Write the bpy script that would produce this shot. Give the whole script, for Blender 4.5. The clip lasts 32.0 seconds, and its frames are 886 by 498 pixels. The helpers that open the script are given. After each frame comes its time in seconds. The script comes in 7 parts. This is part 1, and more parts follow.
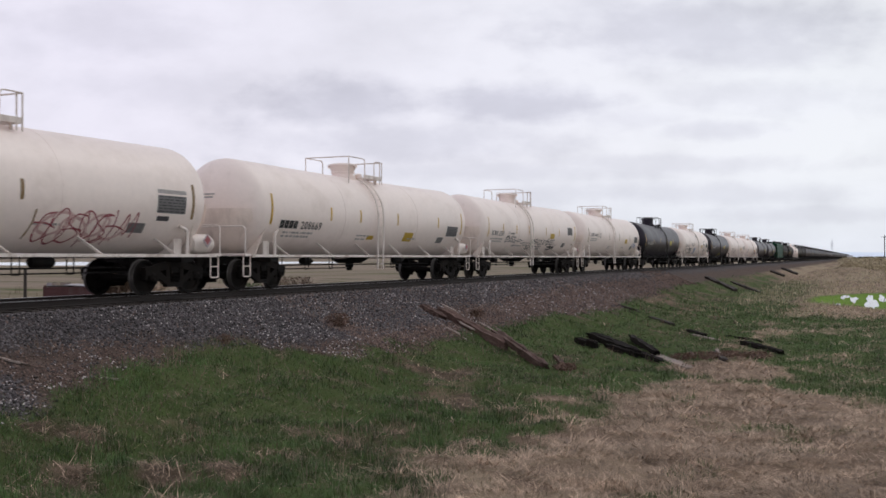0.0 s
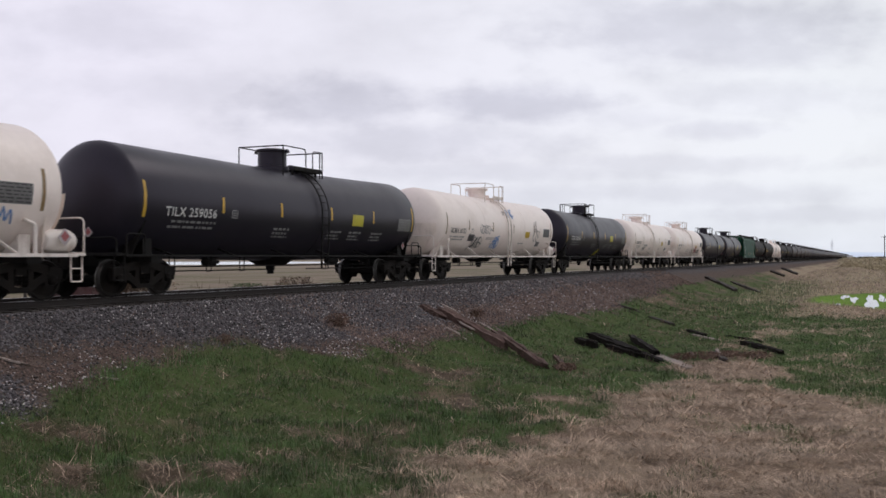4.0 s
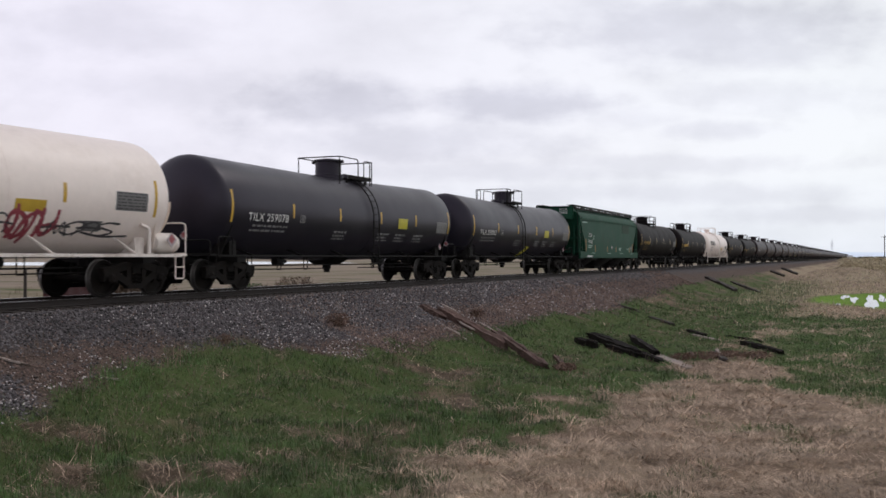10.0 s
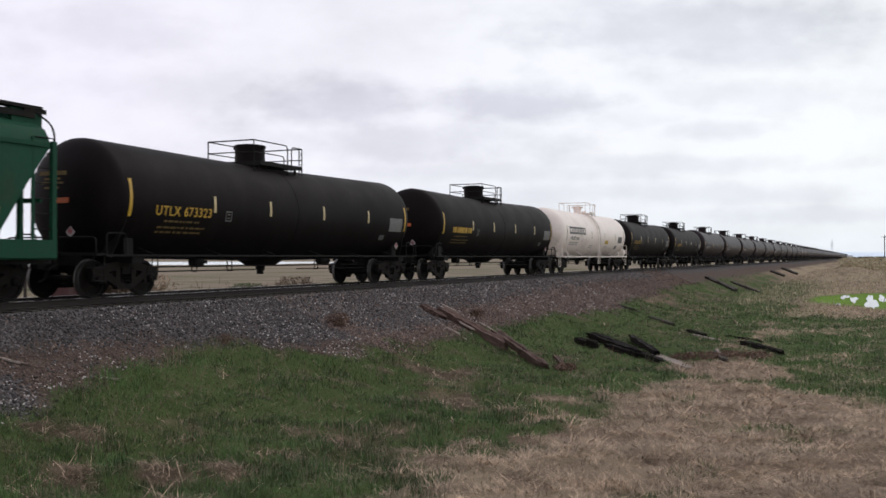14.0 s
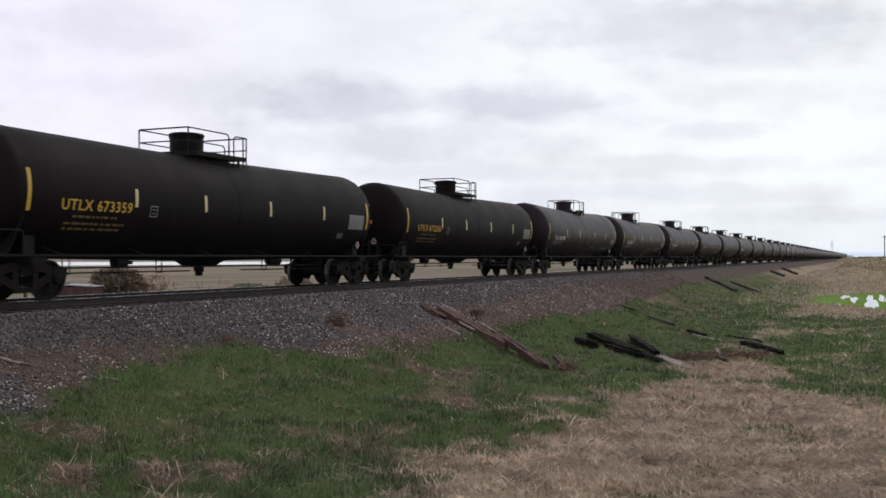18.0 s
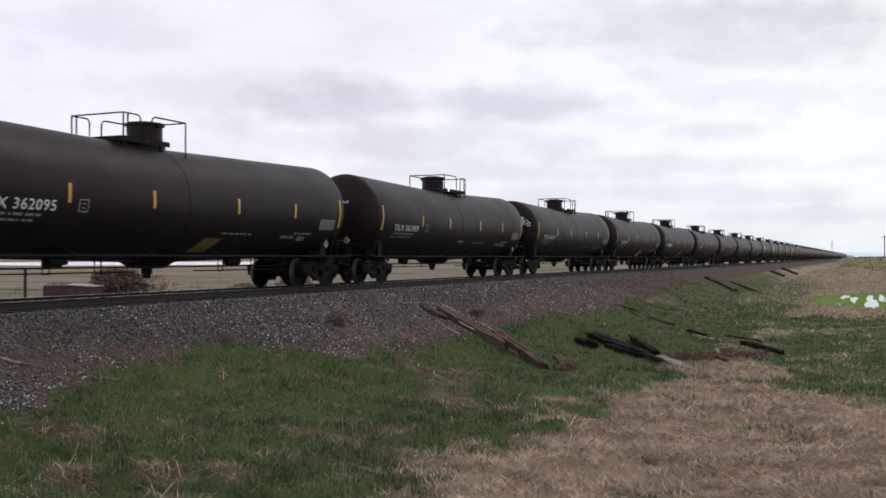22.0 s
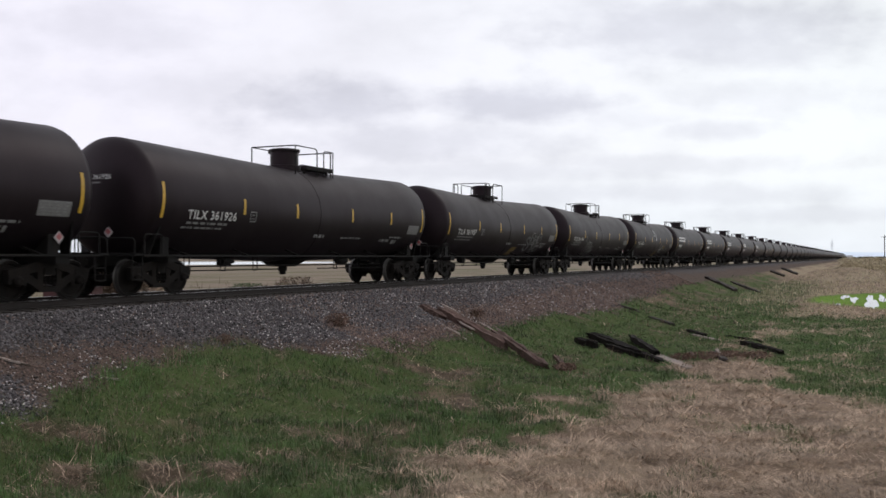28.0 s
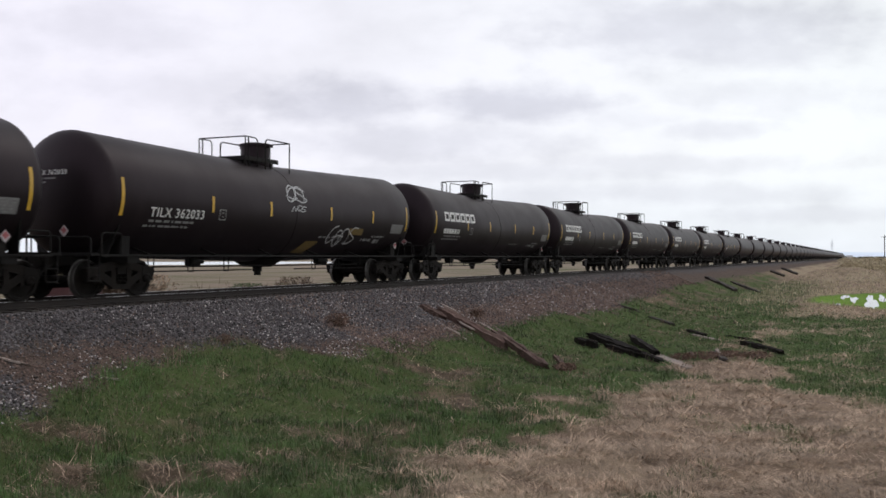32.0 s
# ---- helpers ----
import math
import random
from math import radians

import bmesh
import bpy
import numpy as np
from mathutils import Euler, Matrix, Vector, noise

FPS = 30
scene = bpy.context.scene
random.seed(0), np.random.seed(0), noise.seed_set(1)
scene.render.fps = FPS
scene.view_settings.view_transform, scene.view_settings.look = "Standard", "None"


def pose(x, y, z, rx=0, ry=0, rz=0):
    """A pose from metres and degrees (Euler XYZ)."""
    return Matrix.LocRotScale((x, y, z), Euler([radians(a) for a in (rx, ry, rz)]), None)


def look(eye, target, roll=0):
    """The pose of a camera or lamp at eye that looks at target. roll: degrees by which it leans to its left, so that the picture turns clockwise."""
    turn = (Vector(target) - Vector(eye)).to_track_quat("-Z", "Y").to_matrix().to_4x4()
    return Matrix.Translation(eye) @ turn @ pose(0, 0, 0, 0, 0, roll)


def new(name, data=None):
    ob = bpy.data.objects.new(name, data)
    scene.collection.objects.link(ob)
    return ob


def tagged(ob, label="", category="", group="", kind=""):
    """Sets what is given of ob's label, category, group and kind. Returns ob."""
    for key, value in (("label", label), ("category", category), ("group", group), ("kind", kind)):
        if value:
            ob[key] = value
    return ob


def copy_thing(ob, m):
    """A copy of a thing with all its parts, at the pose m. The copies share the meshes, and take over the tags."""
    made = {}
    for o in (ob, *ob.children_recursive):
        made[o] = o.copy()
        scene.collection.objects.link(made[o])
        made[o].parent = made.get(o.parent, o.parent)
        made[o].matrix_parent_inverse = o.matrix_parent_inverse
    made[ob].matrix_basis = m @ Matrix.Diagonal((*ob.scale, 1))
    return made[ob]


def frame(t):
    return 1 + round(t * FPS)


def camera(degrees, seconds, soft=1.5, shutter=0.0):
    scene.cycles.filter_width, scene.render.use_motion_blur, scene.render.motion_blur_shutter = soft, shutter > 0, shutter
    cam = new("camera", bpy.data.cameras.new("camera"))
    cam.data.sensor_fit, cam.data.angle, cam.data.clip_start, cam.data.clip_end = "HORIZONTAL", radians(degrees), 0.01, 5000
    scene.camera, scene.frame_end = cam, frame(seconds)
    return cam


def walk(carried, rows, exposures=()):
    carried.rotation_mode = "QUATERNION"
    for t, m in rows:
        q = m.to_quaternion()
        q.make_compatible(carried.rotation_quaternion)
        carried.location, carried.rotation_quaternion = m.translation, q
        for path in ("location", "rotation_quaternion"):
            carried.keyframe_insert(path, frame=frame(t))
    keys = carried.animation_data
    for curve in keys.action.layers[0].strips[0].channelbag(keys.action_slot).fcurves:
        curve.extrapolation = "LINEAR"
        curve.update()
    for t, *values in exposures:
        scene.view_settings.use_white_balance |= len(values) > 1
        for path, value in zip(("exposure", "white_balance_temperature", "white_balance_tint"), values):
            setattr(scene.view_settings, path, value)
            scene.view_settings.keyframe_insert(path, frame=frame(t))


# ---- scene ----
# The track runs along +Y at x = TRACK, rail tops at z = 0. The camera stands still beside it.
TRACK = -17.78
EYE = 0.97

cam = camera(49.65, 32.0, soft=1.6, shutter=0.12)
walk(cam, [(0.0, pose(0, 0, EYE, 90.507, 0, 23.7)), (32.0, pose(0, 0, EYE, 90.507, 0, 23.7))],
     [(0.0, -0.15, 6430, 13), (3.0, -0.16, 6430, 13), (5.5, -0.15, 6430, 13), (7.0, -0.09, 6450, 12), (10.0, -0.08, 6460, 12), (12.0, -0.03, 6450, 10), (14.5, -0.02, 6500, 10),
      (16.5, -0.05, 6450, 10), (17.2, -0.04, 6450, 10), (18.5, 0.0, 6500, 10), (32.0, 0.0, 6500, 10)])


def travelled(t):
    """How far the train has rolled towards the camera at t seconds, from its place at 16 s."""
    q = (t - 16.0) / 16.0
    return 232.8 * q - 3.8 * q * q


# ---- sky and sun ----
def node(tree, kind, **values):
    n = tree.nodes.new(kind)
    for key, value in values.items():
        n.inputs[key.replace("_", " ")].default_value = value
    return n


def make_world():
    world = bpy.data.worlds.new("overcast_sky")
    scene.world = world
    world.use_nodes = True
    t = world.node_tree
    t.nodes.clear()
    link = t.links.new
    coord = t.nodes.new("ShaderNodeTexCoord")
    direction = coord.outputs["Generated"]

    def math_node(op, a, b=0.0, clamp=False):
        n = t.nodes.new("ShaderNodeMath")
        n.operation, n.use_clamp = op, clamp
        for socket, v in zip(n.inputs, (a, b)):
            if isinstance(v, (int, float)):
                socket.default_value = v
            else:
                link(v, socket)
        return n.outputs[0]

    def along(axis):
        n = t.nodes.new("ShaderNodeVectorMath")
        n.operation = "DOT_PRODUCT"
        link(direction, n.inputs[0])
        n.inputs[1].default_value = axis
        return n.outputs["Value"]

    sky = t.nodes.new("ShaderNodeTexSky")
    sky.sky_type, sky.sun_disc = "NISHITA", False
    sky.sun_elevation, sky.sun_rotation = radians(48), radians(20)
    dim = t.nodes.new("ShaderNodeVectorMath")
    dim.operation = "SCALE"
    dim.inputs["Scale"].default_value = 0.1
    link(sky.outputs[0], dim.inputs[0])
    # bearings of the cloud banks: a to the right and b upwards of a heading 23.7 degrees west of the track
    h = radians(23.7)
    ahead = math_node("MAXIMUM", along((-math.sin(h), math.cos(h), 0.0)), 0.05)
    a = math_node("DIVIDE", along((math.cos(h), math.sin(h), 0.0)), ahead)
    b = math_node("DIVIDE", along((0, 0, 1.0)), ahead)
    plane = t.nodes.new("ShaderNodeCombineXYZ")
    link(a, plane.inputs[0])
    link(b, plane.inputs[1])

    def cloud_noise(scale, stretch, detail, shift=0.0):
        mp = t.nodes.new("ShaderNodeMapping")
        mp.inputs["Scale"].default_value = (1, stretch, 1)
        mp.inputs["Location"].default_value = (shift, shift * 0.7, shift * 0.3)
        link(plane.outputs[0], mp.inputs[0])
        n = node(t, "ShaderNodeTexNoise", Scale=scale, Detail=detail, Roughness=0.5)
        link(mp.outputs[0], n.inputs["Vector"])
        return n.outputs["Fac"]

    wisps, puffs, broad = cloud_noise(8.0, 2.2, 6.0, 1.3), cloud_noise(20.0, 1.8, 5.0, 4.1), cloud_noise(3.2, 2.6, 4.0, 7.7)
    edge = math_node("ADD", math_node("MULTIPLY", math_node("SUBTRACT", wisps, 0.5), 2.2), math_node("MULTIPLY", math_node("SUBTRACT", puffs, 0.5), 1.8))
    # cloud banks: bearing, height, half-widths, how much darker
    banks = [(-0.105, 0.158, 0.085, 0.026, 0.19), (-0.075, 0.176, 0.040, 0.014, 0.10), (0.060, 0.160, 0.095, 0.017, 0.21), (0.115, 0.153, 0.045, 0.010, 0.10), (-0.05, 0.120, 0.140, 0.022, 0.13),
             (0.255, 0.238, 0.150, 0.030, 0.16), (0.335, 0.214, 0.080, 0.014, 0.13), (0.17, 0.255, 0.08, 0.02, 0.10), (-0.37, 0.235, 0.12, 0.025, 0.06), (0.285, 0.133, 0.060, 0.009, 0.12), (0.20, 0.145, 0.05, 0.012, 0.08),
             (0.37, 0.165, 0.10, 0.016, 0.08), (-0.28, 0.175, 0.12, 0.018, 0.05), (0.05, 0.090, 0.16, 0.010, 0.09), (0.25, 0.098, 0.16, 0.009, 0.09), (0.22, 0.066, 0.20, 0.010, 0.09), (0.38, 0.045, 0.10, 0.008, 0.09)]
    shade = 0.0
    for a0, b0, ra, rb, dark in banks:
        da = math_node("POWER", math_node("ABSOLUTE", math_node("DIVIDE", math_node("SUBTRACT", a, a0), ra)), 2.0)
        db = math_node("POWER", math_node("ABSOLUTE", math_node("DIVIDE", math_node("SUBTRACT", b, b0), rb)), 2.0)
        far_off = math_node("ADD", math_node("SQRT", math_node("ADD", da, db)), edge)
        m = t.nodes.new("ShaderNodeMapRange")
        m.interpolation_type = "SMOOTHSTEP"
        m.inputs["From Min"].default_value, m.inputs["From Max"].default_value = 1.75, 0.25
        m.inputs["To Max"].default_value = dark * 0.95
        link(far_off, m.inputs["Value"])
        shade = math_node("MAXIMUM", shade, m.outputs[0])
    general = math_node("MULTIPLY", math_node("SUBTRACT", math_node("ADD", math_node("MULTIPLY", broad, 0.5), math_node("ADD", math_node("MULTIPLY", wisps, 0.34), math_node("MULTIPLY", puffs, 0.26))), 0.545), 0.56)
    level = math_node("MINIMUM", math_node("SUBTRACT", math_node("ADD", 1.005, general), shade), 1.05)
    # lavender-grey to one side, paler and cooler to the other
    lean = t.nodes.new("ShaderNodeMapRange")
    lean.inputs["From Min"].default_value, lean.inputs["From Max"].default_value = -0.35, 0.40
    link(a, lean.inputs["Value"])
    tint = t.nodes.new("ShaderNodeMix")
    tint.data_type = "RGBA"
    tint.inputs["A"].default_value = (0.925, 0.905, 1.0, 1)
    tint.inputs["B"].default_value = (0.945, 0.975, 1.0, 1)
    link(lean.outputs[0], tint.inputs["Factor"])
    # cooler and a little dimmer low down
    low = t.nodes.new("ShaderNodeMapRange")
    low.inputs["From Min"].default_value, low.inputs["From Max"].default_value = 0.10, 0.0
    low.inputs["To Max"].default_value = 0.85
    link(b, low.inputs["Value"])
    cool = t.nodes.new("ShaderNodeMix")
    cool.data_type = "RGBA"
    link(low.outputs[0], cool.inputs["Factor"])
    link(tint.outputs["Result"], cool.inputs["A"])
    cool.inputs["B"].default_value = (0.83, 0.89, 0.97, 1)
    # the unseen sky overhead is dimmed to lower the light on the ground
    grow = t.nodes.new("ShaderNodeMapRange")
    grow.inputs["From Min"].default_value, grow.inputs["From Max"].default_value = 0.28, 0.75
    grow.inputs["To Min"].default_value, grow.inputs["To Max"].default_value = 1.0, ZENITH
    link(along((0, 0, 1.0)), grow.inputs["Value"])
    thick = t.nodes.new("ShaderNodeMix")
    thick.data_type = "RGBA"
    link(math_node("MULTIPLY", shade, 2.2, True), thick.inputs["Factor"])
    link(cool.outputs["Result"], thick.inputs["A"])
    thick.inputs["B"].default_value = (0.865, 0.87, 1.03, 1)
    gain = t.nodes.new("ShaderNodeVectorMath")
    gain.operation = "SCALE"
    link(thick.outputs["Result"], gain.inputs[0])
    link(math_node("MULTIPLY", level, grow.outputs[0]), gain.inputs["Scale"])
    mix = t.nodes.new("ShaderNodeMix")
    mix.data_type = "RGBA"
    mix.inputs["Factor"].default_value = 0.95
    link(dim.outputs[0], mix.inputs["A"])
    link(gain.outputs[0], mix.inputs["B"])
    back = t.nodes.new("ShaderNodeBackground")
    out = t.nodes.new("ShaderNodeOutputWorld")
    link(mix.outputs["Result"], back.inputs[0])
    link(back.outputs[0], out.inputs[0])


ZENITH = 0.62
make_world()
sun = new("sun", bpy.data.lights.new("sun", "SUN"))
sun.data.energy, sun.data.angle, sun.data.color = 0.5, radians(25), (1.0, 0.96, 0.9)
sun.matrix_world = look((12, 25, 32), (0, 0, 0))


# ---- materials ----
def material(name, rgb, rough=0.6, metal=0.0, vary=0.12, scale=3.0, fine=40.0, bump=0.0, bump_scale=60.0, dirt=None, dirt_amount=0.0,
             dirt_scale=(1.0, 1.0, 0.25), rand=0.0, island=False, spec=0.5, dirt_from=0.5, gloss=None):
    """A painted, stained or raw surface: base colour varied at two scales, an optional stain colour, fine relief."""
    m = bpy.data.materials.new(name)
    m.use_nodes = True
    t = m.node_tree
    link = t.links.new
    bsdf = t.nodes["Principled BSDF"]
    bsdf.inputs["Metallic"].default_value = metal
    bsdf.inputs["Specular IOR Level"].default_value = spec
    if gloss:
        bsdf.inputs["Specular Tint"].default_value = (*gloss, 1)
    coord = t.nodes.new("ShaderNodeTexCoord")
    a = node(t, "ShaderNodeTexNoise", Scale=scale, Detail=5.0, Roughness=0.6)
    b = node(t, "ShaderNodeTexNoise", Scale=fine, Detail=3.0, Roughness=0.6)
    link(coord.outputs["Object"], a.inputs["Vector"])
    link(coord.outputs["Object"], b.inputs["Vector"])
    add = t.nodes.new("ShaderNodeMath")
    add.operation = "ADD"
    link(a.outputs["Fac"], add.inputs[0])
    link(b.outputs["Fac"], add.inputs[1])
    span = t.nodes.new("ShaderNodeMapRange")
    span.inputs["From Min"].default_value, span.inputs["From Max"].default_value = 0.6, 1.4
    span.inputs["To Min"].default_value, span.inputs["To Max"].default_value = 1 - vary * 1.6, 1 + vary * 1.6
    link(add.outputs[0], span.inputs["Value"])
    last = span.outputs[0]
    if rand or island:
        info = t.nodes.new("ShaderNodeNewGeometry" if island else "ShaderNodeObjectInfo")
        r = t.nodes.new("ShaderNodeMapRange")
        amount = rand or 0.3
        r.inputs["To Min"].default_value, r.inputs["To Max"].default_value = 1 - amount, 1 + amount
        link(info.outputs["Random Per Island" if island else "Random"], r.inputs["Value"])
        mul = t.nodes.new("ShaderNodeMath")
        mul.operation = "MULTIPLY"
        link(last, mul.inputs[0])
        link(r.outputs[0], mul.inputs[1])
        last = mul.outputs[0]
    col = t.nodes.new("ShaderNodeVectorMath")
    col.operation = "SCALE"
    col.inputs[0].default_value = rgb
    link(last, col.inputs["Scale"])
    colour = col.outputs[0]
    if dirt:
        mp = t.nodes.new("ShaderNodeMapping")
        mp.inputs["Scale"].default_value = dirt_scale
        link(coord.outputs["Object"], mp.inputs[0])
        c = node(t, "ShaderNodeTexNoise", Scale=2.2, Detail=6.0, Roughness=0.65)
        link(mp.outputs[0], c.inputs["Vector"])
        k = t.nodes.new("ShaderNodeMapRange")
        k.inputs["From Min"].default_value, k.inputs["From Max"].default_value = dirt_from, dirt_from + 0.25
        k.inputs["To Max"].default_value = dirt_amount
        link(c.outputs["Fac"], k.inputs["Value"])
        mx = t.nodes.new("ShaderNodeMix")
        mx.data_type = "RGBA"
        link(k.outputs[0], mx.inputs["Factor"])
        link(colour, mx.inputs["A"])
        mx.inputs["B"].default_value = (*dirt, 1)
        colour = mx.outputs["Result"]
    link(colour, bsdf.inputs["Base Color"])
    ro = t.nodes.new("ShaderNodeMapRange")
    ro.inputs["To Min"].default_value, ro.inputs["To Max"].default_value = max(0.05, rough - 0.12), min(1.0, rough + 0.12)
    link(a.outputs["Fac"], ro.inputs["Value"])
    link(ro.outputs[0], bsdf.inputs["Roughness"])
    if bump:
        h = node(t, "ShaderNodeTexNoise", Scale=bump_scale, Detail=4.0, Roughness=0.6)
        link(coord.outputs["Object"], h.inputs["Vector"])
        bp = t.nodes.new("ShaderNodeBump")
        bp.inputs["Strength"].default_value, bp.inputs["Distance"].default_value = bump, 0.02
        link(h.outputs["Fac"], bp.inputs["Height"])
        link(bp.outputs[0], bsdf.inputs["Normal"])
    return m


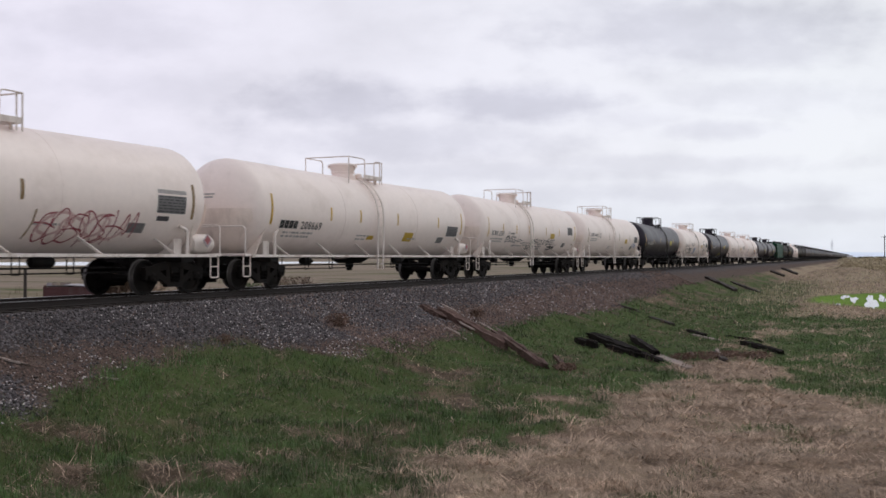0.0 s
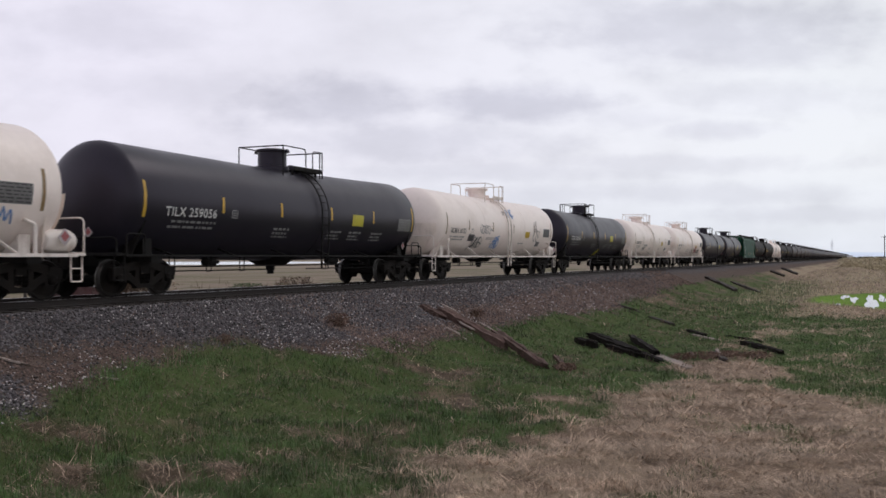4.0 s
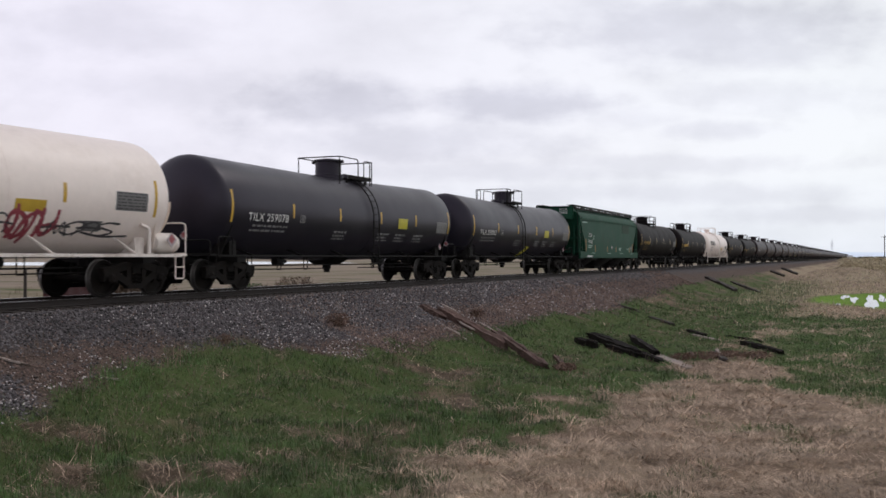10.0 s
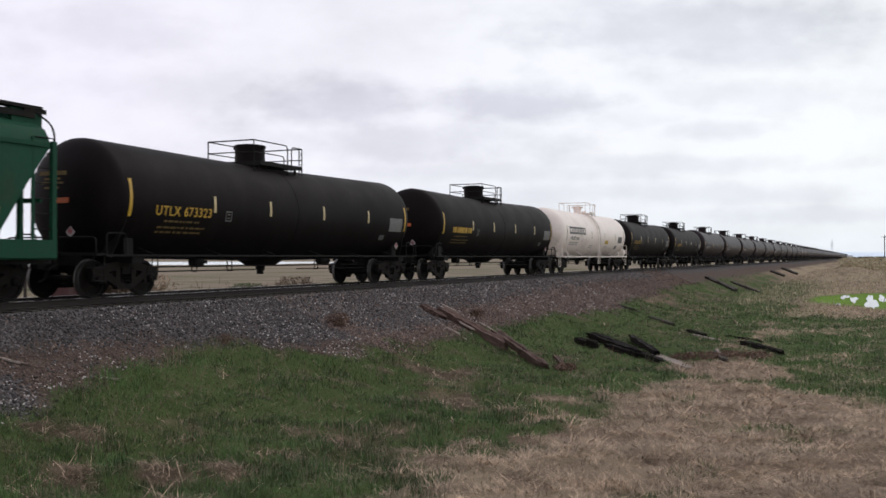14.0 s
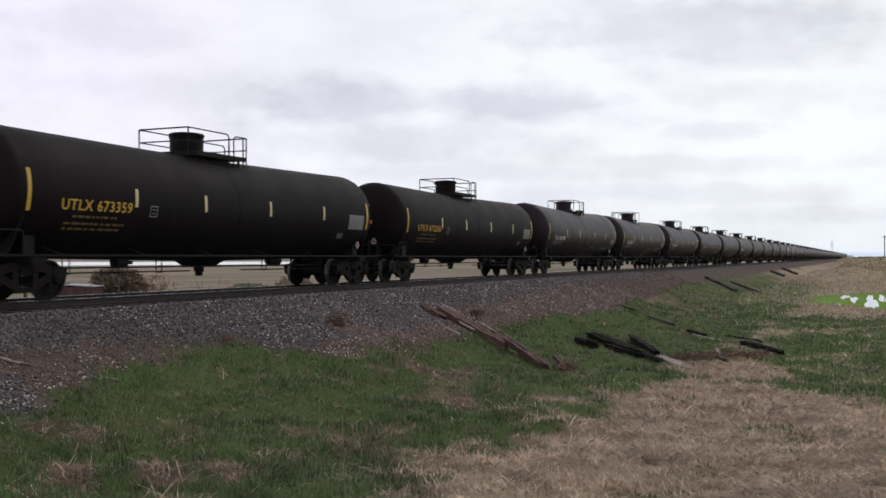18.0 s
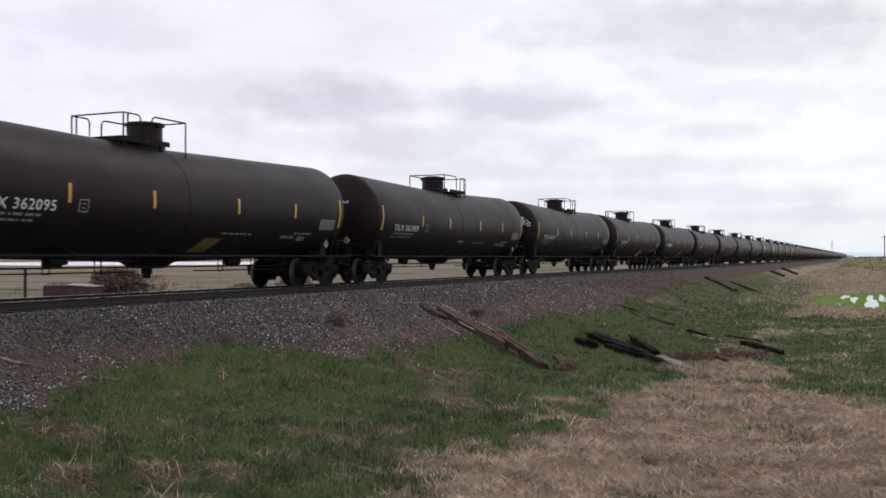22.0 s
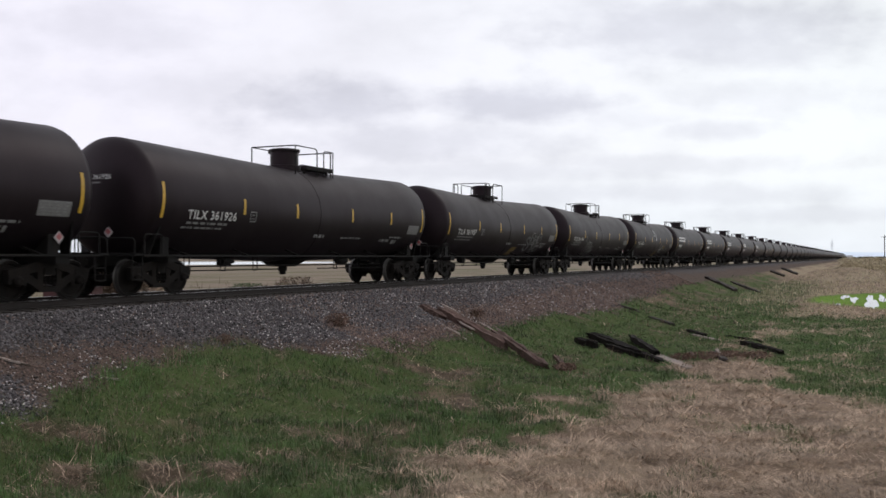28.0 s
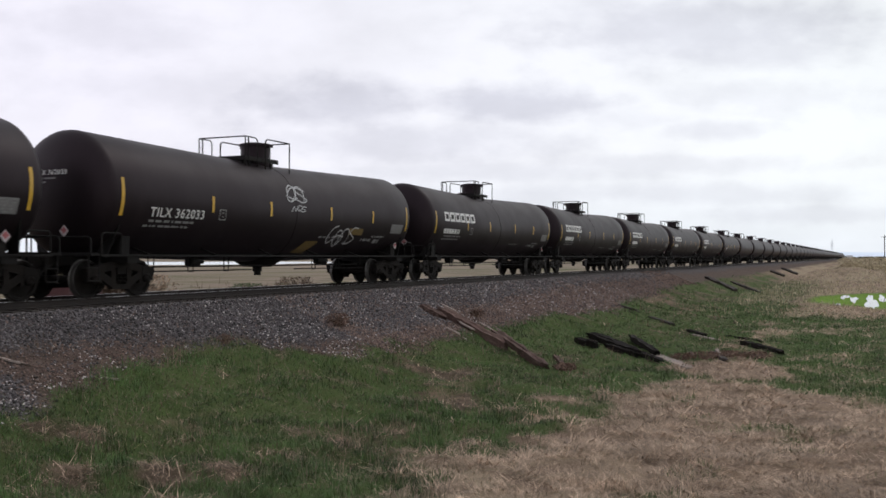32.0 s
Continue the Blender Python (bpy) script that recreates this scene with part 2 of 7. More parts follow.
M = {
    "white": material("white_tank_paint", (0.92, 0.805, 0.75), 0.4, vary=0.03, scale=0.5, fine=6, dirt=(0.60, 0.48, 0.41), dirt_amount=0.5, dirt_scale=(0.35, 0.22, 0.30)),
    "white_trim": material("dirty_white_steel", (0.80, 0.72, 0.67), 0.5, vary=0.1, dirt=(0.30, 0.21, 0.16), dirt_amount=0.8, dirt_from=0.48),
    "stained": material("stained_head_paint", (0.87, 0.76, 0.69), 0.5, vary=0.06, dirt=(0.26, 0.17, 0.12), dirt_amount=0.4, dirt_scale=(0.9, 0.9, 0.28), dirt_from=0.49),
    "black": material("black_tank_paint", (0.0076, 0.0052, 0.0064), 0.5, spec=0.27, gloss=(1.0, 0.78, 0.88), vary=0.10, scale=0.7, fine=7, dirt=(0.020, 0.0165, 0.017), dirt_amount=0.4, dirt_scale=(0.6, 0.6, 0.2)),
    "slate": material("slate_black_tank_paint", (0.0165, 0.0150, 0.0220), 0.38, spec=0.32, gloss=(0.95, 0.84, 1.0), vary=0.08, scale=0.7, fine=7, dirt=(0.024, 0.022, 0.023), dirt_amount=0.3, dirt_scale=(0.6, 0.6, 0.2)),
    "soot": material("matt_brown_black_paint", (0.0055, 0.0045, 0.0046), 0.6, spec=0.12, gloss=(1.0, 0.82, 0.84), vary=0.16, scale=0.9, fine=8, dirt=(0.020, 0.016, 0.015), dirt_amount=0.3, dirt_scale=(0.6, 0.6, 0.25)),
    "green": material("green_hopper_paint", (0.012, 0.062, 0.036), 0.6, spec=0.14, vary=0.10, scale=0.6, fine=8, dirt=(0.042, 0.040, 0.022), dirt_amount=0.6, dirt_scale=(0.5, 0.35, 0.4), dirt_from=0.55),
    "dark": material("grimy_black_steel", (0.008, 0.0070, 0.0068), 0.7, spec=0.18, vary=0.25, scale=4, fine=30, bump=0.3, dirt=(0.032, 0.024, 0.019), dirt_amount=0.4),
    "cast": material("rusty_cast_steel", (0.0085, 0.0068, 0.0062), 0.75, spec=0.14, vary=0.3, scale=5, fine=40, bump=0.4, dirt=(0.036, 0.025, 0.019), dirt_amount=0.3),
    "tread": material("worn_wheel_tread", (0.10, 0.094, 0.09), 0.42, metal=0.7, vary=0.1, scale=10),
    "rail": material("rusty_rail_side", (0.021, 0.015, 0.013), 0.8, vary=0.3, scale=3, fine=60, bump=0.4),
    "rail_head": material("polished_rail_head", (0.55, 0.54, 0.54), 0.28, metal=0.9, vary=0.08, scale=6),
    "yellow": material("amber_reflective_tape", (0.60, 0.36, 0.035), 0.4, vary=0.15, scale=6, dirt=(0.22, 0.15, 0.06), dirt_amount=0.5),
    "pale_tape": material("pale_reflective_tape", (0.62, 0.50, 0.27), 0.4, vary=0.15, scale=6),
    "ink": material("black_stencil_paint", (0.03, 0.03, 0.032), 0.6, vary=0.2, scale=20),
    "chalk": material("white_stencil_paint", (0.66, 0.65, 0.64), 0.6, vary=0.15, scale=9),
    "faint": material("faded_small_stencil", (0.21, 0.205, 0.205), 0.7, vary=0.3, scale=14),
    "faint_dark": material("faded_dark_stencil", (0.40, 0.37, 0.36), 0.7, vary=0.3, scale=14),
    "amber": material("amber_stencil_paint", (0.55, 0.33, 0.04), 0.6, vary=0.2, scale=9),
    "umber": material("faded_amber_stencil", (0.14, 0.09, 0.025), 0.7, vary=0.3, scale=12),
    "brown_tape": material("dirty_brown_tape", (0.26, 0.17, 0.08), 0.5, vary=0.25, scale=8),
    "lime": material("lime_yellow_panel", (0.48, 0.42, 0.03), 0.5, vary=0.15, scale=5),
    "gold": material("golden_yellow_panel", (0.52, 0.34, 0.035), 0.5, vary=0.15, scale=5),
    "brown_gold": material("dirty_amber_tape", (0.30, 0.15, 0.03), 0.5, vary=0.2, scale=7),
    "faint_white": material("thin_worn_spray_paint", (0.64, 0.56, 0.53), 0.6, vary=0.2, scale=7),
    "grey_panel": material("grey_data_panel", (0.17, 0.165, 0.165), 0.6, vary=0.25, scale=8),
    "pale_panel": material("pale_grey_panel", (0.42, 0.41, 0.41), 0.6, vary=0.2, scale=8),
    "placard": material("white_placard", (0.42, 0.36, 0.37), 0.5, vary=0.1, scale=9),
    "red": material("red_print", (0.34, 0.09, 0.10), 0.5, vary=0.15, scale=9),
    "orange": material("orange_print", (0.55, 0.12, 0.03), 0.5, vary=0.15, scale=9),
    "maroon": material("maroon_spray_paint", (0.30, 0.055, 0.075), 0.6, vary=0.25, scale=9),
    "blue": material("blue_spray_paint", (0.13, 0.25, 0.52), 0.6, vary=0.25, scale=9),
    "spray_black": material("black_spray_paint", (0.06, 0.055, 0.06), 0.6, vary=0.25, scale=9),
    "spray_white": material("white_spray_paint", (0.42, 0.42, 0.43), 0.6, vary=0.25, scale=9),
    "bright_spray": material("bright_white_spray_paint", (0.80, 0.80, 0.80), 0.6, vary=0.1, scale=9),
    "spray_grey": material("grey_spray_paint", (0.11, 0.11, 0.112), 0.6, vary=0.25, scale=9),
    "faint_pink": material("thin_pink_spray_paint", (0.66, 0.46, 0.44), 0.6, vary=0.2, scale=7),
    "moss_spray": material("dull_green_spray_paint", (0.022, 0.026, 0.010), 0.6, vary=0.25, scale=7),
    "brown_paint": material("brown_touch_up_paint", (0.018, 0.046, 0.026), 0.6, spec=0.14, vary=0.2, scale=2),
    "pale_green": material("faded_pale_stencil", (0.30, 0.42, 0.36), 0.6, vary=0.2, scale=9),
    "tie": material("weathered_creosoted_timber", (0.042, 0.034, 0.03), 0.85, vary=0.35, scale=3, fine=25, bump=0.7, bump_scale=25, dirt=(0.15, 0.12, 0.10), dirt_amount=0.5, dirt_scale=(4, 0.6, 4), rand=0.2),
    "red_timber": material("split_reddish_timber", (0.105, 0.066, 0.056), 0.85, spec=0.2, vary=0.5, scale=3, fine=25, bump=0.7, bump_scale=25, dirt=(0.28, 0.20, 0.17), dirt_amount=0.75, dirt_scale=(5, 0.5, 5), rand=0.15),
    "grey_timber": material("pale_weathered_timber", (0.30, 0.245, 0.215), 0.85, vary=0.3, scale=3, fine=25, bump=0.6, bump_scale=25, rand=0.15),
    "stone": material("crushed_ballast_stone", (0.106, 0.094, 0.098), 0.85, vary=0.2, scale=8, fine=60, island=True, rand=0.9),
    "brown_stone": material("brown_gravel", (0.165, 0.112, 0.094), 0.88, vary=0.2, scale=8, fine=60, island=True, rand=0.6),
    "pale_stone": material("pale_quartz_chips", (0.54, 0.49, 0.48), 0.8, vary=0.15, scale=8, island=True, rand=0.35),
    "grass": material("spring_green_grass", (0.070, 0.120, 0.036), 0.7, vary=0.7, scale=0.5, fine=3.0, island=True, rand=0.25),
    "lush": material("bright_marsh_grass", (0.20, 0.33, 0.045), 0.7, vary=0.2, scale=0.4, fine=3, island=True, rand=0.35),
    "straw": material("dry_straw_grass", (0.44, 0.325, 0.236), 0.8, vary=0.4, scale=1.0, fine=4.0, island=True, rand=0.6),
    "dull_straw": material("dull_dry_grass", (0.23, 0.172, 0.122), 0.8, vary=0.25, scale=0.4, fine=3.0, island=True, rand=0.45),
    "fresh_grass": material("fresh_green_grass", (0.097, 0.176, 0.048), 0.7, vary=0.5, scale=0.5, fine=3.0, island=True, rand=0.3),
    "wet_timber": material("black_creosoted_timber", (0.014, 0.011, 0.010), 0.85, spec=0.12, vary=0.4, scale=3, fine=25, bump=0.7, bump_scale=25, dirt=(0.04, 0.032, 0.028), dirt_amount=0.4, dirt_scale=(4, 0.6, 4), rand=0.2),
    "thatch": material("dull_brown_thatch", (0.21, 0.148, 0.108), 0.85, vary=0.3, scale=0.6, fine=4.0, island=True, rand=0.5),
    "dark_grass": material("dark_green_grass_tuft", (0.058, 0.106, 0.031), 0.7, vary=0.6, scale=0.5, fine=3.0, island=True, rand=0.5),
    "brown_weed": material("reddish_dead_weed", (0.17, 0.105, 0.08), 0.85, vary=0.3, scale=2, island=True, rand=0.4),
    "twig": material("dry_twiggy_brush", (0.15, 0.105, 0.075), 0.85, vary=0.3, scale=2, island=True, rand=0.4),
    "crimson_crate": material("faded_crimson_painted_boards", (0.085, 0.032, 0.032), 0.75, vary=0.25, scale=4, dirt=(0.13, 0.1, 0.09), dirt_amount=0.6),
    "sheet": material("grey_galvanised_sheet", (0.33, 0.31, 0.33), 0.55, vary=0.15, scale=4),
    "field_scrub": material("grey_green_scrub", (0.44, 0.385, 0.255), 0.85, vary=0.3, scale=0.6, fine=4, island=True, rand=0.4),
    "far_green": material("distant_shrub_foliage", (0.075, 0.085, 0.06), 0.9, vary=0.25, scale=0.2, fine=2, island=True, rand=0.3),
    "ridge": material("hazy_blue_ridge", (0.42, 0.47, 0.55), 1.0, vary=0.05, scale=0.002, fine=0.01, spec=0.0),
    # mast steel paled towards blue: distance haze put into its colour
    "mast": material("haze_paled_mast_steel", (0.55, 0.59, 0.66), 0.6, vary=0.1, scale=3),
    "shed": material("white_shed_cladding", (0.72, 0.72, 0.74), 0.6, vary=0.08, scale=1),
    "shed_roof": material("grey_shed_roof", (0.30, 0.31, 0.34), 0.6, vary=0.1, scale=1),
}


def water_material():
    m = bpy.data.materials.new("still_water")
    m.use_nodes = True
    t = m.node_tree
    b = t.nodes["Principled BSDF"]
    b.inputs["Base Color"].default_value = (0.05, 0.06, 0.05, 1)
    b.inputs["Roughness"].default_value = 0.05
    b.inputs["IOR"].default_value = 1.33
    c = t.nodes.new("ShaderNodeTexCoord")
    n = node(t, "ShaderNodeTexNoise", Scale=1.5, Detail=3.0)
    bp = t.nodes.new("ShaderNodeBump")
    bp.inputs["Strength"].default_value, bp.inputs["Distance"].default_value = 0.03, 0.02
    t.links.new(c.outputs["Object"], n.inputs["Vector"])
    t.links.new(n.outputs["Fac"], bp.inputs["Height"])
    t.links.new(bp.outputs[0], b.inputs["Normal"])
    return m


M["water"] = water_material()
# distance haze put into the hills as pale blue colour and a faint glow
haze_glow = M["ridge"].node_tree.nodes["Principled BSDF"]
haze_glow.inputs["Emission Color"].default_value, haze_glow.inputs["Emission Strength"].default_value = (0.60, 0.68, 0.78, 1), 0.62


def ground_material():
    """Soil under dry thatch, green turf and gravel, mixed by the sheet's own cover values."""
    m = bpy.data.materials.new("field_ground")
    m.use_nodes = True
    t = m.node_tree
    link = t.links.new
    bsdf = t.nodes["Principled BSDF"]
    bsdf.inputs["Roughness"].default_value = 0.95
    bsdf.inputs["Specular IOR Level"].default_value = 0.1
    coord = t.nodes.new("ShaderNodeTexCoord")

    def noise_of(scale, detail, stretch=(1, 1, 1)):
        mp = t.nodes.new("ShaderNodeMapping")
        mp.inputs["Scale"].default_value = stretch
        link(coord.outputs["Object"], mp.inputs[0])
        n = node(t, "ShaderNodeTexNoise", Scale=scale, Detail=detail, Roughness=0.62)
        link(mp.outputs[0], n.inputs["Vector"])
        return n.outputs["Fac"]

    def blend(fac, a, b):
        mx = t.nodes.new("ShaderNodeMix")
        mx.data_type = "RGBA"
        link(fac, mx.inputs["Factor"])
        for key, v in (("A", a), ("B", b)):
            if isinstance(v, tuple):
                mx.inputs[key].default_value = (*v, 1)
            else:
                link(v, mx.inputs[key])
        return mx.outputs["Result"]

    def step(src, lo, hi):
        r = t.nodes.new("ShaderNodeMapRange")
        r.inputs["From Min"].default_value, r.inputs["From Max"].default_value = lo, hi
        link(src, r.inputs["Value"])
        return r.outputs[0]

    def cover(name):
        a = t.nodes.new("ShaderNodeAttribute")
        a.attribute_name = name
        return a.outputs["Fac"]

    fine, mid, wide = noise_of(28, 5), noise_of(3.0, 5), noise_of(0.12, 4, (1, 0.35, 1))
    straw = blend(step(fine, 0.35, 0.65), (0.22, 0.158, 0.113), (0.44, 0.328, 0.235))
    straw = blend(step(mid, 0.45, 0.75), straw, (0.185, 0.130, 0.094))
    straw = blend(step(wide, 0.42, 0.66), straw, (0.36, 0.30, 0.205))
    green = blend(step(fine, 0.35, 0.65), (0.060, 0.082, 0.028), (0.090, 0.125, 0.042))
    green = blend(step(mid, 0.5, 0.8), green, (0.10, 0.095, 0.05))
    gravel = blend(step(fine, 0.3, 0.7), (0.045, 0.039, 0.041), (0.15, 0.133, 0.137))
    dirt = blend(step(mid, 0.35, 0.7), (0.082, 0.060, 0.051), (0.148, 0.108, 0.091))
    straw = blend(cover("sward"), straw, blend(step(mid, 0.4, 0.7), (0.075, 0.056, 0.040), (0.155, 0.115, 0.085)))
    straw = blend(cover("worn"), straw, blend(step(fine, 0.35, 0.65), (0.14, 0.098, 0.071), (0.26, 0.188, 0.136)))
    straw = blend(cover("beyond"), straw, blend(step(wide, 0.38, 0.64), (0.285, 0.225, 0.180), (0.23, 0.190, 0.132)))
    colour = blend(cover("green"), straw, green)
    colour = blend(cover("dirt"), colour, dirt)
    colour = blend(cover("gravel"), colour, gravel)
    colour = blend(cover("marsh"), colour, blend(step(mid, 0.35, 0.7), (0.11, 0.20, 0.028), (0.21, 0.34, 0.05)))
    link(colour, bsdf.inputs["Base Color"])
    bp = t.nodes.new("ShaderNodeBump")
    bp.inputs["Strength"].default_value, bp.inputs["Distance"].default_value = 0.8, 0.04
    link(fine, bp.inputs["Height"])
    link(bp.outputs[0], bsdf.inputs["Normal"])
    return m


M["ground"] = ground_material()


# ---- building helpers ----
def finish(name, bm, mats, smooth=35):
    mesh = bpy.data.meshes.new(name)
    bmesh.ops.recalc_face_normals(bm, faces=bm.faces[:])
    bm.to_mesh(mesh)
    bm.free()
    for k in (mats if isinstance(mats, (list, tuple)) else (mats,)):
        mesh.materials.append(M[k])
    if smooth:
        mesh.polygons.foreach_set("use_smooth", np.ones(len(mesh.polygons), dtype=bool))
        mesh.set_sharp_from_angle(angle=radians(smooth))
    return mesh


def part(name, bm, mats, parent, label="", smooth=35, at=None):
    """One mesh object under a thing or under a part; bm is a bmesh or a finished mesh to share."""
    mesh = bm if isinstance(bm, bpy.types.Mesh) else finish(name, bm, mats, smooth)
    ob = new(name, mesh)
    ob.parent = parent
    if at is not None:
        ob.matrix_basis = at
    return tagged(ob, label)


def box(bm, c, s, rot=None, taper=None):
    m = Matrix.Translation(c) @ (rot or Matrix()) @ Matrix.Diagonal((*s, 1))
    made = bmesh.ops.create_cube(bm, size=1.0, matrix=m)
    return made["verts"]


def beam(bm, p, q, w, h, up=(1, 0, 0)):
    """A bar from p to q, w wide along the side of up, h deep."""
    p, q = Vector(p), Vector(q)
    d = (q - p)
    x = Vector(up).normalized()
    n = d.cross(x).normalized()
    m = Matrix((x, d.normalized(), n)).transposed().to_4x4()
    box(bm, (p + q) / 2, (w, d.length, h), m)


def tube(bm, pts, r, seg=6, closed=False):
    pts = [Vector(p) for p in pts]
    rings = []
    n = len(pts)
    side = None
    for i, p in enumerate(pts):
        a, b = pts[max(i - 1, 0)], pts[min(i + 1, n - 1)]
        d = (b - a).normalized()
        if side is None:
            side = d.orthogonal().normalized()
        side = (side - d * side.dot(d)).normalized()
        other = d.cross(side)
        rings.append([bm.verts.new(p + r * (math.cos(k * math.tau / seg) * side + math.sin(k * math.tau / seg) * other)) for k in range(seg)])
    for r0, r1 in zip(rings, rings[1:]):
        for k in range(seg):
            bm.faces.new((r0[k], r0[(k + 1) % seg], r1[(k + 1) % seg], r1[k]))
    bm.faces.new(rings[0][::-1])
    bm.faces.new(rings[-1])


def bend(pts, radius=0.12, steps=4):
    """Rounds the inner corners of a polyline."""
    pts = [Vector(p) for p in pts]
    out = [pts[0]]
    for a, b, c in zip(pts, pts[1:], pts[2:]):
        r = min(radius, (a - b).length * 0.45, (c - b).length * 0.45)
        p, q = b + (a - b).normalized() * r, b + (c - b).normalized() * r
        for k in range(steps + 1):
            s = k / steps
            out.append((1 - s) ** 2 * p + 2 * s * (1 - s) * b + s * s * q)
    return out + [pts[-1]]


def lathe(bm, profile, axis="Z", seg=24, at=(0, 0, 0), mats=None):
    """Turns (radius, height) pairs about an axis through at."""
    rings = []
    for r, h in profile:
        ring = []
        for k in range(seg):
            a = k * math.tau / seg
            c, s = r * math.cos(a), r * math.sin(a)
            v = {"Z": (c, s, h), "X": (h, c, s), "Y": (s, h, c)}[axis]
            ring.append(bm.verts.new(Vector(at) + Vector(v)))
        rings.append(ring)
    for i, (r0, r1) in enumerate(zip(rings, rings[1:])):
        for k in range(seg):
            f = bm.faces.new((r0[k], r0[(k + 1) % seg], r1[(k + 1) % seg], r1[k]))
            if mats:
                f.material_index = mats[i]
    if profile[0][0] > 1e-4:
        bm.faces.new(rings[0][::-1])
    if profile[-1][0] > 1e-4:
        bm.faces.new(rings[-1])


def plate(bm, outline, x0, x1):
    """An outline of (y, z) pairs, given thickness from x0 to x1."""
    a = [bm.verts.new((x0, y, z)) for y, z in outline]
    b = [bm.verts.new((x1, y, z)) for y, z in outline]
    n = len(a)
    bm.faces.new(a)
    bm.faces.new(b[::-1])
    for i in range(n):
        bm.faces.new((a[i], b[i], b[(i + 1) % n], a[(i + 1) % n]))


def mesh_from(name, verts, faces, mat):
    """A mesh from arrays: verts (n, 3), faces (m, 3 or 4)."""
    mesh = bpy.data.meshes.new(name)
    m, k = faces.shape
    mesh.vertices.add(len(verts))
    mesh.vertices.foreach_set("co", np.ascontiguousarray(verts, dtype=np.float32).ravel())
    mesh.loops.add(m * k)
    mesh.loops.foreach_set("vertex_index", np.ascontiguousarray(faces, dtype=np.int32).ravel())
    mesh.polygons.add(m)
    mesh.polygons.foreach_set("loop_start", np.arange(0, m * k, k, dtype=np.int32))
    mesh.update(calc_edges=True)
    mesh.materials.append(M[mat])
    return mesh


LETTERS = {}


def lettering(text):
    """The flat outline of a line of writing, one unit high, as vertices and faces."""
    if text not in LETTERS:
        curve = bpy.data.curves.new("writing", "FONT")
        curve.body, curve.size, curve.resolution_u, curve.offset = text, 1.0, 3, 0.014
        curve.space_character = 1.12
        ob = new("writing", curve)
        mesh = bpy.data.meshes.new_from_object(ob.evaluated_get(bpy.context.evaluated_depsgraph_get()))
        LETTERS[text] = ([v.co.copy() for v in mesh.vertices], [tuple(p.vertices) for p in mesh.polygons])
        bpy.data.objects.remove(ob)
        bpy.data.curves.remove(curve)
        bpy.data.meshes.remove(mesh)
    return LETTERS[text]


for words in ("SCMX 6339", "SCMX 6464", "SCMX 6132", "SCMX 6138", "SCMX 6467", "208669", "TILX 259056", "TILX 258995", "TILX 259078", "TILX 259053", "UTLX 673323", "UTLX 673359",
              "UTLX 673350", "TILX 361936", "TILX 362095", "TILX 361969", "TILX 362019", "TILX 362085", "TILX 361926", "TILX 361957", "TILX 361943", "TILX 362033", "PROX 23346", "ICCX", "74055"):
    lettering(words)


# ---- lie of the land ----
def value_noise(x, y, seed=0):
    """Smooth noise from 0 to 1, one cell a metre, on a grid turned askew."""
    x, y = x * 0.829 - y * 0.559, x * 0.559 + y * 0.829
    xi, yi = np.floor(x), np.floor(y)
    fx, fy = x - xi, y - yi
    fx, fy = fx * fx * (3 - 2 * fx), fy * fy * (3 - 2 * fy)

    def corner(a, b):
        s = np.sin(a * 127.1 + b * 311.7 + seed * 74.7) * 43758.5453
        return s - np.floor(s)

    top = corner(xi, yi) * (1 - fx) + corner(xi + 1, yi) * fx
    low = corner(xi, yi + 1) * (1 - fx) + corner(xi + 1, yi + 1) * fx
    return top * (1 - fy) + low * fy


def rough_noise(x, y, seed=0):
    return (value_noise(x, y, seed) * 4 + value_noise(x * 2.1, y * 2.1, seed + 1) * 2 + value_noise(x * 4.3, y * 4.3, seed + 2)) / 7


def ramp01(v, lo, hi):
    s = np.clip((v - lo) / (hi - lo), 0, 1)
    return s * s * (3 - 2 * s)


def marsh(x, y):
    """1 within the wet hollow beside the field, 0 outside."""
    d = np.hypot((x - 6.5) / 10.8, (y - 87.0) / 21.0) + (rough_noise(x / 4.0, y / 9.0, 41) - 0.5) * 0.25
    return ramp01(d, 1.0, 0.88)


def land(x, y):
    """Height of the ground: ballast bed on a low bank, a flat verge, a field beyond."""
    x, y = np.asarray(x, float), np.asarray(y, float)
    u = x - TRACK
    z = np.interp(u, [-9000, -8, -4.2, -1.9, 1.75, 3.8, 7.2, 10.0, 13.0, 9000], [-1.05, -1.05, -0.95, -0.24, -0.24, -1.1, -2.15, -2.45, -2.52, -2.52])
    off = ramp01(np.abs(u), 3.6, 7.0)
    near = ramp01(np.hypot(x, y), 160, 60)
    z = z + off * near * ((rough_noise(x / 5.0, y / 5.0, 3) - 0.5) * 0.22 + (rough_noise(x / 0.9, y / 0.9, 7) - 0.5) * (0.32 - 0.10 * ramp01(u, 10.0, 12.5)))
    z = z + (1 - off) * ramp01(np.abs(u), 1.7, 2.6) * (rough_noise(x / 1.3, y / 1.3, 5) - 0.5) * 0.10
    pond = marsh(x, y)
    z = z * (1 - pond) - 2.60 * pond
    return z + ramp01(np.hypot(x, y), 13.0, 4.0) * 1.87


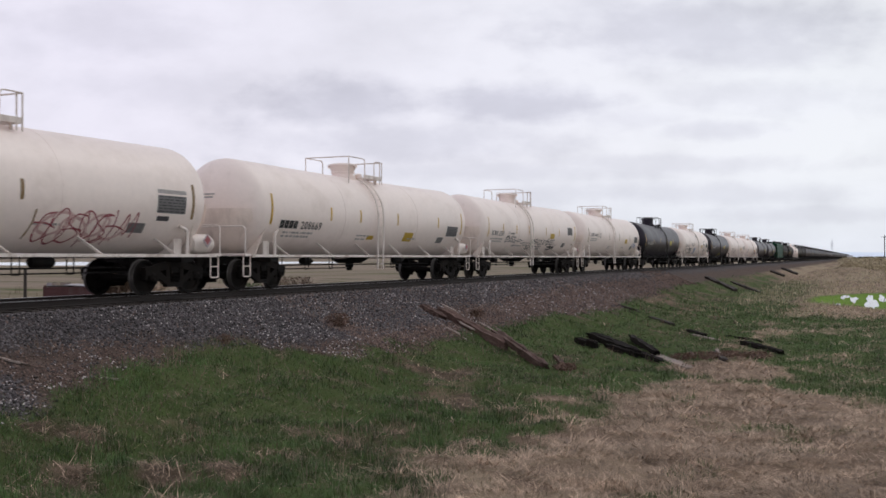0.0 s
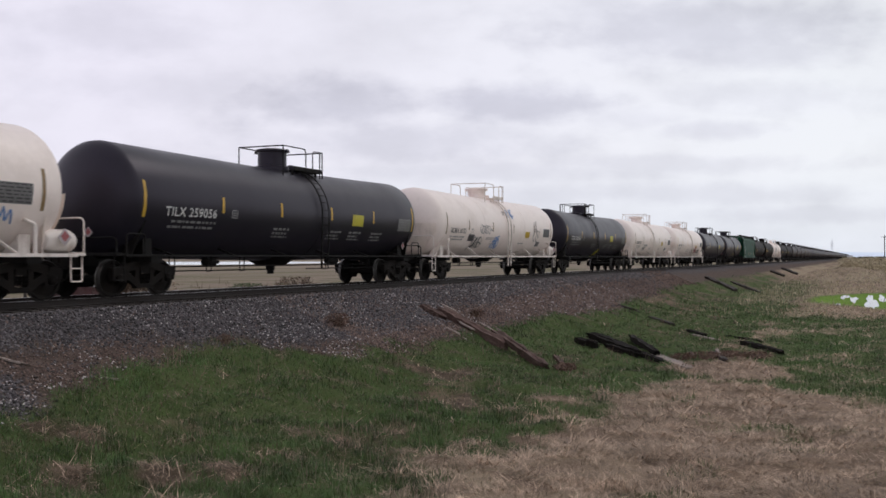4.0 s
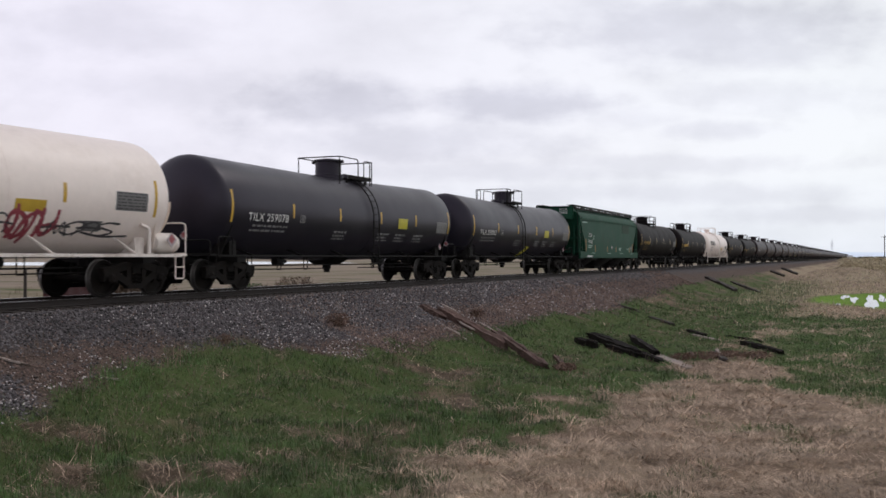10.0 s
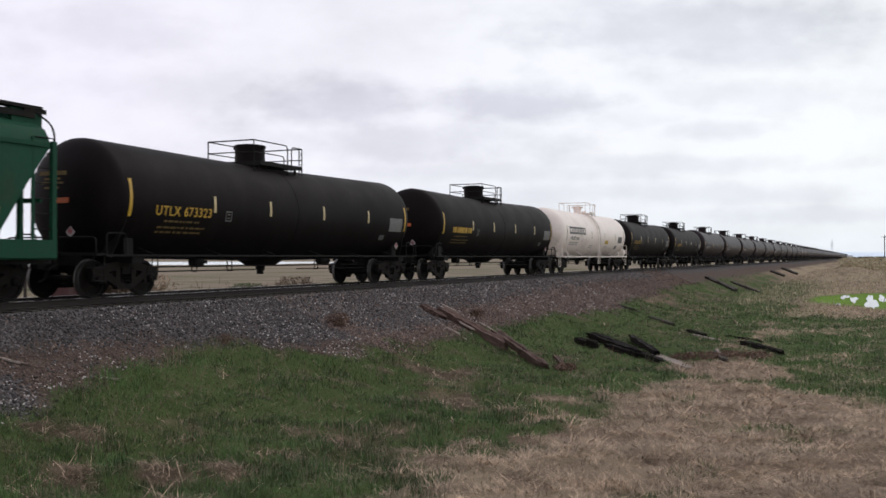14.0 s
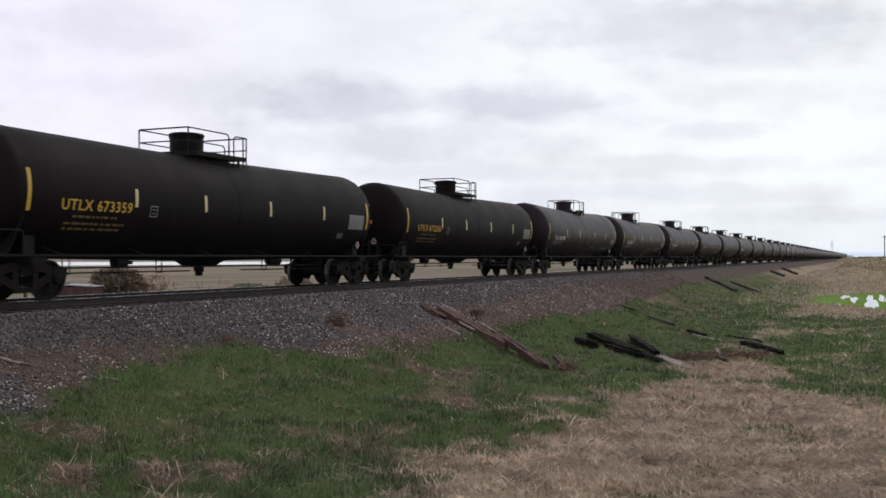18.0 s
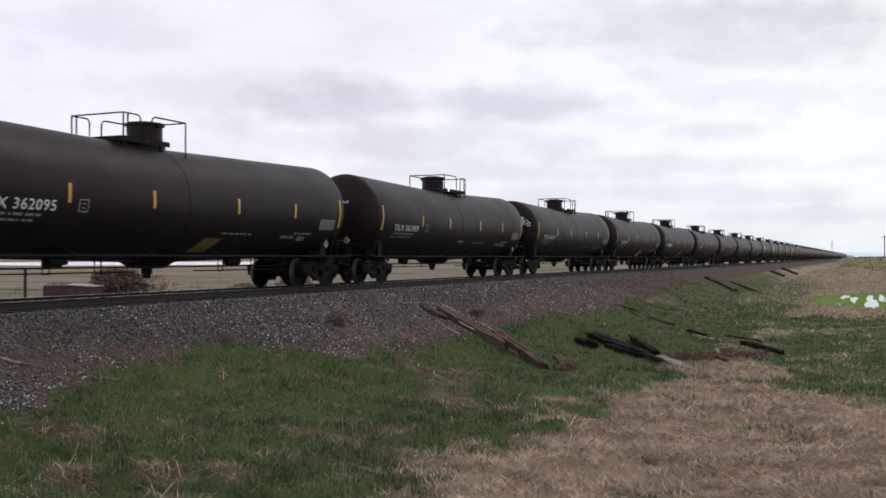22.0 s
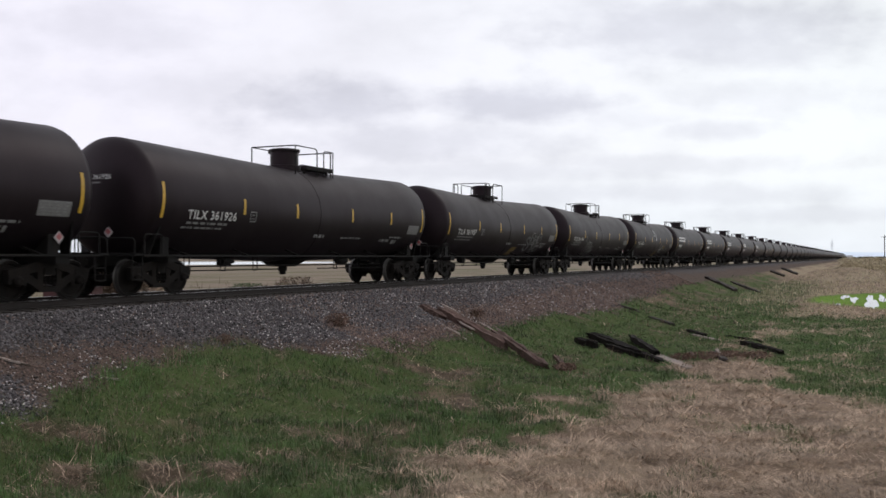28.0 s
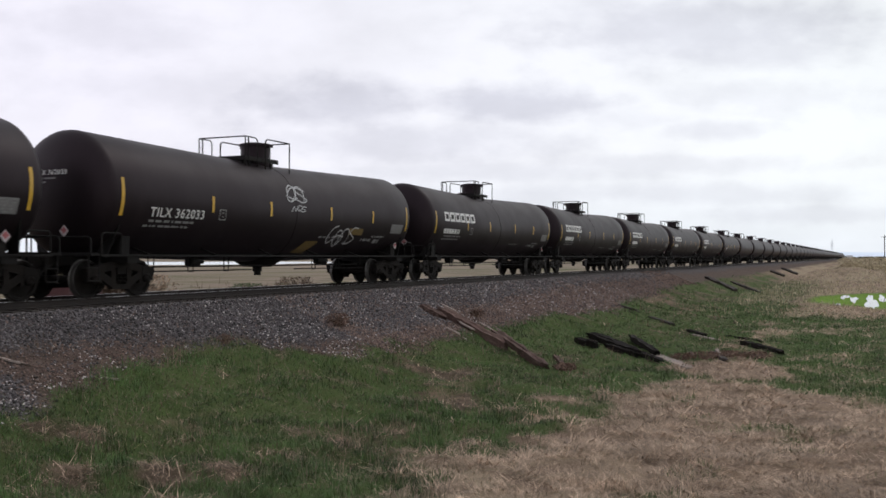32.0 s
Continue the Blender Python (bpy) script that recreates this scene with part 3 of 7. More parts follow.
def sward(x, y):
    """1 on the grassy bank beside the track, fading to 0 in the straw field."""
    edge = np.interp(y, [10, 12, 14.5, 16, 18.3, 21.8, 24, 27, 33, 45], [11.9, 11.8, 11.3, 11.3, 11.5, 11.9, 12.3, 12.9, 12.5, 13.0])
    return ramp01(x - TRACK - edge + (rough_noise(x / 2.2, y / 2.2, 51) - 0.5) * 3.0 + (rough_noise(x / 0.6, y / 0.6, 52) - 0.5) * 2.2, 1.7, -1.5) * ramp01(y, 190, 90)


def blot(x, y, cx, cy, rx, ry):
    """1 at the heart of a soft oval patch, 0 outside it."""
    return ramp01(np.hypot((x - cx) / rx, (y - cy) / ry), 1.0, 0.35)


def matted(x, y):
    """1 where the dry grass lies thick, 0 where the soil shows through it."""
    turn = rough_noise(x / 3.0, y / 3.0, 63) - 0.5
    return ramp01(rough_noise(x / 1.1 + turn, y / 0.75 + turn, 61) + 0.35 * (rough_noise(x / 0.35, y / 0.3, 62) - 0.5), 0.33, 0.52)


def covers(x, y):
    """How green, how gravelly and how bare the ground is, each from 0 to 1."""
    u = x - TRACK
    n, f = rough_noise(x / 2.6, y / 2.6, 11), rough_noise(x / 0.7, y / 0.7, 15)
    verge = sward(x, y)
    # the field: green beyond the straw, olive between the timbers and the wet hollow
    far_patch = ramp01(u, 13.6, 15.6) * ramp01(y + 0.6 * (u - 17.0), 24.6, 27.0) * ramp01(y, 66, 56)
    olive = ramp01(u, 10.5, 12.0) * ramp01(u, 15.6, 13.6) * ramp01(y, 30, 38) * ramp01(y, 80, 62)
    side = np.where(u < 0, 0.14 + 0.12 * ramp01(-u, 14, 30) * ramp01(-u, 95, 60), 0.12 + 0.80 * verge * (1 - 0.30 * ramp01(y, 46, 60)) + 0.62 * far_patch + 0.26 * olive)
    side = side - 0.08 * ramp01(np.hypot(x, y), 17.0, 14.0) * verge * ramp01(u, 5.6, 7.5)
    # tussocks of green and worn straw patches
    for cx, cy, rx, ry, more in ((-14.2, 18.0, 1.1, 1.6, 0.5), (-11.2, 10.4, 1.4, 1.3, 0.4), (-10.8, 16.6, 1.6, 2.4, 0.2), (-9.0, 20.2, 1.3, 2.0, -0.42), (-9.8, 24.0, 1.2, 2.0, -0.25), (-8.6, 29.5, 1.0, 2.2, -0.5),
                                 (-6.3, 24.4, 0.7, 1.4, -0.5), (-8.6, 17.6, 1.0, 1.6, -0.25), (-3.8, 30.6, 2.1, 3.2, -0.6), (-8.6, 12.2, 1.0, 0.7, -0.4), (-9.8, 11.1, 0.8, 0.6, -0.35), (-2.6, 16.0, 0.8, 1.0, 0.35)):
        side = side + more * blot(x, y, cx, cy, rx, ry)
    amp = np.where(u < 0, 1.0, 0.55 + 0.45 * verge)
    green = ramp01(side + (n - 0.5) * 1.15 * amp + (f - 0.5) * 1.45 * amp, 0.26, 0.80)
    green = np.maximum(green, marsh(x, y))
    wob = (n - 0.5) * 0.8 + (f - 0.5) * 0.9
    edge = np.interp(y, [10, 13.2, 14.9, 16.3, 18.2, 19.8, 21.4, 25, 28, 35, 42, 48, 61, 77], [5.0, 4.9, 4.2, 4.2, 3.5, 4.0, 5.2, 5.2, 5.6, 5.2, 5.2, 5.9, 4.7, 4.3])
    stony = np.interp(y, [10, 14, 17, 20, 23, 27, 30, 33, 41, 52, 80], [3.0, 2.9, 3.3, 3.9, 4.4, 4.6, 4.3, 3.6, 3.1, 2.6, 2.4])
    gravel = ramp01(np.abs(u) + wob, stony + 0.55, stony - 0.45)
    gravel = np.maximum(gravel, 0.8 * blot(x, y, -13.6, 11.4, 1.5, 1.5))
    gravel = gravel * (1 - 0.85 * blot(x, y, -14.0, 24.6, 0.5, 1.3))
    dirt = ramp01(np.abs(u) + wob, edge + 0.45, edge - 0.35)
    return green, gravel, np.where(u < 0, np.minimum(dirt, ramp01(-u, 7, 4)), dirt)


def spread(edges, steps):
    """Grid lines: from edge to edge, each stretch with its own step or, growing, its number of lines."""
    out = []
    for (a, b), s in zip(zip(edges, edges[1:]), steps):
        out.append(np.arange(a, b - 1e-6, s) if s > 0 else a + (b - a) * (np.linspace(0, 1, -s + 1)[:-1] ** 3 if abs(b) > abs(a) else 1 - (1 - np.linspace(0, 1, -s + 1)[:-1]) ** 3))
    return np.concatenate(out + [np.array([edges[-1]])])


def build_ground():
    xs = spread([-4000, -40, -24, -3, 12, 4000], [-40, 1.0, 0.18, 0.25, -40])
    ys = spread([-1200, -10, 9, 50, 120, 4500], [-24, 1.0, 0.22, 1.0, -60])
    gx, gy = np.meshgrid(xs, ys, indexing="ij")
    gz = land(gx, gy)
    v = np.stack([gx, gy, gz], -1).reshape(-1, 3)
    nx, ny = len(xs), len(ys)
    i = (np.arange(nx - 1)[:, None] * ny + np.arange(ny - 1)[None]).ravel()
    mesh = mesh_from("ground", v, np.stack([i, i + ny, i + ny + 1, i + 1], -1), "ground")
    for name, values in zip(("green", "gravel", "dirt", "sward", "marsh", "beyond", "worn"), (*covers(v[:, 0], v[:, 1]), sward(v[:, 0], v[:, 1]), marsh(v[:, 0], v[:, 1]), ramp01(TRACK - v[:, 0], 9.0, 16.0), 1 - matted(v[:, 0], v[:, 1]))):
        a = mesh.attributes.new(name, "FLOAT", "POINT")
        a.data.foreach_set("value", np.ascontiguousarray(values, dtype=np.float32))
    mesh.polygons.foreach_set("use_smooth", np.ones(len(mesh.polygons), dtype=bool))
    tagged(new("ground", mesh), "flat spring field with green turf, dry thatch and a gravel track bed", kind="structure")


build_ground()


def build_track():
    """Two rails on plates and timber ties, bedded in ballast."""
    section = [(-0.07, -0.17), (0.07, -0.17), (0.07, -0.155), (0.012, -0.13), (0.012, -0.045), (0.036, -0.035), (0.036, -0.004), (0.03, 0.0),
               (-0.03, 0.0), (-0.036, -0.004), (-0.036, -0.035), (-0.012, -0.045), (-0.012, -0.13), (-0.07, -0.155)]
    ys = [-400, 0, 60, 200, 800, 3000]
    for side in (0.7525, -0.7525):
        bm = bmesh.new()
        rings = [[bm.verts.new((side + x, y, z)) for x, z in section] for y in ys]
        n = len(section)
        for a, b in zip(rings, rings[1:]):
            for k in range(n):
                f = bm.faces.new((a[k], a[(k + 1) % n], b[(k + 1) % n], b[k]))
                f.material_index = 1 if 5 < k < 9 else 0
        ob = new("rail", finish("rail", bm, ["rail", "rail_head"], 30))
        ob.location = (TRACK, 0, 0)
        tagged(ob, "rusty steel running rail with a polished head", "rail", kind="structure", group="rails")
    bm = bmesh.new()
    box(bm, (0, 0, 0), (2.6, 0.22, 0.17))
    bmesh.ops.bevel(bm, geom=bm.edges[:], offset=0.012, segments=1, affect="EDGES")
    tie = finish("sleeper", bm, "tie", 30)
    bed = tagged(new("track_bed"), "timber sleepers bedded in grey ballast under the rails", "track", kind="structure")
    bed.location = (TRACK, 0, 0)
    rng = random.Random(4)
    for k in range(150):
        part("sleeper", tie, "tie", bed, at=pose(rng.uniform(-0.03, 0.03), 5 + k * 0.5, -0.262, 0, 0, rng.uniform(-0.6, 0.6)))
    bm = bmesh.new()
    box(bm, (0, 0, 0), (0.22, 0.19, 0.012))
    for dx, dy in ((-0.085, -0.06), (-0.085, 0.06), (0.085, -0.06), (0.085, 0.06)):
        box(bm, (dx, dy, 0.012), (0.03, 0.03, 0.02))
    clip = finish("tie_plate", bm, "rail", 30)
    for k in range(90):
        for side in (0.7525, -0.7525):
            part("tie_plate", clip, "rail", bed, at=pose(side, 5 + k * 0.5, -0.1765))


build_track()


# ---- loose cover: stones and grass ----
def scatter_stones(name, label, mat, count, y_range, size, seed, want):
    rng = np.random.default_rng(seed)
    n = count * 3
    x = TRACK + rng.uniform(0.83, 6.6, n)
    y = y_range[0] + (y_range[1] - y_range[0]) * rng.random(n) ** 1.7
    keep = rng.random(n) < want(x, y)
    x, y = x[keep][:count], y[keep][:count]
    n = len(x)
    r = rng.uniform(size[0], size[1], n) * (0.8 + 0.013 * y)
    base = np.array([(1, 0, 0), (0, 1, 0), (-1, 0, 0), (0, -1, 0), (0, 0, 1), (0, 0, -1)], float)
    v = base[None] * rng.uniform(0.6, 1.25, (n, 6, 1)) + rng.uniform(-0.28, 0.28, (n, 6, 3))
    v[:, :, 2] *= 0.75
    a = rng.uniform(0, math.tau, n)[:, None]
    v = np.stack([v[..., 0] * np.cos(a) - v[..., 1] * np.sin(a), v[..., 0] * np.sin(a) + v[..., 1] * np.cos(a), v[..., 2]], -1) * r[:, None, None]
    v += np.stack([x, y, land(x, y) + r * 0.35], -1)[:, None]
    tri = np.array([(0, 1, 4), (1, 2, 4), (2, 3, 4), (3, 0, 4), (1, 0, 5), (2, 1, 5), (3, 2, 5), (0, 3, 5)])
    f = tri[None] + 6 * np.arange(n)[:, None, None]
    tagged(new(name, mesh_from(name, v.reshape(-1, 3), f.reshape(-1, 3), mat)), label, kind="stuff")


scatter_stones("ballast_stones", "crushed grey ballast stones on the shoulder of the track bed", "stone", 60000, (8, 75), (0.018, 0.044), 21, lambda x, y: np.maximum(covers(x, y)[1], 0.09 * covers(x, y)[2]))
scatter_stones("brown_gravel", "brown gravel spilt at the foot of the bank", "brown_stone", 30000, (8, 60), (0.012, 0.032), 22, lambda x, y: covers(x, y)[2] * (1 - 0.8 * covers(x, y)[1]))
scatter_stones("slope_gravel", "dull brown gravel washed down the bank", "brown_stone", 16000, (24, 85), (0.022, 0.042), 24, lambda x, y: covers(x, y)[2] * (1 - 0.7 * covers(x, y)[1]))
scatter_stones("pale_chips", "pale quartz chips among the ballast", "pale_stone", 14000, (8, 60), (0.012, 0.036), 23, lambda x, y: np.maximum(covers(x, y)[1], 0.6 * covers(x, y)[2]) * 0.5 * ramp01(rough_noise(x / 1.5, y / 1.5, 29), 0.2, 0.7))


def scatter_blades(name, label, mat, count, seed, want, height, lean, width, r_range=(8.6, 75), a_range=(-14, 62), clump=0.0, flow=0.0):
    """Grass blades: curved strips of three triangles, thinner on the ground with distance."""
    rng = np.random.default_rng(seed)
    n = int(count * 2.6)
    r = r_range[0] * (r_range[1] / r_range[0]) ** rng.random(n)
    a = np.radians(rng.uniform(*a_range, n))
    if clump:
        m = n // 12
        pick = rng.integers(0, m, n)
        r, a = r[pick], a[pick]
    x, y = -r * np.sin(a), r * np.cos(a)
    if clump:
        s = clump * np.sqrt(r / 12)
        x, y = x + rng.normal(0, 1, n) * s, y + rng.normal(0, 1, n) * s
    keep = rng.random(n) < want(x, y)
    x, y, r = x[keep][:count], y[keep][:count], r[keep][:count]
    n = len(x)
    tall = rng.uniform(height[0], height[1], n) * (0.25 + 2.4 * rough_noise(x / 0.6, y / 0.6, seed) ** 2)
    way = rng.uniform(0, math.tau, n)
    if flow:
        way = 0.4 + (rough_noise(x / 0.9, y / 0.9, seed + 5) - 0.5) * 11.0 * flow + rng.normal(0, 0.6, n) + math.pi * (rng.random(n) < 0.5)
    tip = np.radians(rng.uniform(lean[0], lean[1], n))
    w = rng.uniform(0.6, 1.3, n) * (width + 0.00042 * r)
    dx, dy = np.cos(way), np.sin(way)
    sx, sy = -dy * w / 2, dx * w / 2
    z = land(x, y) - 0.01 + (0.03 * rng.random(n) if flow else 0.0)
    root = np.stack([x, y, z], -1)
    side = np.stack([sx, sy, 0 * sx], -1)
    bow = tip * (0.88 if flow else 0.6)
    half = np.stack([dx * np.sin(bow), dy * np.sin(bow), np.cos(bow)], -1) * (tall * 0.55)[:, None]
    rest = np.stack([dx * np.sin(tip), dy * np.sin(tip), np.cos(tip)], -1) * (tall * 0.5)[:, None]
    v = np.stack([root - side, root + side, root + half + side * 0.75, root + half - side * 0.75, root + half + rest], 1)
    tri = np.array([(0, 1, 2), (0, 2, 3), (3, 2, 4)])
    f = tri[None] + 5 * np.arange(n)[:, None, None]
    tagged(new(name, mesh_from(name, v.reshape(-1, 3), f.reshape(-1, 3), mat)), label, kind="stuff")


def green_wish(x, y):
    g, s, d = covers(x, y)
    return g * (1 - s) * (1 - d) * (x > TRACK + 3.0) * (1 - marsh(x, y))


def straw_wish(x, y):
    g, s, d = covers(x, y)
    return (1 - 0.96 * g) * (1 - s) * (1 - d) ** 2 * (x > TRACK + 3.4)


def field_wish(x, y):
    return straw_wish(x, y) * (1 - 0.80 * sward(x, y))


def thatch_wish(x, y):
    return (straw_wish(x, y) + 0.46 * green_wish(x, y)) * sward(x, y)


scatter_blades("green_grass", "short green spring grass on the verge", "grass", 240000, 31, green_wish, (0.05, 0.13), (12, 84), 0.0028)
scatter_blades("dry_grass", "flattened straw-coloured dry grass", "straw", 210000, 32, lambda x, y: field_wish(x, y) * (0.22 + 0.78 * matted(x, y)), (0.14, 0.42), (68, 94), 0.0032, flow=1.0)
scatter_blades("fresh_grass", "patches of fresh bright green grass on the bank", "fresh_grass", 70000, 41, lambda x, y: green_wish(x, y) * np.minimum(1, ramp01(rough_noise(x / 2.1, y / 2.1, 33), 0.46, 0.62) + 0.6 * ramp01(y, 22, 30)), (0.06, 0.17), (8, 75), 0.0028)
scatter_blades("old_thatch", "flattened dull brown thatch between the green tufts", "thatch", 100000, 39, thatch_wish, (0.06, 0.22), (62, 90), 0.0026, flow=1.0)
scatter_blades("grass_tufts", "taller dark green tufts of grass on the bank", "dark_grass", 60000, 40, lambda x, y: green_wish(x, y) * ramp01(rough_noise(x / 1.5, y / 1.5, 27), 0.42, 0.62), (0.09, 0.24), (5, 65), 0.003, clump=0.13)
scatter_blades("dead_stalks", "thin pale dead stalks standing in the grass", "dull_straw", 9000, 43, lambda x, y: sward(x, y) * (1 - covers(x, y)[1]) * (1 - covers(x, y)[2]) * ramp01(rough_noise(x / 1.3, y / 1.3, 37), 0.45, 0.62), (0.14, 0.42), (3, 48), 0.0016, clump=0.10)
scatter_blades("dry_tufts", "upright tufts of dry pale grass", "dull_straw", 14000, 33, lambda x, y: (1 - covers(x, y)[1]) * (x > TRACK + 4.0) * (1 - covers(x, y)[2]) * (1 - 0.55 * sward(x, y)) * ramp01(rough_noise(x / 1.7, y / 1.7, 19), 0.40, 0.66), (0.05, 0.19), (5, 70), 0.0024, clump=0.12)
scatter_blades("brown_weeds", "brown dead weeds at the edge of the ballast", "twig", 24000, 34, lambda x, y: covers(x, y)[2] * 0.6 * (x > TRACK + 2.6) * ramp01(rough_noise(x / 1.2, y / 1.2, 23), 0.42, 0.6), (0.05, 0.2), (5, 75), 0.003, clump=0.16)


# ---- rolling stock ----
AXLE, WHEEL = 0.889, 0.457
R, MID = 1.55, 2.545        # tank radius, height of its axis at the ends


def wheelset_mesh():
    bm = bmesh.new()
    for s in (1, -1):
        prof = [(0.0, 0.865), (0.075, 0.865), (0.11, 0.84), (0.13, 0.80), (0.36, 0.775), (0.385, 0.825), (0.445, 0.83), (WHEEL, 0.815), (WHEEL, 0.72), (0.483, 0.705), (0.483, 0.69), (0.39, 0.685), (0.36, 0.73), (0.13, 0.74), (0.09, 0.69), (0.0, 0.69)]
        lathe(bm, [(r, s * h) for r, h in prof], "X", 28, mats=[0, 0, 0, 0, 0, 0, 1, 1, 1, 0, 0, 0, 0, 0, 0])
    lathe(bm, [(0.0, -0.7), (0.085, -0.7), (0.085, 0.7), (0.0, 0.7)], "X", 10)
    return finish("wheelset", bm, ["cast", "tread"], 40)


def side_frame_mesh():
    bm = bmesh.new()
    for s in (1, -1):
        beam(bm, (0, s * 0.28, 0.77), (0, s * 0.80, 0.67), 0.15, 0.19)
        beam(bm, (0, s * 0.74, 0.655), (0, s * 1.15, 0.60), 0.17, 0.22)
        beam(bm, (0, s * 0.76, 0.60), (0, s * 0.20, 0.28), 0.13, 0.18)
        box(bm, (0, s * 0.70, 0.50), (0.13, 0.10, 0.30))
        box(bm, (0, s * 1.09, 0.51), (0.13, 0.09, 0.24))
        box(bm, (0, s * 0.27, 0.52), (0.13, 0.15, 0.52))
        lathe(bm, [(0.0, 0.10), (0.08, 0.10), (0.115, 0.07), (0.12, -0.02), (0.0, -0.02)], "X", 12, at=(0.03, s * AXLE, WHEEL))
        for a in range(3):
            b = a * math.tau / 3
            box(bm, (0.135, s * AXLE + 0.055 * math.cos(b), WHEEL + 0.055 * math.sin(b)), (0.03, 0.03, 0.03))
    beam(bm, (0, -0.34, 0.79), (0, 0.34, 0.79), 0.15, 0.13)
    beam(bm, (0, -0.32, 0.255), (0, 0.32, 0.255), 0.15, 0.12)
    return finish("side_frame", bm, "cast", 30)


def spring_mesh():
    bm = bmesh.new()
    for y in (-0.12, 0.0, 0.12):
        pts = [(0.055 * math.cos(k * 0.9), y + 0.055 * math.sin(k * 0.9), 0.30 + 0.0125 * k) for k in range(22)]
        tube(bm, pts, 0.014, 5)
    return finish("spring_nest", bm, "cast", 60)


SHARED = {"wheelset": wheelset_mesh(), "side_frame": side_frame_mesh(), "spring": spring_mesh()}


def truck(car, y):
    """A two-axle bogie at y along the car."""
    bm = bmesh.new()
    box(bm, (0, 0, 0.66), (2.15, 0.30, 0.18))
    lathe(bm, [(0.0, 0.74), (0.2, 0.74), (0.2, 0.84), (0.0, 0.84)], "Z", 14)
    for s in (1, -1):
        beam(bm, (-0.80, s * 0.42, 0.40), (0.80, s * 0.42, 0.40), 0.12, 0.12, up=(0, 1, 0))
        for q in (1, -1):
            box(bm, (q * 0.745, s * 0.405, 0.45), (0.11, 0.055, 0.34))
    bogie = part("truck", bm, "cast", car, at=pose(0, y, 0))
    for s in (1, -1):
        part("side_frame", SHARED["side_frame"], None, bogie, at=pose(s * 1.0, 0, 0, 0, 0, 0 if s > 0 else 180))
        part("spring_nest", SHARED["spring"], None, bogie, at=pose(s * 1.0, 0, 0))
        part("wheelset", SHARED["wheelset"], None, bogie, at=pose(0, s * AXLE, WHEEL))
    return bogie


def coupler_mesh():
    bm = bmesh.new()
    box(bm, (0, -0.30, 0.85), (0.16, 0.75, 0.16))
    box(bm, (0.02, 0.12, 0.85), (0.30, 0.16, 0.28))
    box(bm, (-0.11, 0.24, 0.85), (0.10, 0.16, 0.28))
    lathe(bm, [(0.0, 0.70), (0.06, 0.70), (0.06, 1.0), (0.0, 1.0)], "Z", 10, at=(0.12, 0.20, 0))
    bmesh.ops.bevel(bm, geom=[e for e in bm.edges if e.calc_length() > 0.1], offset=0.015, segments=1, affect="EDGES")
    return finish("coupler", bm, "cast", 30)


SHARED["coupler"] = coupler_mesh()


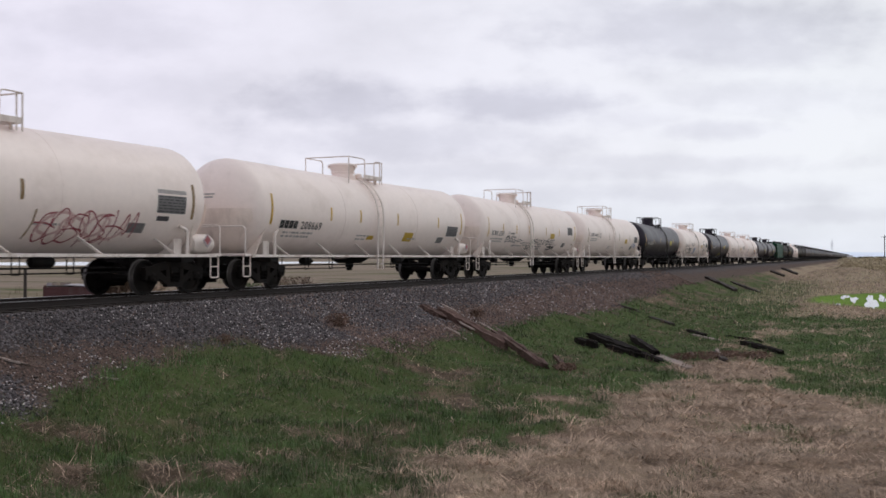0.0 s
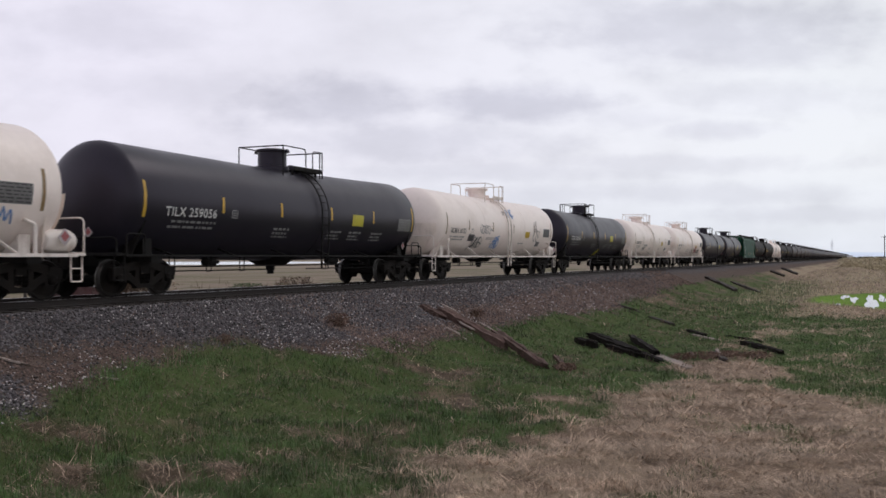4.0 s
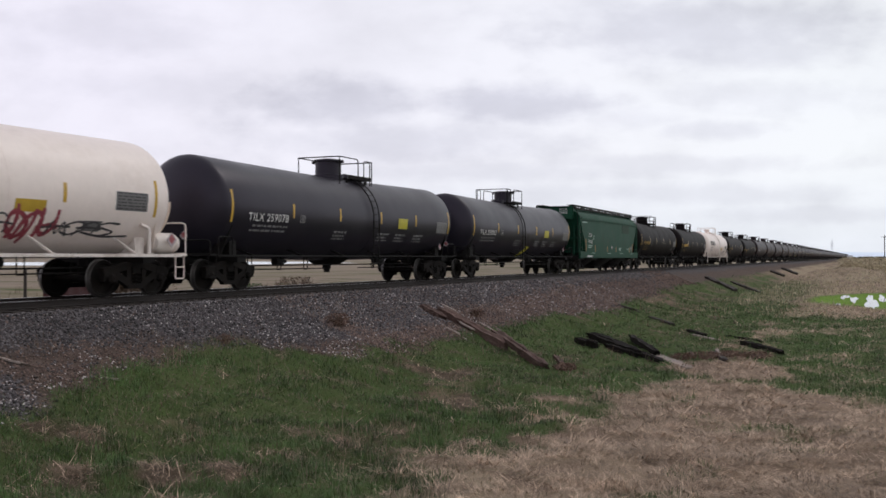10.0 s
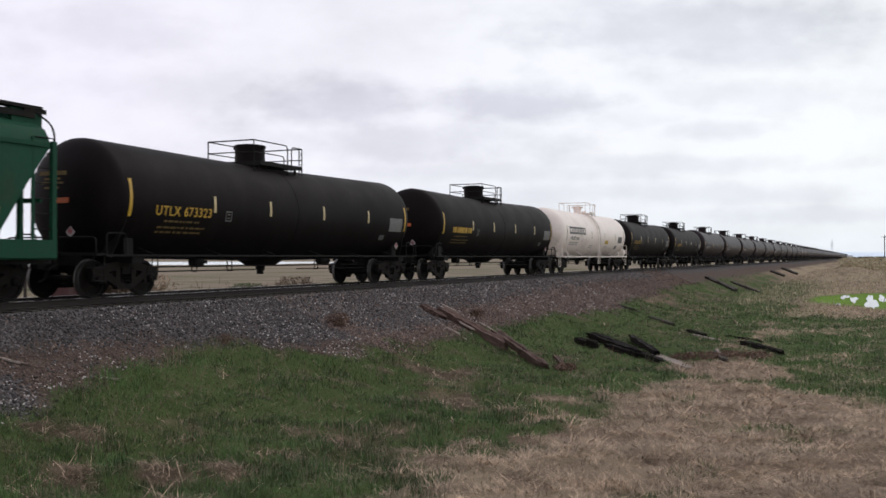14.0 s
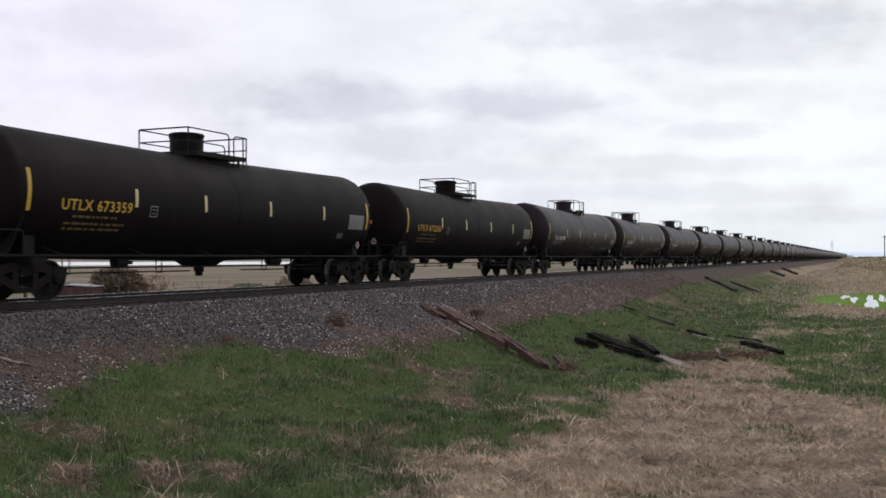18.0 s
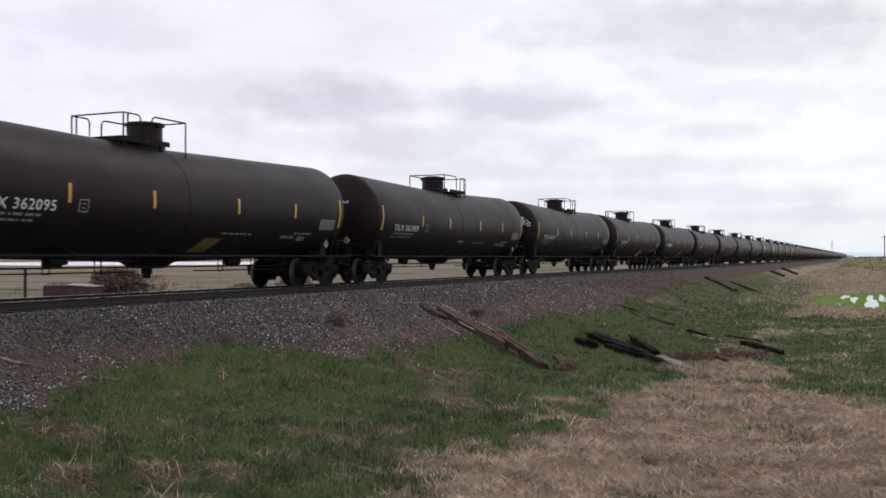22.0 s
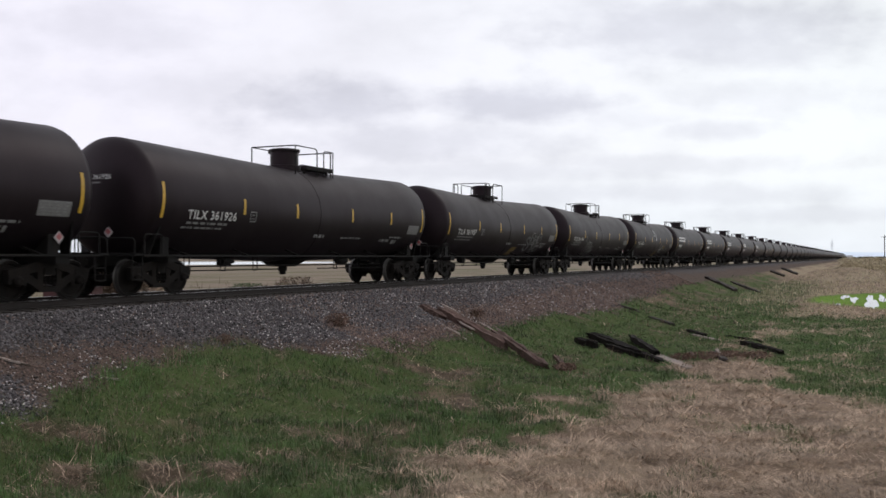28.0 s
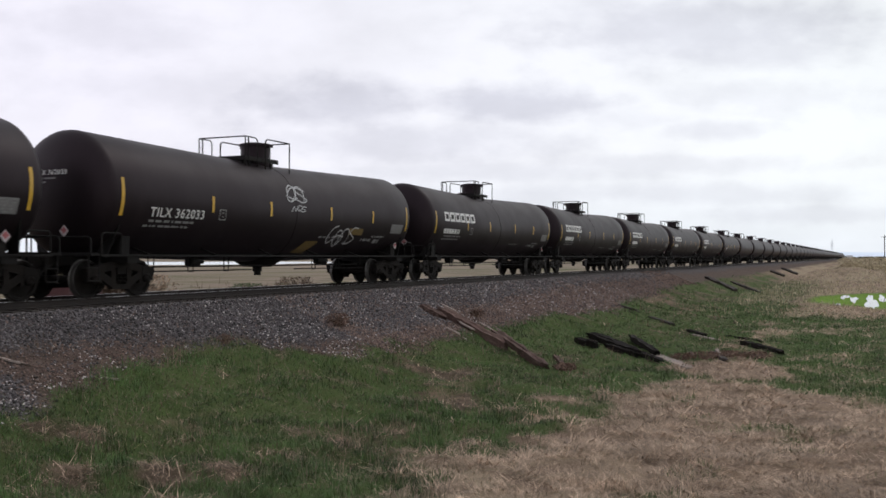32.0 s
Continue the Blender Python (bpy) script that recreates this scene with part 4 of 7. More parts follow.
class Tank:
    """The shape of one kind of tank: where its skin lies."""

    def __init__(self, half, sag, head=0.62, radius=R, mid=MID):
        self.half, self.sag, self.head, self.r, self.mid = half, sag, head, radius, mid

    def axis(self, y):
        return self.mid - self.sag * max(0.0, 1 - abs(y) / self.half)

    def skin(self, y, z, off=0.006, side=1):
        """The point on the side of the tank at y, z."""
        h = z - self.axis(y)
        r = self.r + off
        return Vector((side * math.sqrt(max(r * r - h * h, 0.01)), y, z))

    def around(self, y, degrees, off=0.006):
        """The point at an angle from the top, positive towards +x."""
        a = radians(degrees)
        return Vector(((self.r + off) * math.sin(a), y, self.axis(y) + (self.r + off) * math.cos(a)))

    def shell(self, seg=72):
        bm = bmesh.new()
        stations = [(-self.half - self.head * math.sin(a), math.cos(a)) for a in np.linspace(math.pi / 2 - 0.02, 0, 11)]
        stations += [(-self.half * k / 6, 1.0) for k in range(5, -6, -1)]
        stations += [(self.half + self.head * math.sin(a), math.cos(a)) for a in np.linspace(0, math.pi / 2 - 0.02, 11)]
        rings = []
        for y, k in stations:
            c = self.axis(y)
            rings.append([bm.verts.new((self.r * k * math.sin(j * math.tau / seg), y, c + self.r * k * math.cos(j * math.tau / seg))) for j in range(seg)])
        for a, b in zip(rings, rings[1:]):
            for j in range(seg):
                bm.faces.new((a[j], a[(j + 1) % seg], b[(j + 1) % seg], b[j]))
        bm.faces.new(rings[0])
        bm.faces.new(rings[-1])
        return bm

    def band(self, y, width=0.12, thick=0.012, seg=72):
        bm = bmesh.new()
        rings = []
        for dy, off in ((-width / 2, -0.01), (-width / 2, thick), (width / 2, thick), (width / 2, -0.01)):
            rings.append([bm.verts.new(self.around(y + dy, j * 360 / seg, off)) for j in range(seg)])
        for a, b in zip(rings, rings[1:]):
            for j in range(seg):
                bm.faces.new((a[j], a[(j + 1) % seg], b[(j + 1) % seg], b[j]))
        return bm

    def patch(self, bm, y0, y1, z0, z1, off=0.006, side=1, rows=6, cols=1, thick=0.004):
        """A thin panel lying on the skin."""
        grid = []
        for i in range(rows + 1):
            z = z0 + (z1 - z0) * i / rows
            grid.append([(self.skin(y0 + (y1 - y0) * j / cols, z, off, side)) for j in range(cols + 1)])
        vs = [[bm.verts.new(p) for p in row] for row in grid]
        for a, b in zip(vs, vs[1:]):
            for j in range(cols):
                bm.faces.new((a[j], a[j + 1], b[j + 1], b[j]))

    def stencil(self, text, y0, z0, height, length=None, side=1, off=0.014):
        """A line of writing on the side of the tank, starting at y0 with its foot at z0."""
        bm = bmesh.new()
        vs, fs = lettering(text)
        wide = max(v.x for v in vs)
        k = (length / wide) if length else height / 0.72
        made = [bm.verts.new((v.x * k, v.y * height / 0.72, 0)) for v in vs]
        for f in fs:
            try:
                bm.faces.new([made[i] for i in f])
            except ValueError:
                pass
        for q in (0.125, 0.25, 0.375, 0.5, 0.625, 0.75, 0.875):
            bmesh.ops.bisect_plane(bm, geom=bm.verts[:] + bm.edges[:] + bm.faces[:], plane_co=(0, q * height, 0), plane_no=(0, 1, 0))
        for v in bm.verts:
            v.co = self.skin(y0 + side * v.co.x, z0 + v.co.y, off, side)
        return bm

    def stroke(self, pts, width, off=0.009, rng=None):
        """One spray-paint line through the given (y, z) points, rounded between them."""
        pts = [Vector(p) for p in pts]
        ext = [2 * pts[0] - pts[1]] + pts + [2 * pts[-1] - pts[-2]]
        path = []
        for p0, p1, p2, p3 in zip(ext, ext[1:], ext[2:], ext[3:]):
            for i in range(6):
                t = i / 6
                path.append(0.5 * (2 * p1 + (p2 - p0) * t + (2 * p0 - 5 * p1 + 4 * p2 - p3) * t * t + (3 * p1 - p0 - 3 * p2 + p3) * t ** 3))
        path.append(pts[-1])
        bm = bmesh.new()
        prev = None
        for i, p in enumerate(path):
            d = path[min(i + 1, len(path) - 1)] - path[max(i - 1, 0)]
            n = Vector((-d.y, d.x)).normalized() * width / 2 * rng.uniform(0.75, 1.2)
            cur = [bm.verts.new(self.skin(p.x + q * n.x, p.y + q * n.y, off)) for q in (1, -1)]
            if prev:
                bm.faces.new((prev[0], prev[1], cur[1], cur[0]))
            prev = cur
        return bm


# shapes of hand-sprayed strokes, each in a unit square
SPRAY = {"arch": [(0, 0), (0.05, 0.7), (0.4, 1), (0.75, 0.7), (0.8, 0)], "hook": [(0.8, 1), (0.3, 0.9), (0.1, 0.4), (0.4, 0), (0.9, 0.2)],
         "ess": [(0.9, 0.9), (0.4, 1), (0.15, 0.75), (0.5, 0.5), (0.85, 0.25), (0.5, 0), (0.05, 0.1)], "loop": [(0.5, 0), (0.1, 0.3), (0.15, 0.8), (0.5, 1), (0.88, 0.7), (0.8, 0.25), (0.5, 0)],
         "stem": [(0.35, 1.15), (0.4, 0.5), (0.3, -0.15)], "cup": [(0.05, 1), (0.08, 0.25), (0.4, 0), (0.75, 0.3), (0.8, 1)], "zig": [(0, 0), (0.25, 1), (0.5, 0.15), (0.75, 1), (1, 0)],
         "bar": [(-0.1, 0.5), (0.5, 0.55), (1.0, 0.45)], "swash": [(-0.5, 0.0), (0.4, -0.15), (1.5, 0.1)], "dot": [(0.3, 0.45), (0.5, 0.6), (0.65, 0.45), (0.45, 0.35)]}


def top_fittings(car, tank, mats, housing_y, rail_z, flip=False, mid_rail=False, lid_flare=0.06, hr=0.47, low=False, back=-0.55, rail_end=0.8, front=1.85, half=0.85, manway=True, shift=0.0, deck_span=None):
    """The valve housing with its lid on the crown of the tank, the grating beside it and the guard rails; flip turns the whole group end for end."""
    trim, body = mats
    crown = tank.axis(housing_y) + tank.r
    top = rail_z - 0.02 if not low else rail_z - 0.14
    turn = Matrix.Translation((0, shift, 0)) @ (Matrix.Rotation(math.pi, 4, "Z") if flip else Matrix())

    def put(name, bm, mat, parent=car):
        bm.transform(turn)
        return part(name, bm, mat, parent)

    bm = bmesh.new()
    if low:
        lathe(bm, [(hr * 0.95, crown - 0.10), (hr * 0.95, crown + 0.08), (hr * 0.82, crown + 0.10), (hr * 0.80, crown + 0.16), (hr * 0.90, crown + 0.17), (hr * 0.90, crown + 0.21), (hr * 0.84, crown + 0.22), (hr, top - 0.10), (0.0, top - 0.10)], "Z", 28, at=(0, housing_y, 0))
    else:
        lathe(bm, [(hr + 0.08, crown - 0.10), (hr + 0.08, crown + 0.10), (hr, crown + 0.12), (hr, top - 0.10), (0.0, top - 0.10)], "Z", 28, at=(0, housing_y, 0))
    housing = put("valve_housing", bm, body)
    bm = bmesh.new()
    lathe(bm, [(0.0, top - 0.10), (hr + lid_flare, top - 0.10), (hr + lid_flare, top - 0.05), (hr, top - 0.02), (hr * 0.6, top + 0.01), (0.0, top + 0.02)], "Z", 28, at=(0, housing_y, 0))
    box(bm, (hr + lid_flare, housing_y, top - 0.10), (0.08, 0.10, 0.12))
    box(bm, (-hr - lid_flare, housing_y, top - 0.10), (0.10, 0.22, 0.10))
    put("lid", bm, body, housing)
    deck = crown + 0.02
    a, b = deck_span or (housing_y + hr + 0.06, front)
    bm = bmesh.new()
    for x in (-0.8, 0.8):
        box(bm, (x, (a + b) / 2, deck), (0.05, b - a, 0.07))
    n = int((b - a) / 0.07)
    for k in range(n + 1):
        box(bm, (0, a + (b - a) * k / n, deck), (1.6, 0.022, 0.035))
    put("platform_grating", bm, trim)
    bm = bmesh.new()
    for x in (-half + 0.01, half - 0.01):
        d0, d1 = deck_span or (housing_y, front)
        box(bm, (x, (d0 + d1) / 2, deck + 0.02), (0.03, d1 - d0, 0.13))
        for y in (d0 + 0.15, d1 - 0.15):
            box(bm, (x * 0.8, y, deck - 0.14), (0.06, 0.06, 0.26))
    box(bm, (0, d0 if deck_span else front, deck + 0.02), (2 * half, 0.03, 0.13))
    put("platform_frame", bm, trim)
    # guard rails: a hoop round the back end with its sides bent down, a shorter hoop at the front end
    for x in (half, -half):
        bm = bmesh.new()
        tube(bm, [(x, back, tank.axis(back) + math.sqrt(tank.r ** 2 - half ** 2) - 0.02), (x, back, rail_z)], 0.021, 6)
        put("railing_post", bm, trim)
        bm = bmesh.new()
        tube(bm, bend([(x, back, rail_z), (x, rail_end, rail_z), (x, rail_end, deck - 0.25)], 0.16), 0.021, 6)
        put("handrail", bm, trim)
        for y in (front - 0.16, front):
            bm = bmesh.new()
            tube(bm, [(x, y, deck - 0.22), (x, y, rail_z - 0.02)], 0.021, 6)
            put("railing_post", bm, trim)
        if mid_rail:
            bm = bmesh.new()
            tube(bm, bend([(x, back, rail_z - 0.36), (x, rail_end - 0.2, rail_z - 0.36), (x, rail_end - 0.2, deck - 0.2)], 0.14), 0.018, 6)
            put("mid_rail", bm, trim)
    for y, z in ((back, rail_z), (front, rail_z - 0.02)):
        bm = bmesh.new()
        tube(bm, [(-half, y, z), (half, y, z)], 0.021, 6)
        put("handrail", bm, trim)
        if mid_rail:
            bm = bmesh.new()
            tube(bm, [(-half, y, z - 0.36), (half, y, z - 0.36)], 0.018, 6)
            put("mid_rail", bm, trim)
    for x in (half, -half):
        bm = bmesh.new()
        tube(bm, bend([(x, front, rail_z - 0.02), (x, front - 0.62, rail_z - 0.02), (x, front - 0.62, deck - 0.2)], 0.14), 0.019, 6)
        put("front_hoop", bm, trim)
    bm = bmesh.new()
    lathe(bm, [(0.0, crown - 0.05), (0.15, crown - 0.05), (0.15, crown + 0.16), (0.10, crown + 0.20), (0.0, crown + 0.22)], "Z", 14, at=(0.25, housing_y + 0.72, 0))
    put("safety_valve", bm, body)
    if manway:
        bm = bmesh.new()
        lathe(bm, [(0.0, crown - 0.05), (0.27, crown - 0.05), (0.27, crown + 0.10), (0.31, crown + 0.11), (0.31, crown + 0.15), (0.0, crown + 0.18)], "Z", 18, at=(-0.15, housing_y + 1.12, 0))
        put("manway", bm, body)


def ladder(car, tank, mat, y, low=0.78, side=1, steps=4):
    """A ladder bent over the side of the tank, with its foot hanging below the side rail."""
    for dy in (-0.21, 0.21):
        pts = [tank.around(y + dy, side * a, 0.10) for a in range(28, 100, 8)]
        pts += [Vector((side * (tank.r + 0.10), y + dy, 2.0)), Vector((side * (tank.r + 0.06), y + dy, low))]
        bm = bmesh.new()
        tube(bm, pts, 0.022 if mat == "dark" else 0.036, 4)
        part("ladder_rail", bm, mat, car)
    for k in range(9):
        a = 30 + k * 9.0
        p = tank.around(y, side * a, 0.10)
        bm = bmesh.new()
        tube(bm, [p + Vector((0, -0.21, 0)), p + Vector((0, 0.21, 0))], 0.012, 5)
        part("rung", bm, mat, car)
    for k in range(steps):
        z = 2.05 - k * (2.0 - low) / (steps - 0.6)
        bm = bmesh.new()
        tube(bm, [(side * (tank.r + 0.09), y - 0.21, z), (side * (tank.r + 0.09), y + 0.21, z)], 0.012, 5)
        part("rung", bm, mat, car)


def underframe(car, tank, length, centres, mats, white=False):
    """Stub sills, bolsters, saddles, side rails, couplers, outlet, brake gear, end platforms and their rails."""
    trim, dark = mats
    end = length / 2
    for s in (1, -1):
        bm = bmesh.new()
        box(bm, (0, s * (end - 1.55), 0.92), (0.36, 2.3, 0.30))
        box(bm, (0, s * (end - 0.42), 0.86), (0.5, 0.14, 0.36))
        part("stub_sill", bm, dark, car)
        part("coupler", SHARED["coupler"], None, car, at=pose(0, s * (end - 0.27), 0, 0, 0, 0 if s > 0 else 180))
        bm = bmesh.new()
        c = s * centres / 2
        zt = tank.axis(c)
        # saddle: a plate cut to the tank, over a cross bolster
        outline = [(-1.15, 0.92), (1.15, 0.92)] + [(tank.r * math.sin(a) * 1.01, zt - tank.r * math.cos(a) * 1.01) for a in np.linspace(0.85, -0.85, 13)]
        va = [bm.verts.new((x, c - 0.16, z)) for x, z in outline]
        vb = [bm.verts.new((x, c + 0.16, z)) for x, z in outline]
        bm.faces.new(va)
        bm.faces.new(vb[::-1])
        for i in range(len(va)):
            bm.faces.new((va[i], vb[i], vb[(i + 1) % len(va)], va[(i + 1) % len(va)]))
        part("saddle", bm, trim if white else dark, car)
        bm = bmesh.new()
        box(bm, (0, c, 0.92), (2.9, 0.42, 0.16))
        part("body_bolster", bm, dark, car)
        # end platform with its rails
        bm = bmesh.new()
        box(bm, (0, s * (end - 0.62), 1.04), (2.9, 0.30, 0.05))
        for k in range(3):
            box(bm, (0, s * (end - 0.52 - 0.1 * k), 1.075), (2.8, 0.02, 0.03))
        part("end_platform", bm, trim, car)
        bm = bmesh.new()
        y = s * (end - 0.50)
        rise = 1.88 if white else 1.45
        tube(bm, bend([(1.42, y, 1.0), (1.42, y, rise), (-1.42, y, rise), (-1.42, y, 1.0)], 0.14), 0.02, 6)
        part("end_handrail", bm, trim, car)
        for q in (1, -1):
            bm = bmesh.new()
            tube(bm, bend([(q * 1.46, s * (end - 1.45), 1.02), (q * 1.46, s * (end - 1.45), 1.55), (q * 1.46, s * (end - 0.80), 1.55), (q * 1.46, s * (end - 0.80), 1.02)] if not white else
                          [(q * 1.46, s * (end - 1.95), 1.02), (q * 1.46, s * (end - 1.95), 1.70), (q * 1.40, s * (end - 1.95) - s * 0.25, 1.78)], 0.10), 0.02 if not white else 0.045, 6)
            part("grab_rail", bm, trim, car)
            bm = bmesh.new()
            x, yy = q * 1.36, s * (end - 0.66)
            tube(bm, bend([(x, yy - 0.17, 1.02), (x, yy - 0.17, 0.42), (x, yy + 0.17, 0.42), (x, yy + 0.17, 1.02)], 0.05), 0.018, 6)
            tube(bm, [(x, yy - 0.17, 0.72), (x, yy + 0.17, 0.72)], 0.016, 6)
            part("sill_step", bm, "stained" if white else trim, car)
            # head braces from the sill up to the tank
            bm = bmesh.new()
            beam(bm, (q * 0.95, s * (centres / 2 + 0.55), 1.0), (q * 1.25, s * (centres / 2 + 0.35), 1.95), 0.05, 0.30, up=(0, 1, 0))
            part("head_brace", bm, dark if not white else "stained", car)
        # air hose
        bm = bmesh.new()
        tube(bm, bend([(0.30, s * (end - 0.45), 0.80), (0.32, s * (end - 0.15), 0.72), (0.28, s * (end - 0.02), 0.42), (0.2, s * (end + 0.08), 0.40)], 0.15), 0.022, 6)
        part("air_hose", bm, "dark", car)
    for q in (1, -1):
        bm = bmesh.new()
        box(bm, (q * 1.47, 0, 1.02), (0.075 if white else 0.05, length - 1.5, 0.075 if white else 0.05))
        part("side_rail", bm, trim, car)
        n = 6
        for k in range(n):
            y = -centres / 2 + 0.6 + (centres - 1.2) * k / (n - 1)
            bm = bmesh.new()
            if white:
                p = tank.skin(y - 0.28, 1.45, 0.0, q)
                beam(bm, (q * 1.47, y + 0.18, 1.02), p, 0.035, 0.06, up=(0, 1, 0))
            else:
                beam(bm, (q * 1.46, y, 1.02), tank.skin(y, 1.22, 0.0, q) - Vector((q * 0.03, 0, 0)), 0.05, 0.05, up=(0, 1, 0))
            part("rail_strut", bm, trim, car)
    low = tank.axis(0) - tank.r
    bm = bmesh.new()
    lathe(bm, [(0.0, low - 0.16), (0.45, low - 0.15), (0.62, low - 0.04), (0.85, low + 0.10), (0.0, low + 0.12)], "Z", 22)
    outlet = part("sump", bm, "dark", car)
    bm = bmesh.new()
    lathe(bm, [(0.0, low - 0.42), (0.11, low - 0.42), (0.11, low - 0.30), (0.15, low - 0.30), (0.15, low - 0.14), (0.0, low - 0.14)], "Z", 12)
    part("outlet_valve", bm, "dark", outlet)
    # brake gear and pipes under the belly
    bm = bmesh.new()
    tube(bm, [(0.55, -centres / 2 + 1.3, 0.72), (0.55, centres / 2 - 1.3, 0.72)], 0.022, 6)
    tube(bm, [(0.62, -centres / 2 + 1.3, 0.60), (0.62, -1.2, 0.60)], 0.018, 6)
    tube(bm, [(0.62, 1.2, 0.60), (0.62, centres / 2 - 1.3, 0.60)], 0.018, 6)
    part("brake_pipe", bm, "dark", car)
    for k in range(8):
        y = -centres / 2 + 1.6 + (centres - 3.2) * k / 7
        if abs(y) < 0.9:
            continue
        bm = bmesh.new()
        top = tank.axis(y) - tank.r + 0.12
        for dy in (-0.11, 0.11):
            tube(bm, [(0.60, y + dy, top), (0.60, y + dy, 0.58)], 0.016, 5)
        tube(bm, [(0.60, y - 0.11, 0.58), (0.60, y + 0.11, 0.58)], 0.016, 5)
        part("pipe_hanger", bm, "dark", car)
    bm = bmesh.new()
    lathe(bm, [(0.0, -0.36), (0.11, -0.33), (0.14, -0.26), (0.14, 0.26), (0.11, 0.33), (0.0, 0.36)], "Y", 16, at=(0.3, 3.4, 0.86))
    part("air_reservoir", bm, "dark", car)
    bm = bmesh.new()
    lathe(bm, [(0.0, -0.2), (0.14, -0.2), (0.14, 0.2), (0.05, 0.25), (0.05, 0.45), (0.0, 0.45)], "Y", 14, at=(0.3, -3.6, 0.84))
    part("brake_cylinder", bm, "dark", car)
    truck(car, centres / 2)
    truck(car, -centres / 2)


def stripes(car, tank, ends, inner, mat, mat_inner=None, span=(1.98, 2.9), inner_span=(2.2, 2.64), width=0.10):
    for side in (1, -1):
        for y in (-ends, ends):
            bm = bmesh.new()
            tank.patch(bm, y - width / 2, y + width / 2, span[0], span[1], 0.007, side, 10)
            part("reflective_stripe", bm, mat, car)
        for y in inner:
            bm = bmesh.new()
            tank.patch(bm, y - width / 2, y + width / 2, inner_span[0], inner_span[1], 0.007, side, 5)
            part("reflective_stripe", bm, mat_inner or mat, car)


def small_print(car, tank, rows, mat, seed=1):
    """Lines of small writing too small to read, as short bars; rows are (y0, y1, z, height)."""
    rng = random.Random(seed)
    bm = bmesh.new()
    for y0, y1, z, h in rows:
        y = y0
        while y < y1 - 0.03:
            w = rng.uniform(0.06, 0.26)
            tank.patch(bm, y, min(y + w, y1), z, z + h, 0.008, 1, 1)
            y += w + rng.uniform(0.03, 0.09)
    tagged(part("small_stencil", bm, mat, car), kind="stuff")


def panel(car, tank, y0, y1, z0, z1, mat, name="data_panel", lines=0, line_mat="chalk", label=""):
    bm = bmesh.new()
    tank.patch(bm, y0, y1, z0, z1, 0.007, 1, 5)
    p = part(name, bm, mat, car, label)
    if lines:
        bm = bmesh.new()
        rng = random.Random(int(abs(y0) * 100))
        for k in range(lines):
            z = z0 + (z1 - z0) * (k + 0.35) / lines
            y = y0 + 0.05
            while y < y1 - 0.08:
                w = rng.uniform(0.06, 0.22)
                tank.patch(bm, y, min(y + w, y1 - 0.04), z, z + (z1 - z0) / lines * 0.45, 0.012, 1, 1)
                y += w + 0.05
        tagged(part("panel_print", bm, line_mat, p), kind="stuff")


def placard(car, at, tilt=0, size=0.2, facing=90):
    """A diamond placard on its holder, white with a red heart."""
    bm = bmesh.new()
    box(bm, (0, 0, 0), (size, 0.012, size), Matrix.Rotation(radians(45), 4, "Y"))
    p = part("hazard_placard", bm, "placard", car, "white and red diamond placard", at=Matrix.Translation(at) @ Matrix.Rotation(radians(facing), 4, "Z"))
    bm = bmesh.new()
    box(bm, (0, -0.009, 0.02), (size * 0.62, 0.006, size * 0.62), Matrix.Rotation(radians(45), 4, "Y"))
    part("placard_print", bm, "red", p)


CARS = []                    # (car, place along the train)


def car_base(label, place, group):
    car = new("tank_car")
    tagged(car, label, "railway wagon", group)
    car.location = (TRACK, place, 0)
    CARS.append((car, place))
    return car


def again(proto, label, place):
    car = copy_thing(proto, pose(TRACK, place, 0))
    tagged(car, label)
    CARS.append((car, place))
    return car


# -- black crude-oil cars --
CRUDE = Tank(7.95, 0.17)


def crude_car(label, place, flip=False):
    car = car_base(label, place, "tank cars in the train")
    part("tank", CRUDE.shell(), "black", car, smooth=50)
    part("jacket_band", CRUDE.band(-0.02, 0.16, 0.008), "black", car)
    top_fittings(car, CRUDE, ("dark", "black"), 0.1, 4.63, flip)
    underframe(car, CRUDE, 18.38, 14.6, ("dark", "dark"))
    stripes(car, CRUDE, 7.78, (-4.3, -1.5, 2.04, 5.0), "yellow")
    panel(car, CRUDE, 6.55, 7.5, 1.88, 2.22, "grey_panel", lines=5, line_mat="faint")
    small_print(car, CRUDE, [(-6.75, -5.0, 1.86, 0.06), (-6.9, -5.2, 1.74, 0.05)], "faint", 5)
    small_print(car, CRUDE, [(1.5, 2.9, 1.62, 0.05), (5.2, 6.2, 1.70, 0.06), (4.5, 5.3, 1.56, 0.09), (5.5, 6.0, 1.50, 0.14)], "faint", 6)
    bm = bmesh.new()
    for a, b in (((-4.0, 2.0), (-3.7, 2.03)), ((-4.0, 2.27), (-3.7, 2.30)), ((-4.0, 2.0), (-3.97, 2.3)), ((-3.73, 2.0), (-3.7, 2.3)), ((-3.9, 2.08), (-3.8, 2.11)), ((-3.9, 2.18), (-3.8, 2.21))):
        CRUDE.patch(bm, a[0], b[0], a[1], b[1], 0.008, 1, 2)
    part("stencil_box", bm, "faint", car)
    placard(car, (1.22, 7.4, 1.42))
    placard(car, (0.40, -8.50, 1.60), facing=0)
    for x0, x1, z in ((-0.62, -0.2, 2.84), (-0.15, 0.2, 2.84), (-0.62, -0.1, 2.75)):
        part("end_stencil", head_bar(CRUDE, x0, x1, z, z + 0.04), "faint", car)
    return car


def head_point(tank, x, z, off=0.012):
    q = min(0.985, (x * x + (z - tank.mid) ** 2) / tank.r ** 2)
    return (x, -(tank.half + tank.head * math.sqrt(1 - q)) - off, z)


